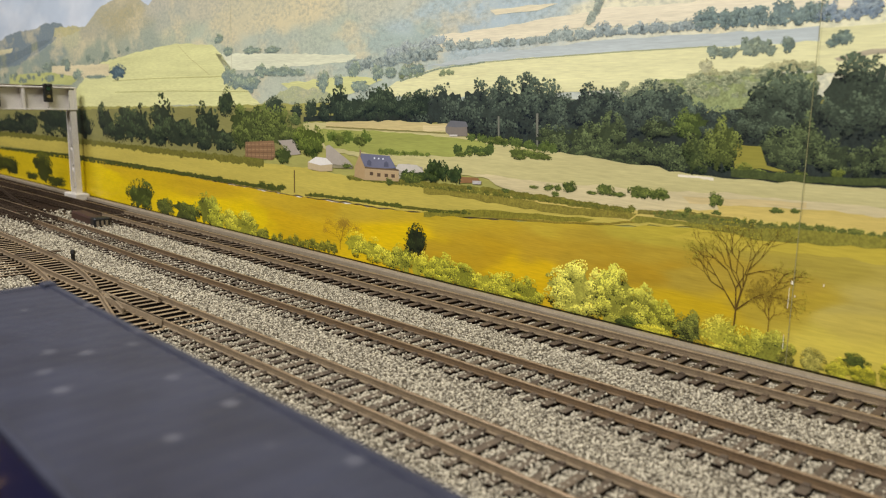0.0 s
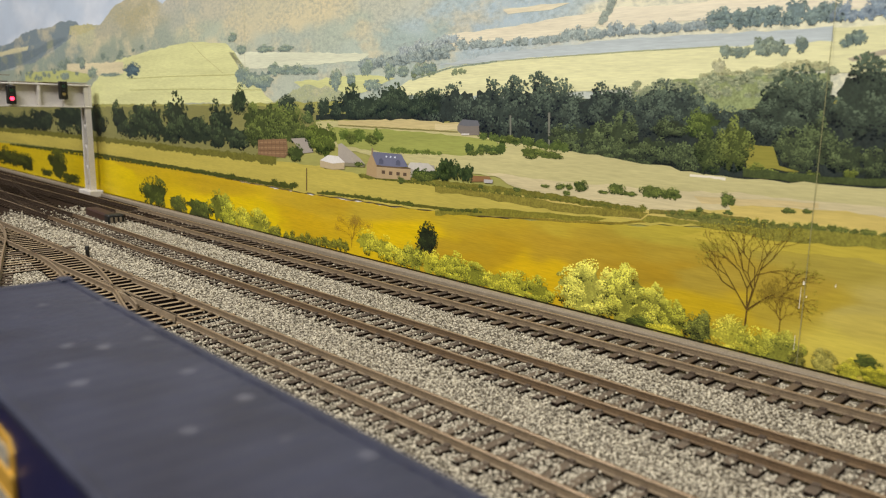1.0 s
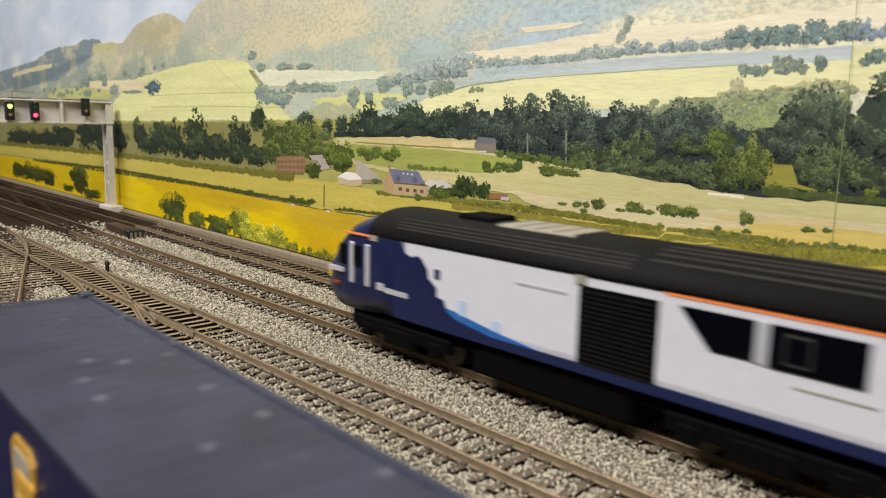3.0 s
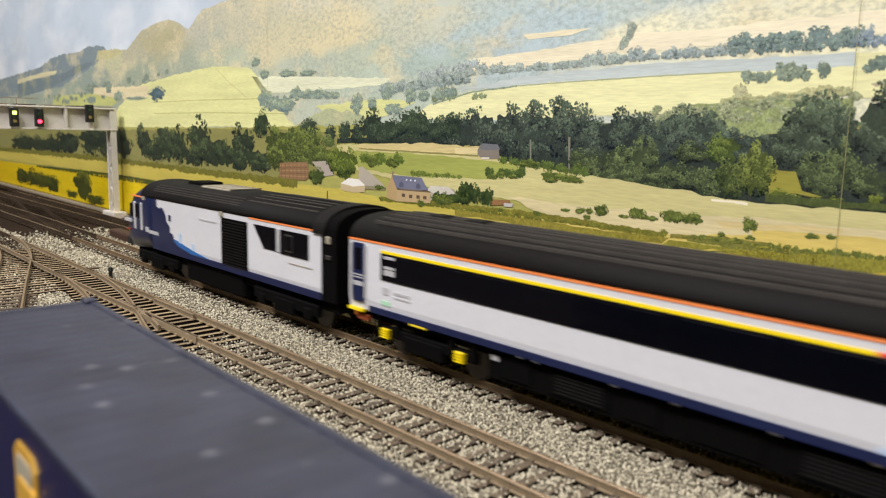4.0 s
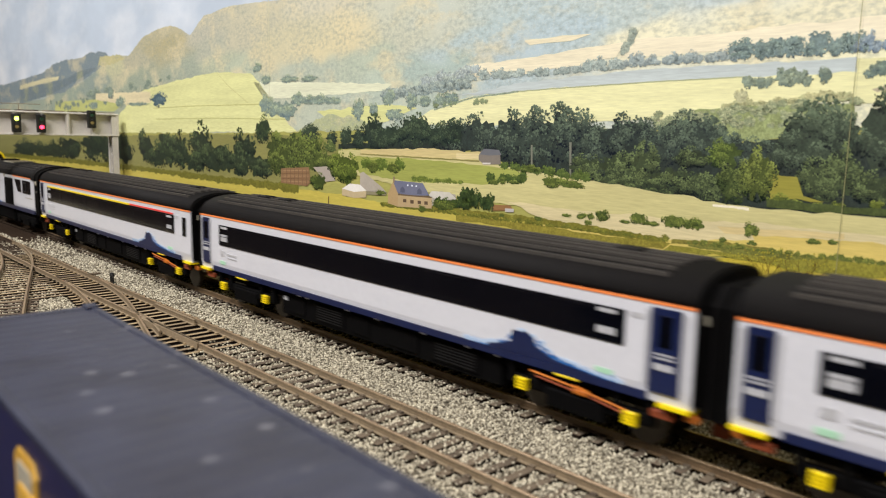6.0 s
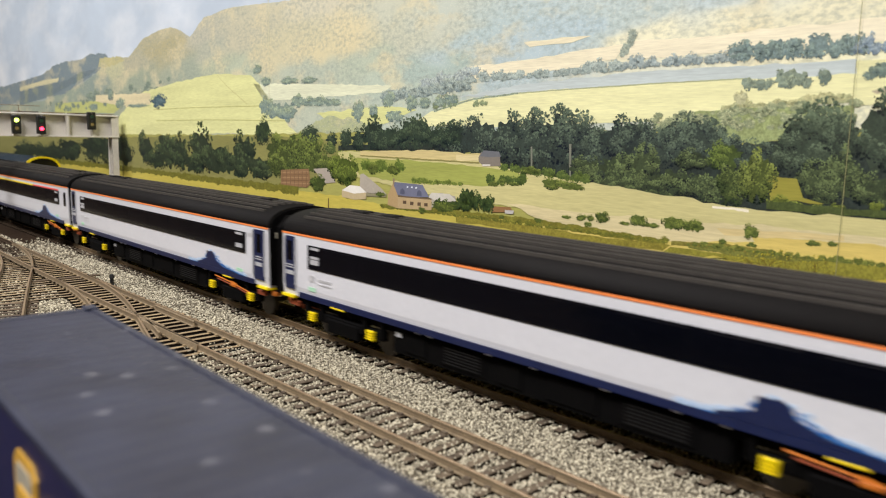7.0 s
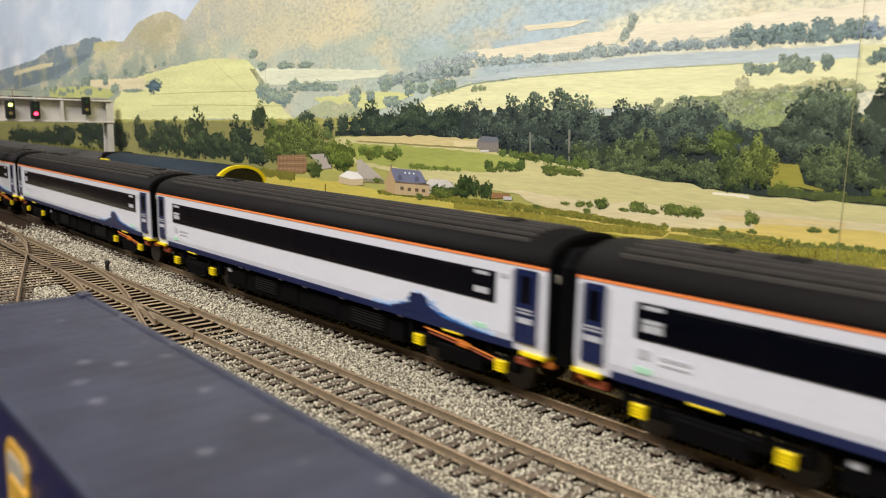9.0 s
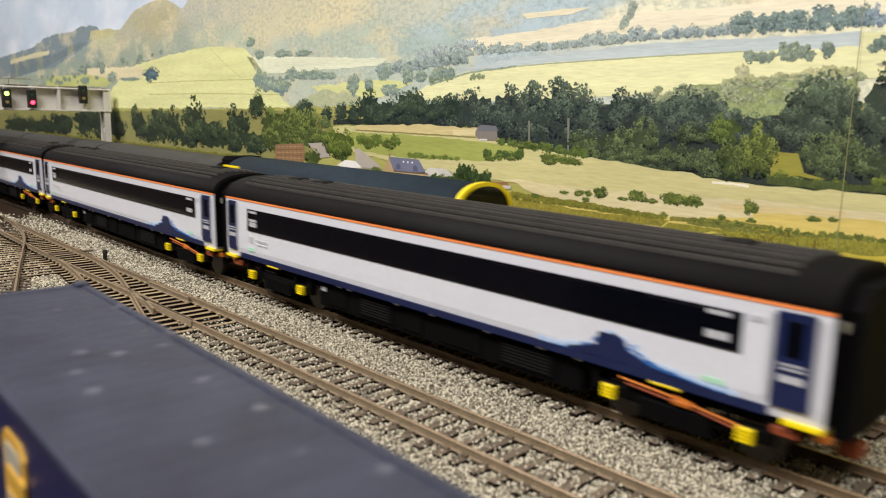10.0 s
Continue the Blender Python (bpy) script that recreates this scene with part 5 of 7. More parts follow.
tree("hedgerow_tree", -0.3173, 0.0984, 0.0109, 0.0087, "66797a", "9aa88e", 3.3000000000000003, 40)
tree("hedgerow_tree", -0.3124, 0.0912, 0.0158, 0.0071, "66797a", "9aa88e", 3.31, 40)
tree("hedgerow_tree", -0.2987, 0.0962, 0.0096, 0.0095, "66797a", "9aa88e", 3.3200000000000003, 40)
tree("hedgerow_tree", -0.2884, 0.0981, 0.0115, 0.0055, "66797a", "9aa88e", 3.33, 40)
tree("hedgerow_tree", -0.4567, 0.1215, 0.0139, 0.0059, "66797a", "9aa88e", 3.3400000000000003, 40)
tree("hedgerow_tree", -0.4448, 0.1133, 0.0125, 0.0070, "66797a", "9aa88e", 3.35, 40)
tree("hedgerow_tree", -0.4170, 0.1138, 0.0221, 0.0050, "66797a", "9aa88e", 3.3600000000000003, 40)
tree("hedgerow_tree", -0.3935, 0.1135, 0.0165, 0.0043, "66797a", "9aa88e", 3.37, 40)
tree("hedgerow_tree", -0.2772, 0.0985, 0.0094, 0.0057, "66797a", "9aa88e", 3.3800000000000003, 40)
tree("hedgerow_tree", -0.2691, 0.0997, 0.0107, 0.0053, "66797a", "9aa88e", 3.39, 40)
tree("hedgerow_tree", -0.7058, 0.1026, 0.0277, 0.0098, "66797a", "9aa88e", 3.4000000000000004, 40)
tree("hedgerow_tree", -0.7284, 0.1095, 0.0174, 0.0133, "66797a", "9aa88e", 3.41, 40)
tree("hedgerow_tree", -0.7843, 0.1123, 0.0216, 0.0070, "66797a", "9aa88e", 3.4200000000000004, 40)
tree("hedgerow_tree", -0.7754, 0.1015, 0.0276, 0.0070, "66797a", "9aa88e", 3.43, 40)
tree("hedgerow_tree", -0.6660, 0.1031, 0.0508, 0.0031, "66797a", "9aa88e", 3.4400000000000004, 40)
tree("round_tree", -0.6188, 0.1013, 0.0350, 0.0116, "3f5560", "667d80", 3.45, 60)
tree("dark_tree", -0.2489, 0.0719, 0.0287, 0.0216, "20292a", "5a6856", 4.1, 150)
tree("dark_tree", -0.2644, 0.0717, 0.0266, 0.0196, "20292a", "5a6856", 4.119999999999999, 150)
tree("dark_tree", -0.2297, 0.0718, 0.0242, 0.0232, "20292a", "5a6856", 4.14, 150)
tree("dark_tree", -0.2161, 0.0708, 0.0207, 0.0245, "20292a", "5a6856", 4.159999999999999, 150)
tree("dark_tree", -0.2029, 0.0690, 0.0236, 0.0274, "20292a", "5a6856", 4.18, 150)
tree("dark_tree", -0.1909, 0.0697, 0.0185, 0.0255, "20292a", "5a6856", 4.199999999999999, 150)
tree("dark_tree", -0.1816, 0.0679, 0.0168, 0.0227, "20292a", "5a6856", 4.22, 150)
tree("dark_tree", -0.1702, 0.0759, 0.0237, 0.0174, "20292a", "5a6856", 4.239999999999999, 150)
tree("dark_tree", -0.1609, 0.0763, 0.0134, 0.0149, "20292a", "5a6856", 4.26, 150)
tree("dark_tree", -0.1431, 0.0756, 0.0284, 0.0181, "20292a", "5a6856", 4.279999999999999, 150)
tree("dark_tree", -0.1517, 0.0746, 0.0153, 0.0148, "20292a", "5a6856", 4.3, 150)
tree("dark_tree", -0.1333, 0.0754, 0.0131, 0.0149, "20292a", "5a6856", 4.319999999999999, 150)
tree("dark_tree", -0.1190, 0.0728, 0.0176, 0.0130, "20292a", "5a6856", 4.34, 150)
tree("dark_tree", -0.1263, 0.0764, 0.0112, 0.0104, "20292a", "5a6856", 4.359999999999999, 150)
tree("dark_tree", -0.0978, 0.0740, 0.0222, 0.0232, "232c26", "586650", 4.38, 150)
tree("dark_tree", -0.1064, 0.0741, 0.0132, 0.0144, "232c26", "586650", 4.3999999999999995, 150)
tree("dark_tree", -0.0895, 0.0768, 0.0119, 0.0177, "232c26", "586650", 4.42, 150)
tree("dark_tree", -0.0783, 0.0751, 0.0181, 0.0250, "232c26", "586650", 4.4399999999999995, 150)
tree("dark_tree", -0.0706, 0.0766, 0.0121, 0.0235, "232c26", "586650", 4.46, 150)
tree("dark_tree", -0.0625, 0.0748, 0.0154, 0.0246, "232c26", "586650", 4.4799999999999995, 150)
tree("wood_edge_tree", -0.1872, 0.0668, 0.0172, 0.0114, "232d22", "66744a", 4.6, 140)
tree("wood_edge_tree", -0.1721, 0.0628, 0.0188, 0.0181, "232d22", "66744a", 4.619999999999999, 140)
tree("wood_edge_tree", -0.1609, 0.0648, 0.0144, 0.0177, "232d22", "66744a", 4.64, 140)
tree("wood_edge_tree", -0.1775, 0.0621, 0.0128, 0.0090, "232d22", "66744a", 4.659999999999999, 140)
tree("wood_edge_tree", -0.1483, 0.0625, 0.0191, 0.0131, "232d22", "66744a", 4.68, 140)
tree("wood_edge_tree", -0.1412, 0.0741, 0.0145, 0.0079, "232d22", "66744a", 4.699999999999999, 140)
tree("wood_edge_tree", -0.1667, 0.0617, 0.0157, 0.0099, "232d22", "66744a", 4.72, 140)
tree("wood_edge_tree", -0.1359, 0.0621, 0.0172, 0.0122, "232d22", "66744a", 4.739999999999999, 140)
tree("wood_edge_tree", -0.1548, 0.0618, 0.0131, 0.0077, "232d22", "66744a", 4.76, 140)
tree("wood_edge_tree", -0.0973, 0.0667, 0.0114, 0.0128, "232d22", "66744a", 4.779999999999999, 140)
tree("wood_edge_tree", -0.0887, 0.0662, 0.0108, 0.0172, "232d22", "66744a", 4.8, 140)
tree("wood_edge_tree", -0.0799, 0.0655, 0.0124, 0.0106, "232d22", "66744a", 4.819999999999999, 140)
tree("wood_edge_tree", -0.0935, 0.0651, 0.0094, 0.0079, "232d22", "66744a", 4.84, 140)
tree("wood_edge_tree", -0.0724, 0.0650, 0.0083, 0.0092, "232d22", "66744a", 4.859999999999999, 140)
tree("wood_edge_tree", -0.0643, 0.0654, 0.0118, 0.0137, "232d22", "66744a", 4.88, 140)
tree("green_tree", -0.1282, 0.0747, 0.0139, 0.0106, "28371c", "6d7d3c", 5.0, 160)
tree("green_tree", -0.1158, 0.0630, 0.0123, 0.0187, "2c371a", "7d8844", 5.04, 180)
tree("green_tree", -0.1250, 0.0625, 0.0127, 0.0157, "28351c", "687440", 5.02, 150)
tree("wood_bush", -0.0898, 0.0635, 0.0046, 0.0031, "3a461c", "7f8a3c", 5.1, 60)
tree("wood_bush", -0.0785, 0.0644, 0.0043, 0.0034, "3a461c", "7f8a3c", 5.1, 60)
tree("wood_bush", -0.0945, 0.0633, 0.0071, 0.0024, "3a461c", "7f8a3c", 5.1, 60)
tree("wood_bush", -0.1082, 0.0631, 0.0077, 0.0046, "3a461c", "7f8a3c", 5.1, 60)
tree("wood_bush", -0.1031, 0.0633, 0.0075, 0.0030, "3a461c", "7f8a3c", 5.1, 60)
tree("marsh_bush", -0.1885, 0.0513, 0.0058, 0.0030, "3c4a22", "7d8842", 6.2, 60)
tree("marsh_bush", -0.1839, 0.0515, 0.0038, 0.0031, "3c4a22", "7d8842", 6.2, 60)
tree("marsh_bush", -0.1782, 0.0512, 0.0067, 0.0053, "3c4a22", "7d8842", 6.2, 60)
tree("marsh_bush", -0.1851, 0.0492, 0.0038, 0.0025, "3c4a22", "7d8842", 6.2, 60)
tree("marsh_bush", -0.1614, 0.0516, 0.0075, 0.0055, "3c4a22", "7d8842", 6.2, 60)
tree("marsh_bush", -0.1557, 0.0519, 0.0066, 0.0024, "3c4a22", "7d8842", 6.2, 60)
tree("marsh_bush", -0.1465, 0.0517, 0.0098, 0.0059, "3c4a22", "7d8842", 6.2, 60)
tree("marsh_bush", -0.1402, 0.0521, 0.0061, 0.0044, "3c4a22", "7d8842", 6.2, 60)
tree("marsh_bush", -0.1369, 0.0521, 0.0066, 0.0052, "3c4a22", "7d8842", 6.2, 60)
tree("marsh_bush", -0.1167, 0.0519, 0.0060, 0.0055, "3c4a22", "7d8842", 6.2, 60)
tree("marsh_bush", -0.2335, 0.0628, 0.0038, 0.0037, "3c4a22", "7d8842", 6.2, 60)
tree("marsh_bush", -0.2394, 0.0621, 0.0058, 0.0028, "3c4a22", "7d8842", 6.2, 60)
tree("marsh_bush", -0.2270, 0.0632, 0.0069, 0.0023, "3c4a22", "7d8842", 6.2, 60)
tree("marsh_bush", -0.2051, 0.0633, 0.0125, 0.0051, "3c4a22", "7d8842", 6.2, 60)
tree("marsh_bush", -0.2182, 0.0687, 0.0132, 0.0036, "3c4a22", "7d8842", 6.2, 60)
tree("marsh_bush", -0.1948, 0.0634, 0.0159, 0.0041, "3c4a22", "7d8842", 6.2, 60)
tree("marsh_bush", -0.1677, 0.0518, 0.0053, 0.0018, "3c4a22", "7d8842", 6.2, 60)
tree("marsh_bush", -0.2117, 0.0485, 0.0052, 0.0023, "3c4a22", "7d8842", 6.2, 60)
tree("marsh_bush", -0.1961, 0.0516, 0.0052, 0.0016, "3c4a22", "7d8842", 6.2, 60)
tree("marsh_bush", -0.2332, 0.0481, 0.0038, 0.0017, "3c4a22", "7d8842", 6.2, 60)
tree("marsh_bush", -0.1161, 0.0494, 0.0041, 0.0018, "3c4a22", "7d8842", 6.2, 60)
tree("marsh_bush", -0.1267, 0.0492, 0.0037, 0.0019, "3c4a22", "7d8842", 6.2, 60)
tree("marsh_bush", -0.0958, 0.0521, 0.0048, 0.0022, "3c4a22", "7d8842", 6.2, 60)
tree("marsh_bush", -0.0899, 0.0528, 0.0035, 0.0017, "3c4a22", "7d8842", 6.2, 60)
tree("farm_bush", -0.3301, 0.0629, 0.0102, 0.0065, "3a4620", "76823c", 6.62, 60)
tree("farm_bush", -0.3126, 0.0634, 0.0109, 0.0063, "3a4620", "76823c", 6.62, 60)
tree("farm_bush", -0.2886, 0.0454, 0.0065, 0.0038, "3a4620", "76823c", 6.62, 60)
tree("farm_bush", -0.2729, 0.0477, 0.0194, 0.0047, "3a4620", "76823c", 6.62, 60)
tree("farm_bush", -0.3233, 0.0511, 0.0087, 0.0035, "3a4620", "76823c", 6.62, 60)
tree("verge_bush", -1.0409, 0.0059, 0.0586, 0.0224, "262c12", "5d6222", 6.9, 110)
tree("verge_bush", -0.9924, 0.0047, 0.0703, 0.0234, "262c12", "5d6222", 6.9, 110)
tree("verge_bush", -0.9615, 0.0060, 0.0455, 0.0189, "262c12", "5d6222", 6.9, 110)
tree("verge_bush", -0.9190, 0.0032, 0.0622, 0.0229, "262c12", "5d6222", 6.9, 110)
tree("verge_bush", -0.8150, 0.0035, 0.0587, 0.0304, "262c12", "5d6222", 6.9, 110)
tree("verge_bush", -0.7794, 0.0028, 0.0549, 0.0120, "262c12", "5d6222", 6.9, 110)
tree("verge_bush", -0.8507, 0.0045, 0.0376, 0.0088, "262c12", "5d6222", 6.9, 110)
tree("verge_bush", -0.5861, 0.0006, 0.0536, 0.0235, "2a3316", "5f6a2c", 7.0, 150)
tree("verge_bush", -0.5452, 0.0005, 0.0328, 0.0151, "30381a", "6d7430", 7.012, 150)
tree("verge_bush", -0.5123, -0.0012, 0.0422, 0.0179, "30381a", "6d7630", 7.024, 150)
tree("verge_bush", -0.4795, 0.0018, 0.0364, 0.0218, "3a4218", "a9ac3c", 7.036, 150)
tree("bright_bush", -0.4672, 0.0002, 0.0267, 0.0158, "50581a", "c9c840", 7.048, 150)
tree("bright_bush", -0.4466, 0.0004, 0.0302, 0.0153, "5a601a", "dcd546", 7.06, 150)
tree("bright_bush", -0.4272, -0.0000, 0.0285, 0.0164, "4c541a", "d6d044", 7.072, 150)
tree("verge_bush", -0.4087, 0.0006, 0.0153, 0.0090, "4a4f1a", "a8a63a", 7.084, 150)
tree("weed", -0.3955, 0.0001, 0.0078, 0.0067, "4a4d1a", "a9a234", 7.096, 60)
tree("weed", -0.3895, 0.0004, 0.0076, 0.0082, "4a4d1a", "a9a234", 7.108, 60)
tree("weed", -0.3837, 0.0007, 0.0075, 0.0055, "4a4d1a", "a9a234", 7.12, 60)
tree("weed", -0.3779, 0.0010, 0.0074, 0.0070, "4a4d1a", "a9a234", 7.132, 60)
tree("weed", -0.3722, 0.0013, 0.0072, 0.0084, "4a4d1a", "a9a234", 7.144, 60)
tree("weed", -0.3667, 0.0016, 0.0071, 0.0058, "4a4d1a", "a9a234", 7.156, 60)
tree("weed", -0.3612, 0.0019, 0.0070, 0.0073, "4a4d1a", "a9a234", 7.168, 60)
tree("weed", -0.3558, 0.0021, 0.0068, 0.0087, "4a4d1a", "a9a234", 7.18, 60)
tree("weed", -0.3506, 0.0024, 0.0067, 0.0061, "4a4d1a", "a9a234", 7.192, 60)
tree("weed", -0.3454, 0.0027, 0.0066, 0.0075, "4a4d1a", "a9a234", 7.204, 60)
tree("weed", -0.3403, 0.0029, 0.0065, 0.0089, "4a4d1a", "a9a234", 7.216, 60)
tree("weed", -0.3353, 0.0032, 0.0064, 0.0064, "4a4d1a", "a9a234", 7.228, 60)
tree("bright_bush", -0.3160, 0.0045, 0.0186, 0.0141, "525818", "e2da44", 7.24, 150)
tree("bright_bush", -0.3008, 0.0037, 0.0189, 0.0130, "555b18", "e6de46", 7.252, 150)
tree("bright_bush", -0.2860, 0.0025, 0.0179, 0.0115, "4a5218", "dcd444", 7.264, 150)
tree("bright_bush", -0.2772, 0.0017, 0.0173, 0.0152, "3f4818", "c2c040", 7.276, 150)
tree("dark_conifer", -0.2689, 0.0112, 0.0156, 0.0165, "151c12", "3c4722", 7.288, 150)
tree("bright_bush", -0.2644, 0.0009, 0.0165, 0.0137, "4f5618", "e0d844", 7.3, 150)
tree("bright_bush", -0.2593, 0.0023, 0.0161, 0.0105, "4f5618", "d4ce40", 7.4, 220)
tree("bright_bush", -0.2481, 0.0013, 0.0206, 0.0147, "454d18", "cfcb40", 7.412, 220)
tree("bright_bush", -0.2359, 0.0007, 0.0186, 0.0122, "424a18", "c4c23e", 7.424, 220)
tree("bright_bush", -0.2215, 0.0006, 0.0162, 0.0112, "4a5218", "d8d144", 7.436, 220)
tree("bright_bush", -0.2090, 0.0000, 0.0197, 0.0133, "454d16", "d2cd42", 7.448, 220)
tree("bright_bush", -0.1975, 0.0000, 0.0167, 0.0133, "434b16", "cbc840", 7.46, 220)
tree("large_bush", -0.1713, 0.0005, 0.0329, 0.0228, "363f12", "f0ea66", 7.472, 620)
tree("large_bush", -0.1547, -0.0001, 0.0187, 0.0243, "2d3611", "e2de58", 7.484, 620)
tree("large_bush", -0.1433, 0.0004, 0.0169, 0.0193, "2c3512", "d6d250", 7.496, 620)
tree("large_bush", -0.1334, 0.0005, 0.0138, 0.0151, "303814", "c6c444", 7.508, 620)
tree("dark_bush", -0.1230, 0.0005, 0.0122, 0.0133, "2c3418", "929640", 7.52, 220)
tree("dark_bush", -0.1466, -0.0000, 0.0147, 0.0071, "20280f", "5c6628", 7.532, 220)
tree("bright_bush", -0.1369, 0.0008, 0.0156, 0.0049, "6c6e1c", "d8ce40", 7.544, 220)
tree("bright_bush", -0.1109, 0.0010, 0.0149, 0.0131, "7a7a26", "d9cf4a", 7.556, 220)
tree("bright_bush", -0.1007, 0.0004, 0.0166, 0.0118, "5c6220", "d0ca48", 7.568, 220)
tree("bright_bush", -0.0924, 0.0008, 0.0134, 0.0120, "4a5220", "b4b244", 7.58, 220)
tree("dark_bush", -0.0881, 0.0012, 0.0059, 0.0077, "4a4a20", "8a8438", 7.592, 220)
tree("pale_weed", -0.0798, 0.0018, 0.0079, 0.0086, "7a7634", "cabf60", 7.604, 220)
tree("bright_bush", -0.0719, 0.0018, 0.0086, 0.0072, "5c601e", "cfc640", 7.616, 220)
tree("dark_bush", -0.0675, 0.0067, 0.0084, 0.0050, "36401e", "66722e", 7.628, 220)
tree("bright_bush", -0.0643, 0.0020, 0.0082, 0.0064, "6a6c20", "d4ca3c", 7.64, 220)
tree("bright_bush", -0.0562, 0.0032, 0.0097, 0.0085, "6a6c20", "d4ca3c", 7.652, 220)
bare_tree((-0.1066, 0.0086), 0.0438, 0.0373, "5e4a1e", "a39a36", 7.55, 31)
bare_tree((-0.0949, 0.0127), 0.0120, 0.0159, "6a5220", "8f7c2c", 7.56, 8)
bare_tree((-0.3297, 0.0069), 0.0278, 0.0163, "7a5c24", "a88a30", 6.99, 5)
flat("clearing", [(-0.1129, 0.0744), (-0.1029, 0.0735), (-0.1004, 0.0675), (-0.0936, 0.0660), (-0.1110, 0.0657)], "8f8a3c", P_FIELD, 4.95)
flat("wood_shadow", [(-0.1123, 0.0656), (-0.0877, 0.0651), (-0.0576, 0.0660), (-0.0574, 0.0643), (-0.0875, 0.0629), (-0.1121, 0.0630)], "46512c", P_LEAF, 5.2)
flat("hay_strip", [(-0.2645, 0.0762), (-0.2486, 0.0762), (-0.2485, 0.0738), (-0.2645, 0.0735)], "d6c795", P_FIELD, 5.0)
flat("field_bar", [(-0.7676, 0.1161), (-0.6359, 0.1146), (-0.6354, 0.1052), (-0.7054, 0.1055), (-0.7687, 0.1099)], "d6cba4", P_FIELD, 2.35)
flat("rough_grass", [(-0.2631, 0.0347), (-0.2258, 0.0399), (-0.1653, 0.0425), (-0.1705, 0.0407), (-0.2256, 0.0365), (-0.2630, 0.0323)], "7f7a2c", P_LEAF, 5.92)
flat("rough_grass", [(-0.2635, 0.0467), (-0.2308, 0.0471), (-0.1839, 0.0462), (-0.1470, 0.0466), (-0.1501, 0.0441), (-0.1876, 0.0426), (-0.2354, 0.0440), (-0.2634, 0.0438)], "847c34", P_LEAF, 5.93)
flat("rough_grass", [(-0.1470, 0.0459), (-0.1118, 0.0462), (-0.0558, 0.0503), (-0.0553, 0.0459), (-0.0985, 0.0429), (-0.1255, 0.0444), (-0.1500, 0.0435)], "848034", P_LEAF, 5.94)
flat("rough_grass", [(-0.1293, 0.0548), (-0.0868, 0.0568), (-0.0866, 0.0550), (-0.1262, 0.0525)], "cdbb86", P_FIELD, 5.3)

flat("paper_edge", [(-1.5, 0.0027), (0.22, 0.0027), (0.22, 0.0032), (-1.5, 0.0033)], "2a2618", P_PLAIN, 9.2)
# worn seam, scuffs and the lifted corner of the paper
flat("seam_wear", [(SEAM - 0.0001, 0.0), (SEAM + 0.00012, 0.0), (SEAM + 0.0001, 0.22), (SEAM - 0.00005, 0.22)], "8f8c62", P_PLAIN, 8.5)
flat("paper_seam", [(-0.4416, 0.10), (-0.4410, 0.10), (-0.4410, 0.25), (-0.4416, 0.25)], "c9c7a6", P_PLAIN, 2.7)
for sx, sz, sw, sh in ((-0.0012, 0.022, 0.0002, 0.007), (-0.0008, 0.030, 0.0007, 0.0012), (0.0006, 0.026, 0.0004, 0.0006), (0.0090, 0.031, 0.0004, 0.0009), (-0.0015, 0.008, 0.0002, 0.005)):
    flat("scuff", [(SEAM + sx, sz), (SEAM + sx + sw, sz), (SEAM + sx + sw * 0.8, sz + sh), (SEAM + sx + sw * 0.2, sz + sh)], "e8e2c8", P_PLAIN, 8.7)


# ---- express train ----
SIDE, SHOULDER, CROWN, SILL = 0.0180, 0.0450, 0.0535, 0.0195


def arc(half=SIDE, low=SHOULDER, top=CROWN, n=26, flat=0.86):
    """A rounded roof's cross-section from one shoulder to the other."""
    pts = []
    for i in range(n + 1):
        a = math.pi * i / n
        c, s = math.cos(a), max(0.0, math.sin(a))
        pts.append((half * math.copysign(abs(c) ** flat, c), low + (top - low) * s ** flat))
    return pts


def roof_z(y, half=SIDE, low=SHOULDER, top=CROWN, flat=0.86):
    c = (abs(y) / half) ** (1 / flat)
    return low + (top - low) * math.sqrt(max(0.0, 1 - c * c)) ** flat


def on_side(s, a, b):
    """Depth range of a plate a to b proud of the side s."""
    return (s * (SIDE + a), s * (SIDE + b)) if s > 0 else (s * (SIDE + b), s * (SIDE + a))


def plate(name, s, x0, x1, z0, z1, mat, parent, proud=0.00025, label=""):
    y0, y1 = on_side(s, -0.0003, proud)
    return part(name, box(B(), x0, x1, y0, y1, z0, z1), mat, parent, label)


def decal(name, s, pts, mat, parent, proud=0.0002, label=""):
    y0, y1 = on_side(s, -0.0002, proud)
    return part(name, slab(B(), pts, y0, y1), mat, parent, label)


def shade_round(o):
    for p in o.data.polygons:
        p.use_smooth = abs(p.normal.x) < 0.5 and p.normal.z > -0.5


def wheelset(x, parent, r=0.0060):
    bm = B()
    for s in (-1, 1):
        cyl(bm, (x, s * 0.0072, RT + r), (x, s * 0.0090, RT + r), r, 24)
        cyl(bm, (x, s * 0.0068, RT + r - 0.0002), (x, s * 0.0073, RT + r - 0.0002), r, 24)
    cyl(bm, (x, -0.009, RT + r), (x, 0.009, RT + r), 0.0011, 8)
    return part("wheelset", bm, M_WHEEL, parent)


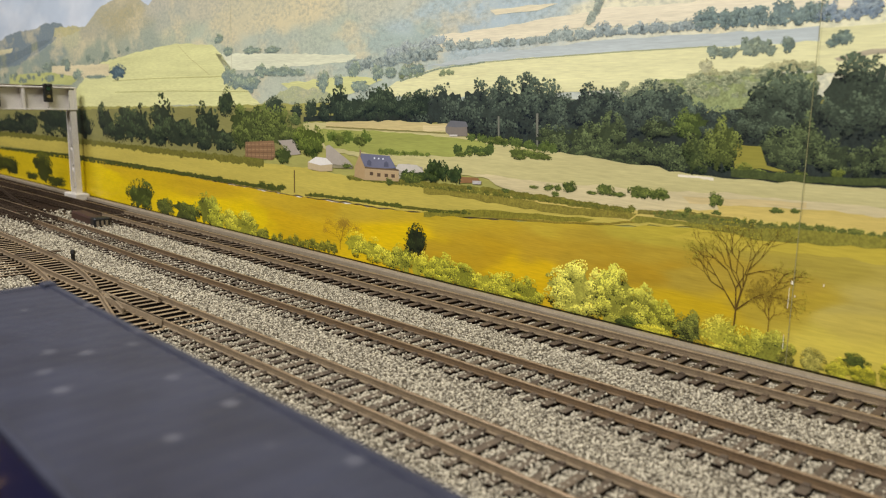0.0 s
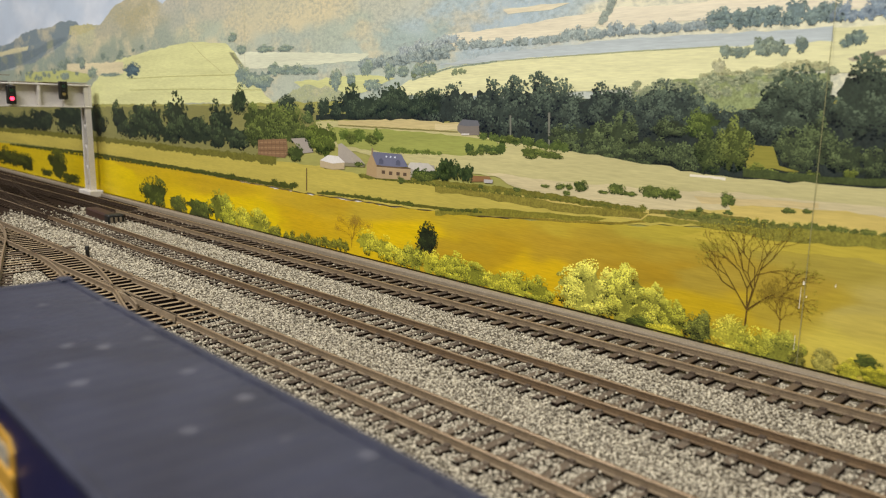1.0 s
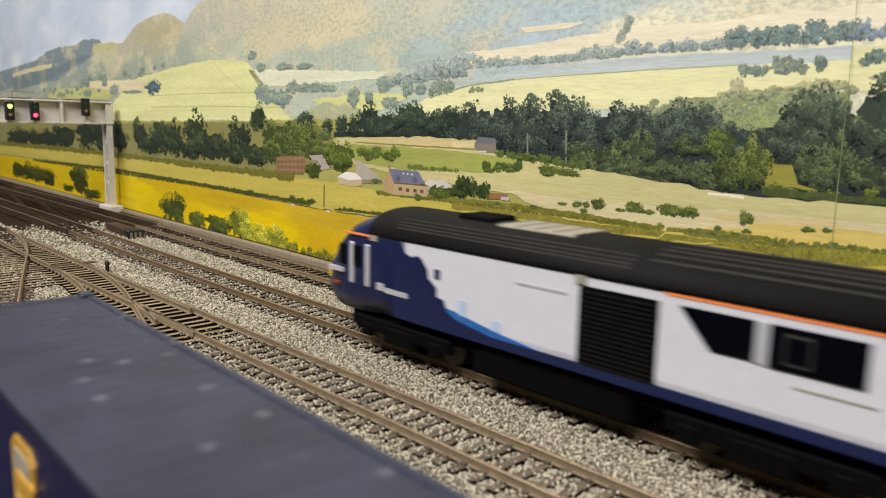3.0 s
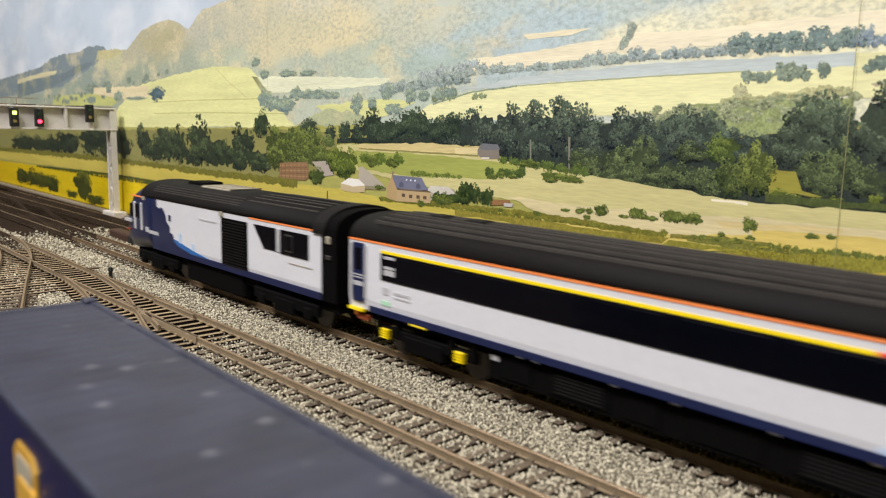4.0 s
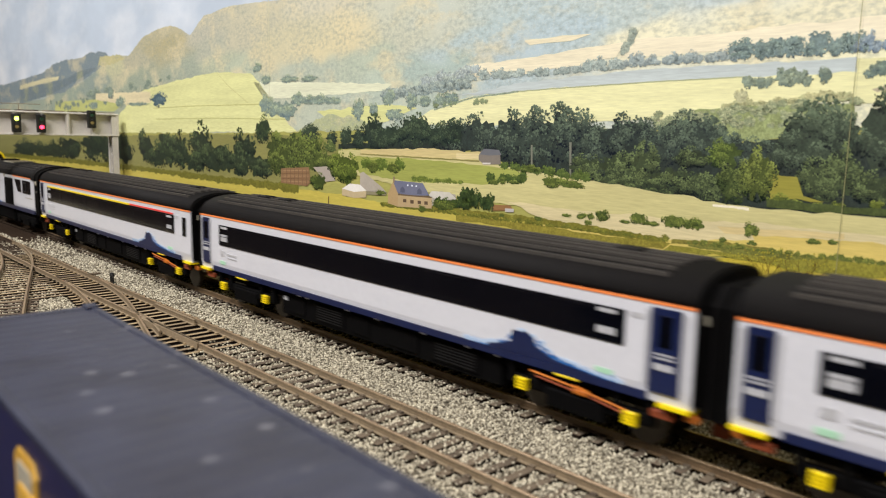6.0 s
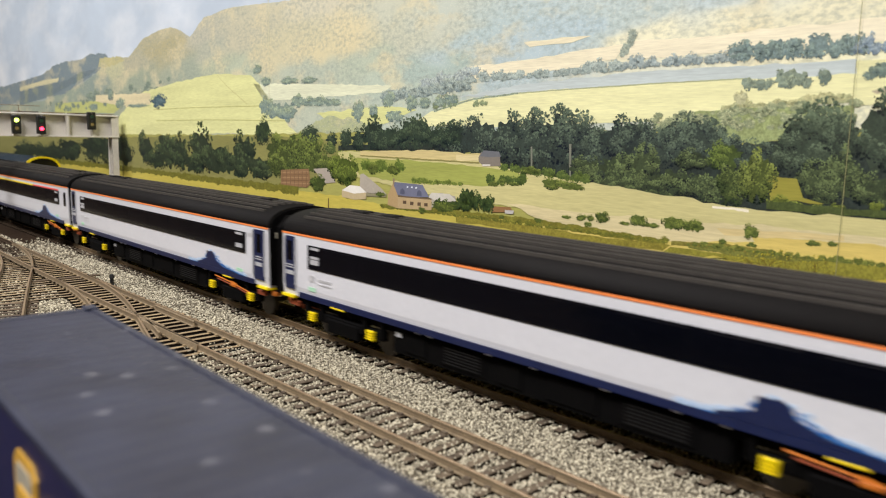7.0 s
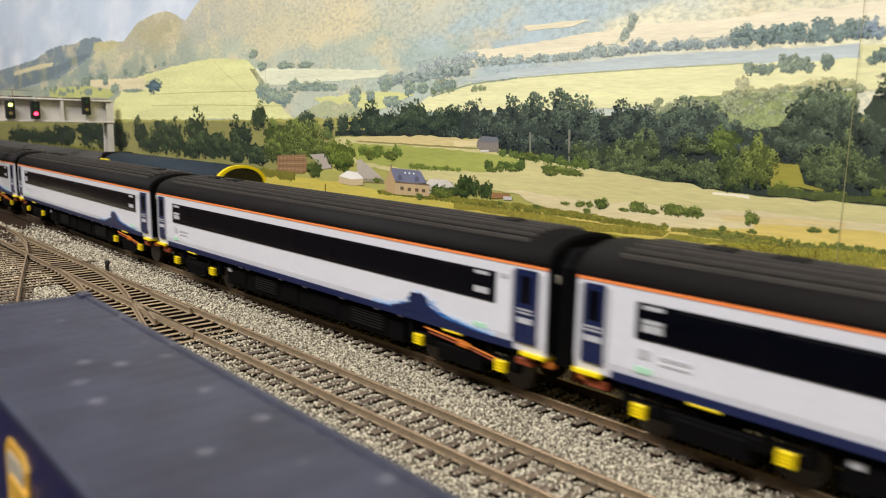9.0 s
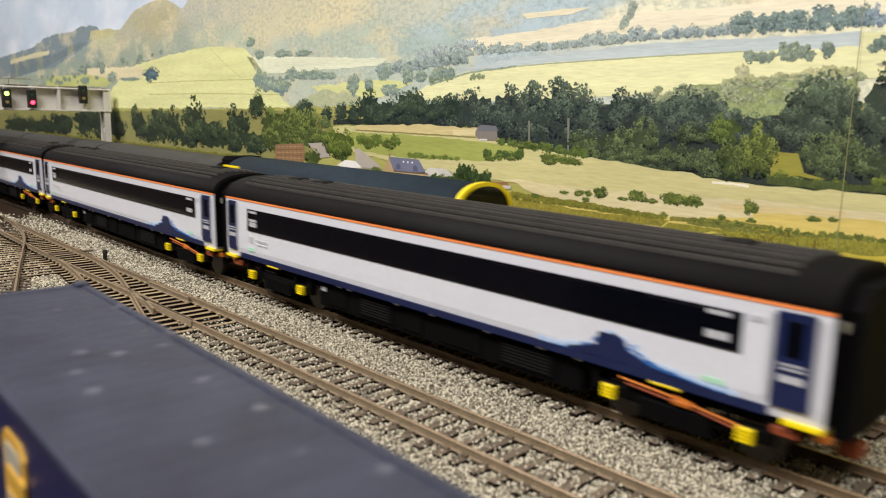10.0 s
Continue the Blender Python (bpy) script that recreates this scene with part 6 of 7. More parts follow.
def bogie(xa, xb, parent, bright):
    c = (xa + xb) / 2
    bm = B()
    for s in (-1, 1):
        box(bm, xa - 0.006, xb + 0.006, s * 0.0150 - 0.0012, s * 0.0150 + 0.0012, 0.0115, 0.0150, 0.0004)
        box(bm, c - 0.010, c + 0.010, s * 0.0152 - 0.0016, s * 0.0152 + 0.0016, 0.0085, 0.0140, 0.0005)
        for x in (xa, xb):
            cyl(bm, (x + 0.005, s * 0.0158, 0.0125), (x + 0.005, s * 0.0158, 0.0185), 0.0013, 8)
            cyl(bm, (x - 0.005, s * 0.0158, 0.0125), (x - 0.005, s * 0.0158, 0.0185), 0.0013, 8)
    box(bm, c - 0.004, c + 0.004, -0.014, 0.014, 0.0120, 0.0195)
    g = part("bogie", bm, M_BLACK, parent, "black bogie with yellow axlebox covers")
    for x in (xa, xb):
        wheelset(x, g)
        for s in (-1, 1):
            y = s * 0.0166
            bm = box(B(), x - 0.0017, x + 0.0017, min(y, y + s * 0.0012), max(y, y + s * 0.0012), 0.0112, 0.0148, 0.0003, 1)
            for k in range(4):
                z = 0.0114 + k * 0.0009
                box(bm, x - 0.0019, x + 0.0019, min(y, y + s * 0.0016), max(y, y + s * 0.0016), z, z + 0.00055, 0.0, 0)
            part("axlebox", bm, [M_YELLOW, M_OCHRE], g, "ribbed yellow axlebox cover")
    if bright:
        for s in (-1, 1):
            y = s * 0.0172
            part("damper", cyl(B(), (xa + 0.003, y, 0.0176), (c + 0.003, y, 0.0164), 0.00030, 8), M_ORANGE, g)
            part("damper", cyl(B(), (xa + 0.005, y, 0.0164), (c + 0.001, y, 0.0154), 0.00030, 8), M_RUST, g)
            bm = B()
            for k in range(4):
                cyl(bm, (c + 0.0005 + k * 0.0012, y, 0.0150), (c + 0.0009 + k * 0.0012, y, 0.0171 - k * 0.0002), 0.00055, 8)
            box(bm, c, c + 0.0048, y - 0.0005, y + 0.0004, 0.0156, 0.0163, 0.0002)
            part("spring_pack", bm, M_ORANGE, g)
            part("damper", cyl(B(), (c + 0.005, y, 0.0160), (xb - 0.001, y, 0.0146), 0.00026, 8), M_ORANGE, g)
            part("damper", cyl(B(), (c + 0.006, y, 0.0150), (xb - 0.002, y, 0.0136), 0.00030, 8), M_RUST, g)
    return g


CL = 0.2562


def coach(first):
    label = "white and navy first class coach with yellow line over windows" if first else "white and navy express coach with black windows and black roof"
    t = thing("passenger_coach", label, "coach", "coaches of the express train")
    h = CL / 2

    def X(v):
        return v - h

    bm = B()
    prism(bm, [(-SIDE + 0.0006, SILL), (-SIDE, SILL + 0.004), (-SIDE, SHOULDER), (SIDE, SHOULDER), (SIDE, SILL + 0.004), (SIDE - 0.0006, SILL)], X(0), X(CL))
    part("body", bm, M_WHITE, t)
    bm = B()
    prism(bm, arc(), X(0.0), X(CL))
    r = part("roof", bm, M_ROOF, t, "black ribbed roof")
    shade_round(r)
    for y in (0.0, 0.0038, -0.0038, 0.0074, -0.0074, 0.0108, -0.0108, 0.0138, -0.0138):
        z = roof_z(y)
        part("rib", box(B(), X(0.010), X(CL - 0.010), y - 0.00045, y + 0.00045, z - 0.0012, z + 0.0008), M_RIB, r)
    for x in (0.030, CL - 0.030, 0.048):
        part("roof_vent", box(B(), X(x) - 0.004, X(x) + 0.004, -0.003, 0.003, CROWN - 0.0006, CROWN + 0.0013, 0.0005), M_ROOF, r)
    for e, x in ((-1, 0.0), (1, CL)):
        bm = B()
        prism(bm, [(-SIDE + 0.001, SILL + 0.001)] + [(y * 0.97, z - 0.0008) for y, z in arc()][::-1] + [(SIDE - 0.001, SILL + 0.001)], X(x) + (0 if e > 0 else -0.0008), X(x) + (0.0008 if e > 0 else 0))
        end = part("end_wall", bm, M_BLACK, t)
        bm = B()
        prism(bm, [(-0.0145, 0.0175), (-0.0145, 0.0455), (-0.010, 0.0500), (0.010, 0.0500), (0.0145, 0.0455), (0.0145, 0.0175)], X(x) + e * 0.0006, X(x) + e * 0.0047)
        part("gangway", bm, M_BLACK, end)
        part("end_lamp", box(B(), X(x) + e * 0.0006 - 0.0005, X(x) + e * 0.0012 + 0.0005, -0.0150, -0.0125, 0.0405, 0.0430, 0.0003), M_CREAM, end)
        part("coupling", box(B(), min(X(x) - 0.002 * e, X(x) + e * 0.0033), max(X(x) - 0.002 * e, X(x) + e * 0.0033), -0.0025, 0.0025, 0.009, 0.0125, 0.0004), M_RUST, end)
        for s in (-1, 1):
            part("buffer", box(B(), X(x) - 0.0030 * (1 if e > 0 else 0.2), X(x) + 0.0030 * (1 if e < 0 else 0.2), s * 0.0135 - 0.0018, s * 0.0135 + 0.0018, 0.0155, 0.0176, 0.0004), M_ORANGE, end)
            part("end_step", box(B(), X(x) - e * 0.0075 - 0.0042, X(x) - e * 0.0075 + 0.0022, s * 0.0160 - 0.0009, s * 0.0160 + 0.0009, 0.0150, 0.0172, 0.0003), M_RUST, end)
        box_bm = box(B(), X(x) - 0.0085 if e > 0 else X(x), X(x) if e > 0 else X(x) + 0.0085, -SIDE - 0.0006, SIDE + 0.0006, SILL - 0.0009, SILL + 0.0001)
        part("door_step", box_bm, M_YELLOW, t)
    for s in (-1, 1):
        plate("cantrail_stripe", s, X(0), X(CL), 0.0444, 0.0451, M_STRIPE, t, 0.0002)
        plate("navy_skirt_stripe", s, X(0.012), X(CL - 0.012), SILL - 0.0001, 0.0216, M_NAVY, t, 0.00022)
        x1 = 0.2370
        y0, y1 = on_side(s, -0.0003, 0.0003)
        bm = box(B(), X(0.0184), X(x1), y0, y1, 0.0320, 0.0413)
        w = part("window_band", bm, M_GLASS, t, "glossy black strip of windows")
        for i in range(8):
            xx = 0.0290 + i * 0.0262
            y0, y1 = on_side(s, 0.0002, 0.0004)
            part("pane", box(B(), X(xx), X(xx + 0.0215), y0, y1, 0.0333, 0.0407, 0.0001), M_GLASS, w)
        for x, k in ((0.0203, 1), (x1 - 0.0085, 1)):
            for z, hgt in ((0.0397, 0.0010), (0.0362, 0.0010), (0.0340, 0.0019)):
                if z == 0.0362 and x > 0.1:
                    continue
                y0, y1 = on_side(s, 0.0002, 0.00045)
                part("window_label", box(B(), X(x), X(x + 0.0058), y0, y1, z, z + hgt), M_SILVER, w)
        if first:
            plate("first_class_line", s, X(0.0184), X(0.1766), 0.0415, 0.0424, M_YELLOW, t, 0.0003, "yellow line")
            plate("catering_line", s, X(0.1768), X(0.2360), 0.0416, 0.0424, M_RED, t, 0.0003, "red line")
        for d, (a, b) in enumerate(((0.0023, 0.0090), (0.2445, 0.2530))):
            if first and d == 1:
                plate("door_window", s, X(0.2470), X(0.2512), 0.0320, 0.0412, M_GLASS, t, 0.0003)
                continue
            door = plate("door", s, X(a), X(b), 0.0222, 0.0436, M_NAVY, t, 0.0003, "navy slam door")
            y0, y1 = on_side(s, 0.0002, 0.0005)
            m = (a + b) / 2
            part("door_window", box(B(), X(m - 0.0019), X(m + 0.0019), y0, y1, 0.0338, 0.0418, 0.0001), M_GLASS, door)
            for z, hgt, wd in ((0.0318, 0.0004, 0.0029), (0.0308, 0.0004, 0.0029), (0.0280, 0.0016, 0.0028)):
                part("door_label", box(B(), X(m - wd), X(m + wd), y0, y1, z, z + hgt), M_SILVER, door)
            for k in (a - 0.0013, b + 0.0004):
                part("handrail", box(B(), X(k), X(k + 0.0008), y0, y1, 0.0240, 0.0430), M_SILVER, door)
        g = 0.2030
        decal("castle_silhouette", s, [(X(g - 0.014), 0.0217), (X(g - 0.0135), 0.0226), (X(g - 0.009), 0.0235), (X(g - 0.0045), 0.0250), (X(g - 0.004), 0.0283), (X(g - 0.0028), 0.0287), (X(g - 0.001), 0.0284),
                                       (X(g + 0.001), 0.0290), (X(g + 0.0036), 0.0278), (X(g + 0.005), 0.0252), (X(g + 0.012), 0.0228), (X(g + 0.027), 0.0217)], M_NAVY, t, 0.00025, "navy castle on a rock, in print")
        mist = random.Random(21)
        bm, pale = B(), B()
        y0, y1 = on_side(s, -0.0002, 0.00016)
        for k in range(520):
            u = mist.uniform(-0.024, 0.034)
            top = 0.0218 + 0.0062 * math.exp(-(u / 0.0085) ** 2) + 0.0016 * math.exp(-((u - 0.012) / 0.012) ** 2)
            z = 0.0214 + (top - 0.0214) * mist.random() + abs(mist.gauss(0, 0.0006))
            q = mist.uniform(0.0002, 0.0006)
            box(bm if z < top else pale, X(g + u) - q * 1.4, X(g + u) + q * 1.4, y0, y1 - (0.00003 if (z >= top) == (s > 0) else 0), z - q * 0.6, z + q * 0.6)
        part("castle_mist", bm, M_BLUE, t, "mid blue speckled print")
        part("castle_mist", pale, M_PALEBLUE, t, "pale blue speckled print")
        for x, z, wd, hh, m in ((0.0195, 0.0270, 0.0035, 0.0026, M_SILVER), (0.0255, 0.0278, 0.0085, 0.0010, M_SILVER), (0.0255, 0.0264, 0.0085, 0.0006, M_SILVER), (0.0188, 0.0232, 0.0050, 0.0016, M_GREEN), (0.2285, 0.0232, 0.0055, 0.0014, M_GREEN), (0.2385, 0.0400, 0.0035, 0.0014, M_SILVER)):
            plate("side_label", s, X(x), X(x + wd), z, z + hh, m, t, 0.00018)
        for x in (0.0380, 0.2190):
            part("yellow_handle", box(B(), X(x - 0.0042), X(x + 0.0042), s * 0.0174 - 0.0009, s * 0.0174 + 0.0009, 0.0186, 0.0196, 0.0003), M_YELLOW, t)
    uf = part("underframe", box(B(), X(0.004), X(CL - 0.004), -0.0150, 0.0150, 0.0160, SILL), M_BLACK, t)
    part("equipment_box", box(B(), X(0.0680), X(0.1930), -0.0155, 0.0155, 0.0088, 0.0190, 0.0006), M_BLACK, uf)
    for s in (-1, 1):
        for x, wd in ((0.0740, 0.012), (0.0930, 0.020), (0.1180, 0.010), (0.1370, 0.018), (0.1620, 0.022)):
            y = s * 0.0157
            part("access_panel", box(B(), X(x), X(x + wd), y - 0.0003, y + 0.0003, 0.0104, 0.0175, 0.0002), M_BLACK, uf)
            if wd > 0.019:
                for k in range(6):
                    part("louvre", box(B(), X(x + 0.002), X(x + wd - 0.002), y + s * 0.0003 - 0.0002, y + s * 0.0003 + 0.0002, 0.0112 + k * 0.001, 0.0116 + k * 0.001), M_LOUVRE, uf)
        for x in (0.0800, 0.0860, 0.1130, 0.1310, 0.1560, 0.1770, 0.1900):
            part("label_plate", box(B(), X(x), X(x + 0.0022), s * 0.0156 - 0.0002, s * 0.0156 + 0.0002, 0.0180, 0.0184), M_SILVER, uf)
        part("data_plate", box(B(), X(0.0700), X(0.0728), s * 0.0156 - 0.0003, s * 0.0156 + 0.0003, 0.0150, 0.0166), M_SILVER, uf)
    bogie(X(0.0205), X(0.0577), t, False)
    bogie(X(0.2028), X(0.2396), t, True)
    return t


def power_car():
    t = thing("power_car", "navy and white streamlined diesel power car with yellow nose", "locomotive")
    h = 0.115

    def X(v):
        return v + h

    bm = B()
    prism(bm, [(-SIDE + 0.0008, 0.0180), (-SIDE, SILL + 0.003), (-SIDE, SHOULDER), (SIDE, SHOULDER), (SIDE, SILL + 0.003), (SIDE - 0.0008, 0.0180)], X(-0.172), X(-0.0180))
    part("body", bm, M_WHITE, t)
    bm = B()
    prism(bm, [(-SIDE + 0.0005, 0.0180), (-SIDE + 0.0003, SHOULDER)] + arc(SIDE - 0.0003)[::-1][1:-1] + [(SIDE - 0.0003, SHOULDER), (SIDE - 0.0005, 0.0180)], X(-0.0180), X(-0.0085))
    part("rear_end", bm, M_BLACK, t)
    bm = B()
    prism(bm, [(-0.0085, 0.0175), (-0.0085, 0.046), (-0.006, 0.0485), (0.006, 0.0485), (0.0085, 0.046), (0.0085, 0.0175)], X(-0.0085), X(-0.0042))
    part("gangway", bm, M_BLACK, t)
    part("rear_lamp", box(B(), X(-0.0150), X(-0.0120), -0.0183, -0.0170, 0.0405, 0.0435, 0.0003), M_CREAM, t)
    part("rear_lamp", box(B(), X(-0.0150), X(-0.0120), -0.0183, -0.0170, 0.0345, 0.0362, 0.0003), M_GREYROOF, t)
    bm = B()
    prism(bm, arc(SIDE + 0.0002, SHOULDER, CROWN + 0.0004), X(-0.1900), X(-0.0180))
    r = part("roof", bm, M_ROOF, t, "black roof with ribs, fan and a pale panel")
    shade_round(r)
    bm = B()
    prism(bm, arc(SIDE + 0.0008, SHOULDER - 0.001, CROWN + 0.0009), X(-0.0230), X(-0.0150))
    part("roof_rim", bm, M_ROOF, r)
    for y in (0.0038, -0.0038, 0.0074, -0.0074, 0.0108, -0.0108, -0.0138, 0.0138):
        z = roof_z(y)
        part("rib", box(B(), X(-0.080), X(-0.026), y - 0.0004, y + 0.0004, z - 0.0012, z + 0.0006), M_RIB, r)
    for y in (-0.0168, -0.0160, -0.0148, -0.0132, 0.0168, 0.0160, 0.0148, 0.0132):
        z = roof_z(y) + 0.0003
        part("rib", box(B(), X(-0.176), X(-0.084), y - 0.0002, y + 0.0002, z - 0.0010, z + 0.0003), M_RIB, r)
    part("roof_panel", box(B(), X(-0.138), X(-0.108), -0.0085, 0.0085, 0.0506, CROWN + 0.0005, 0.0004), M_CREAM, r, "pale cream roof panel")
    for k in range(5):
        part("panel_line", box(B(), X(-0.137 + k * 0.0072), X(-0.1366 + k * 0.0072), -0.0085, 0.0085, CROWN + 0.0003, CROWN + 0.0007), M_CONC, r)
    part("exhaust", box(B(), X(-0.158), X(-0.142), -0.006, 0.006, CROWN - 0.0008, CROWN + 0.0016, 0.0007), M_BLACK, r)
    # nose, lofted from the tip back to the full section
    stations = ((-0.2238, 0.0100, 0.0232, 0.0256), (-0.2212, 0.0125, 0.0208, 0.0292), (-0.2165, 0.0150, 0.0182, 0.0350), (-0.2105, 0.0168, 0.0166, 0.0425), (-0.2030, 0.0178, 0.0162, 0.0490), (-0.1930, 0.0180, 0.0166, 0.0526), (-0.1830, 0.0180, 0.0176, 0.0537), (-0.1700, 0.0180, 0.0180, 0.0537))
    bm = B()
    rings = []
    for x, w, zb, zt in stations:
        low = zt - 0.0085 * min(1.0, (zt - zb) / 0.034)
        sec = [(w * 0.92, zb), (w, zb + 0.25 * (low - zb)), (w, zb + 0.6 * (low - zb))] + arc(w, low, zt, 10) + [(-w, zb + 0.6 * (low - zb)), (-w, zb + 0.25 * (low - zb)), (-w * 0.92, zb)]
        rings.append([bm.verts.new((X(x), y, z)) for y, z in sec])
    k = len(rings[0])
    for a, b in zip(rings, rings[1:]):
        for i in range(k):
            j = (i + 1) % k
            bm.faces.new((a[i], a[j], b[j], b[i]))
    bm.faces.new(rings[0])
    bm.faces.new(rings[-1][::-1])
    bmesh.ops.recalc_face_normals(bm, faces=bm.faces)
    bm.normal_update()
    for f in bm.faces:
        f.smooth = True
        c = f.calc_center_median()
        if f.normal.x < -0.40 and c.z > 0.0250 and c.x < X(-0.196):
            f.material_index = 1
    nose = part("nose", bm, [M_NAVY, M_YELLOW], t, "sloping nose, navy with a yellow front")
    bm = B()
    a = (X(-0.2158), 0.0362)
    b = (X(-0.2060), 0.0468)
    vs = [bm.verts.new(p) for p in ((a[0], -0.0105, a[1]), (a[0], 0.0105, a[1]), (b[0], 0.0090, b[1]), (b[0], -0.0090, b[1]), (a[0] + 0.002, -0.0105, a[1] - 0.002), (a[0] + 0.002, 0.0105, a[1] - 0.002), (b[0] + 0.002, 0.0090, b[1] - 0.002), (b[0] + 0.002, -0.0090, b[1] - 0.002))]
    for q in ((0, 1, 2, 3), (7, 6, 5, 4), (0, 4, 5, 1), (1, 5, 6, 2), (2, 6, 7, 3), (3, 7, 4, 0)):
        bm.faces.new([vs[i] for i in q])
    bmesh.ops.recalc_face_normals(bm, faces=bm.faces)
    part("windscreen", bm, M_GLASS, nose)
    for s in (-1, 1):
        y0, y1 = on_side(s, -0.0012, 0.0004)
        part("cab_window", box(B(), X(-0.2072), X(-0.2018), min(s * 0.0150, s * 0.0178), max(s * 0.0150, s * 0.0178), 0.0325, 0.0400), M_GLASS, nose)
        part("cab_door_window", box(B(), X(-0.1985), X(-0.1942), y0, y1, 0.0325, 0.0405, 0.0002), M_GLASS, nose)
        for x in (-0.2010, -0.1920):
            part("handrail", box(B(), X(x), X(x + 0.0026), y0, y1 + 0.0002 * s, 0.0262, 0.0415, 0.0004), M_SILVER, nose)
        part("white_flash", box(B(), X(-0.2140), X(-0.2045), y0, y1 - (0.0005 if s > 0 else -0.0002), 0.0295, 0.0310), M_SILVER, nose)
        part("red_badge", box(B(), X(-0.2115), X(-0.2075), y0, y1 - (0.0005 if s > 0 else -0.0002), 0.0247, 0.0254), M_RUST, nose)
        plate("cantrail_stripe", s, X(-0.0730), X(-0.0180), 0.0444, 0.0451, M_STRIPE, t, 0.0002)
        plate("cab_stripe", s, X(-0.2035), X(-0.1885), 0.0443, 0.0450, M_STRIPE, t, 0.0004)
        plate("side_lamp", s, X(-0.1890), X(-0.1850), 0.0432, 0.0452, M_CREAM, t, 0.0004)
        plate("navy_skirt_stripe", s, X(-0.176), X(-0.0180), 0.0182, 0.0210, M_NAVY, t, 0.0003)
        decal("navy_livery_edge", s, [(X(-0.1760), 0.0208), (X(-0.1760), 0.0444), (X(-0.1720), 0.0444), (X(-0.1700), 0.0412), (X(-0.1665), 0.0402), (X(-0.1645), 0.0412), (X(-0.1620), 0.0405), (X(-0.1590), 0.0372), (X(-0.1585), 0.0345),
                                      (X(-0.1545), 0.0318), (X(-0.1545), 0.0290), (X(-0.1510), 0.0285), (X(-0.1495), 0.0250), (X(-0.1450), 0.0232), (X(-0.1290), 0.0208)], M_NAVY, t, 0.00025, "ragged navy edge of the livery")
        decal("blue_shade", s, [(X(-0.1510), 0.0210), (X(-0.1500), 0.0262), (X(-0.1450), 0.0257), (X(-0.1370), 0.0243), (X(-0.1260), 0.0226), (X(-0.1120), 0.0210)], M_BLUE, t, 0.00015)
        for x, z, wd, hh, m in ((-0.1555, 0.0350, 0.0024, 0.0030, M_NAVY), (-0.1440, 0.0250, 0.0030, 0.0050, M_PALEBLUE), (-0.1300, 0.0230, 0.0035, 0.0034, M_PALEBLUE), (-0.1210, 0.0390, 0.0180, 0.0008, M_SILVER),
                                (-0.1850, 0.0262, 0.0040, 0.0026, M_SILVER), (-0.1805, 0.0258, 0.0120, 0.0018, M_SILVER), (-0.0410, 0.0292, 0.0170, 0.0004, M_CREAM)):
            plate("side_label", s, X(x), X(x + wd), z, z + hh, m, t, 0.00032 if x < -0.15 else 0.0002)
        gr = plate("air_grille", s, X(-0.0985), X(-0.0745), 0.0205, 0.0425, M_BLACK, t, 0.0002, "black slatted cooling grille")
        for k in range(16):
            y0, y1 = on_side(s, 0.0002, 0.0007)
            part("slat", box(B(), X(-0.0975), X(-0.0755), y0, y1, 0.0212 + k * 0.0013, 0.0218 + k * 0.0013), M_ROOF, gr)
        plate("grille_lamp", s, X(-0.0998), X(-0.0965), 0.0430, 0.0452, M_CREAM, t, 0.0006)
        decal("dark_window", s, [(X(-0.0690), 0.0425), (X(-0.0500), 0.0425), (X(-0.0500), 0.0330), (X(-0.0605), 0.0330)], M_GLASS, t, 0.0003)
        gw = plate("dark_window", s, X(-0.0470), X(-0.0265), 0.0325, 0.0425, M_GLASS, t, 0.0003)
        y0, y1 = on_side(s, 0.0002, 0.0005)
        part("window_frame", box(B(), X(-0.0435), X(-0.0375), y0, y1, 0.0340, 0.0410), M_GREYROOF, gw)
        part("window_pane", box(B(), X(-0.0430), X(-0.0380), y0 - (0.0002 if s < 0 else 0), y1 + (0.0002 if s > 0 else 0), 0.0347, 0.0404), M_GLASS, gw)
        plate("door_post", s, X(-0.0500), X(-0.0478), 0.0330, 0.0425, M_SILVER, t, 0.0005)
    uf = part("underframe", box(B(), X(-0.2000), X(-0.0100), -0.0150, 0.0150, 0.0135, 0.0182), M_BLACK, t)
    part("fuel_tank", box(B(), X(-0.1400), X(-0.0820), -0.0162, 0.0162, 0.0070, 0.0180, 0.0012), M_BLACK, uf)
    part("valance", box(B(), X(-0.2050), X(-0.1900), -0.0150, 0.0150, 0.0090, 0.0172, 0.002), M_BLACK, uf)
    for xa in (-0.1920, -0.0650):
        xb = xa + 0.036
        c = (xa + xb) / 2
        bm = B()
        for s in (-1, 1):
            box(bm, X(xa - 0.007), X(xb + 0.007), s * 0.0155 - 0.0014, s * 0.0155 + 0.0014, 0.0100, 0.0150, 0.0006)
            box(bm, X(c - 0.008), X(c + 0.008), s * 0.0160 - 0.0014, s * 0.0160 + 0.0014, 0.0075, 0.0135, 0.0006)
            for x in (xa, xb):
                box(bm, X(x - 0.003), X(x + 0.003), s * 0.0163 - 0.0012, s * 0.0163 + 0.0012, 0.0080, 0.0130, 0.0006)
        box(bm, X(c - 0.004), X(c + 0.004), -0.0160, 0.0160, 0.0105, 0.0160)
        g = part("bogie", bm, M_BLACK, t)
        for x in (xa, xb):
            wheelset(X(x), g, 0.0065)
    return t


POWER = power_car()
COACHES = [coach(True), coach(False)]
for _ in range(3):
    COACHES.append(copy_thing(COACHES[1], Matrix()))


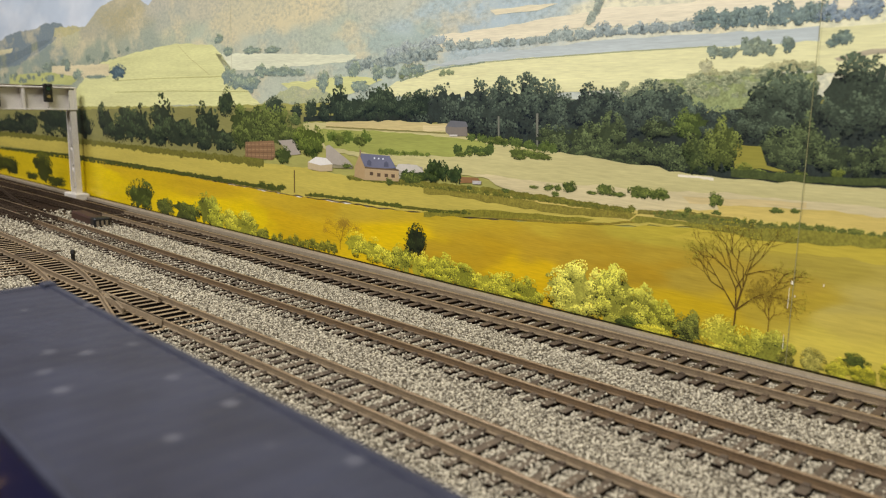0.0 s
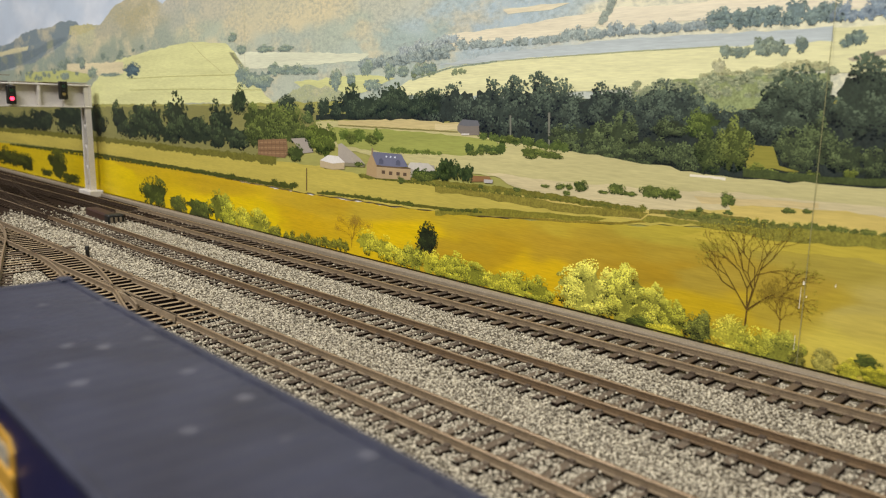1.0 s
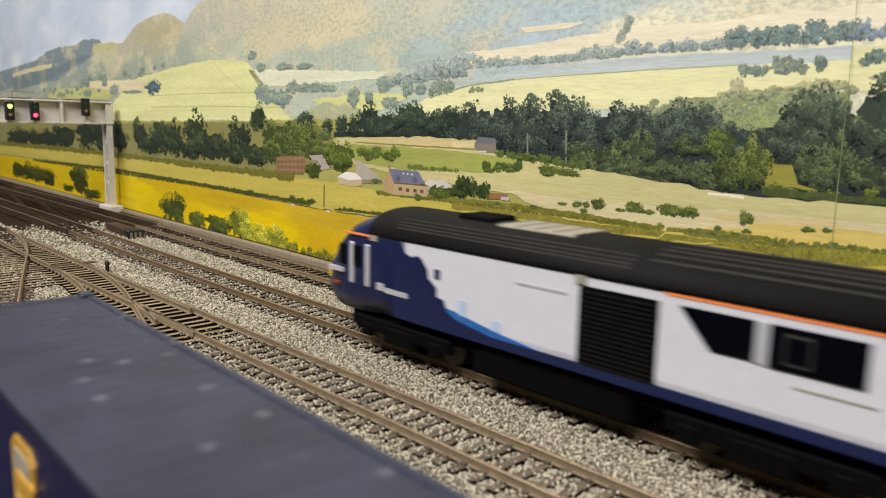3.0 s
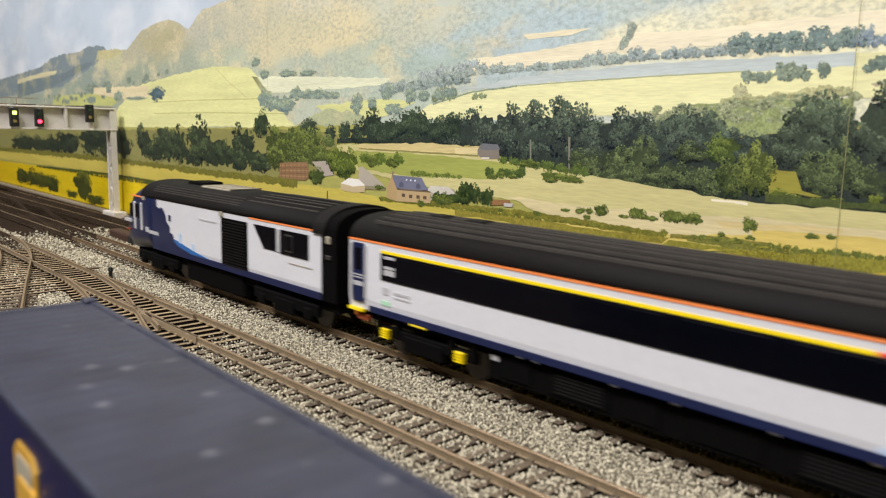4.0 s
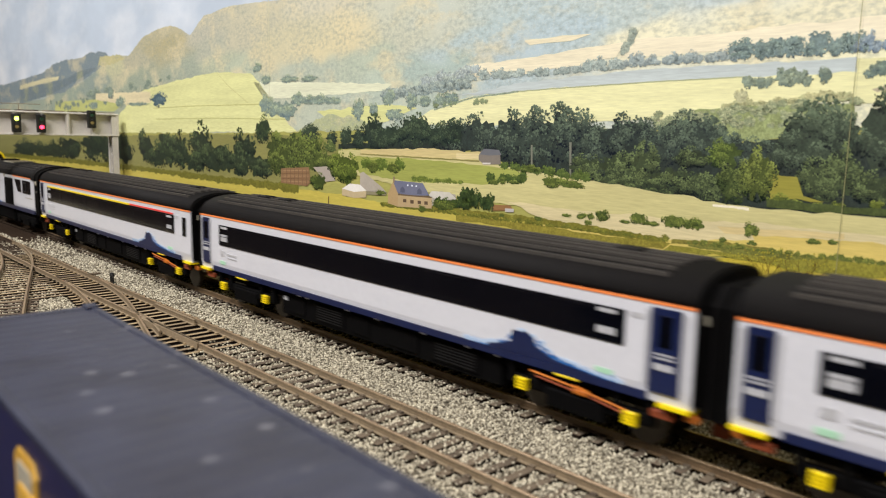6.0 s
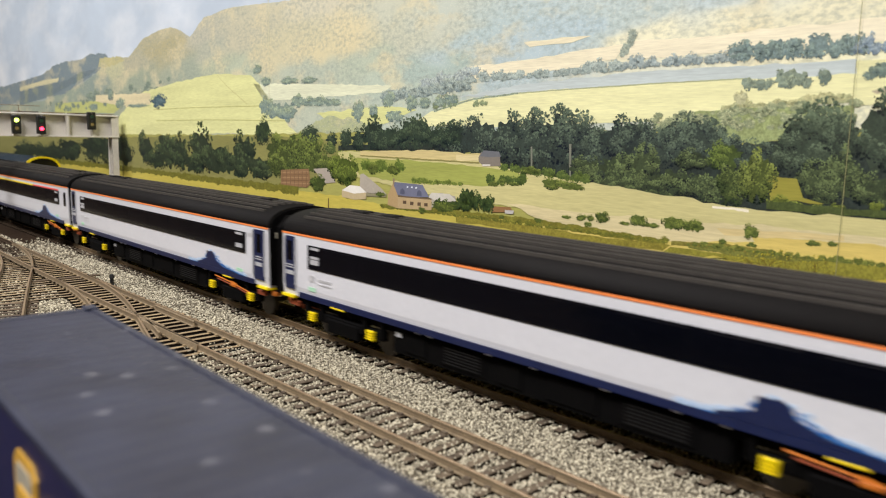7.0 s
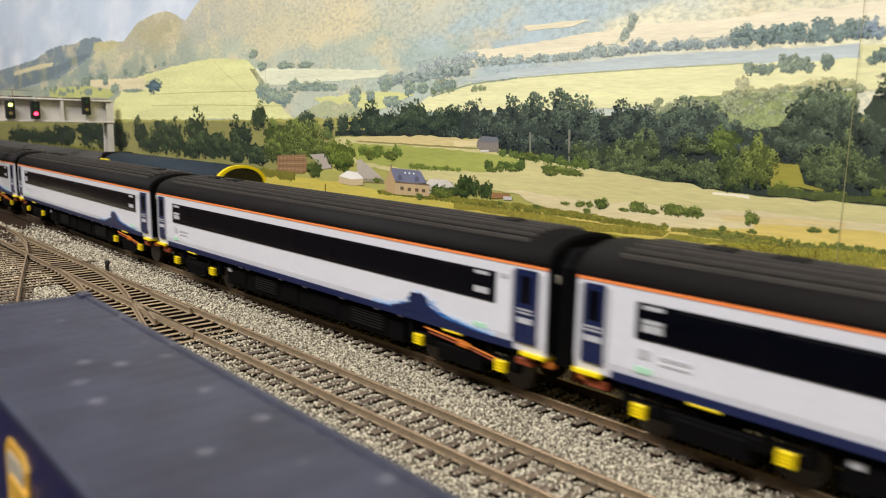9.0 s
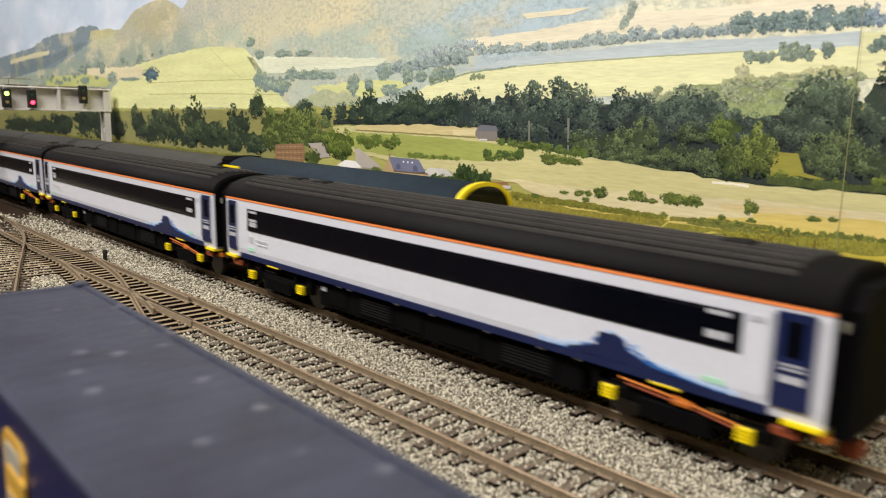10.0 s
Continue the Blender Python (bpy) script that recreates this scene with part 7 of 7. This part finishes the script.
# ---- second train, on the line by the backscene ----
def blue_loco():
    t = thing("diesel_locomotive", "dark blue-grey diesel locomotive with yellow cab front and rounded roof", "locomotive")
    W, low, top = 0.0160, 0.0450, 0.0552
    bm = B()
    prism(bm, [(-W, 0.0150), (-W, low), (W, low), (W, 0.0150)], -0.097, 0.095)
    part("body", bm, M_TRAINBLUE, t)
    bm = B()
    prism(bm, arc(W, low, top, 18, 0.95), -0.097, 0.0935)
    r = part("roof", bm, M_TRAINBLUE, t)
    shade_round(r)
    bm = B()
    prism(bm, arc(W + 0.0005, low, top + 0.0006, 18, 0.95), 0.0942, 0.0965)
    part("front_rim", bm, M_YELLOW, r, "yellow rim round the cab front")
    bm = B()
    prism(bm, [(-W + 0.001, 0.0330)] + [(y * 0.9, z * 0.98) for y, z in arc(W, low, top, 14, 0.95)][::-1] + [(W - 0.001, 0.0330)], 0.0960, 0.0970)
    part("windscreen", bm, M_GLASS, t)
    part("front", box(B(), 0.0950, 0.0968, -W, W, 0.0150, 0.0332, 0.0005), M_YELLOW, t)
    for s in (-1, 1):
        part("yellow_cab_side", box(B(), 0.070, 0.0945, s * W - 0.0006, s * W + 0.0004, 0.0380, 0.0478), M_YELLOW, t)
        part("cantrail_line", box(B(), -0.090, 0.070, s * W - 0.0003, s * W + 0.0003, 0.0450, 0.0458), M_YELLOW, t)
        part("yellow_rear_side", box(B(), -0.0968, -0.080, s * W - 0.0010, s * W + 0.0004, 0.0380, 0.0508), M_YELLOW, t)
    part("roof_fan", box(B(), -0.112, -0.0975, -0.011, 0.011, 0.0430, 0.0550, 0.002), M_BLACK, t)
    part("underframe", box(B(), -0.095, 0.095, -0.0145, 0.0145, 0.0110, 0.0152), M_BLACK, t)
    for c in (-0.062, 0.062):
        g = part("bogie", box(B(), c - 0.028, c + 0.028, -0.0150, 0.0150, 0.0085, 0.0125, 0.0008), M_BLACK, t)
        for k in (-0.018, 0.018):
            wheelset(c + k, g)
    return t


def grey_van():
    t = thing("bogie_van", "dark grey van with a rounded dusty roof", "wagon", "vans of the second train")
    W, low, top = 0.0160, 0.0445, 0.0535
    bm = B()
    prism(bm, [(-W, 0.0150), (-W, low), (W, low), (W, 0.0150)], -0.100, 0.100)
    part("body", bm, M_GREYROOF, t)
    bm = B()
    prism(bm, arc(W + 0.0003, low, top, 16, 0.92), -0.1005, 0.1005)
    part("roof", bm, M_GREYROOF, t)
    for s in (-1, 1):
        for i in range(4):
            part("door", box(B(), -0.085 + i * 0.045, -0.055 + i * 0.045, s * W - 0.0004, s * W + 0.0004, 0.0170, 0.0425), M_ROOF, t)
    part("underframe", box(B(), -0.098, 0.098, -0.0145, 0.0145, 0.0110, 0.0152), M_BLACK, t)
    for c in (-0.068, 0.068):
        g = part("bogie", box(B(), c - 0.024, c + 0.024, -0.0150, 0.0150, 0.0085, 0.0125, 0.0008), M_BLACK, t)
        for k in (-0.0155, 0.0155):
            wheelset(c + k, g)
    return t


BLUE = blue_loco()
VANS = [grey_van()]
for _ in range(2):
    VANS.append(copy_thing(VANS[0], Matrix()))


# ---- how the trains move ----
def on_line(mid, x, reach=0.08):
    a, b = mid(x - reach), mid(x + reach)
    return pose(x, (a + b) / 2, 0, 0, 0, math.degrees(math.atan2(b - a, 2 * reach)))


def motions():
    # where the leading end of the first coach stands, time by time
    lead = [(0.0, 0.590), (0.5, 0.488), (1.0, 0.386), (1.5, 0.284), (2.0, 0.1820), (2.5, 0.0803), (3.0, -0.0215), (3.5, -0.1232), (4.0, -0.2245), (4.5, -0.3225), (5.0, -0.4188), (5.5, -0.5140),
            (6.0, -0.6105), (6.5, -0.7070), (7.0, -0.8037), (7.5, -0.9005), (8.0, -0.9970), (8.5, -1.0915), (9.0, -1.1880), (9.5, -1.2835), (10.0, -1.3790)]
    walk(POWER, [(t, on_line(mid_b, x - 0.115)) for t, x in lead])
    for i, c in enumerate(COACHES):
        walk(c, [(t, on_line(mid_b, x + 0.2665 * i + CL / 2)) for t, x in lead])
    back = [(0.5 * k, -0.2190 + 0.2055 * (0.5 * k - 10.0)) for k in range(21)]
    walk(BLUE, [(t, on_line(mid_a, x - 0.0965)) for t, x in back])
    for i, c in enumerate(VANS):
        walk(c, [(t, on_line(mid_a, x - 0.0965 - 0.2115 - 0.2045 * i)) for t, x in back])


motions()
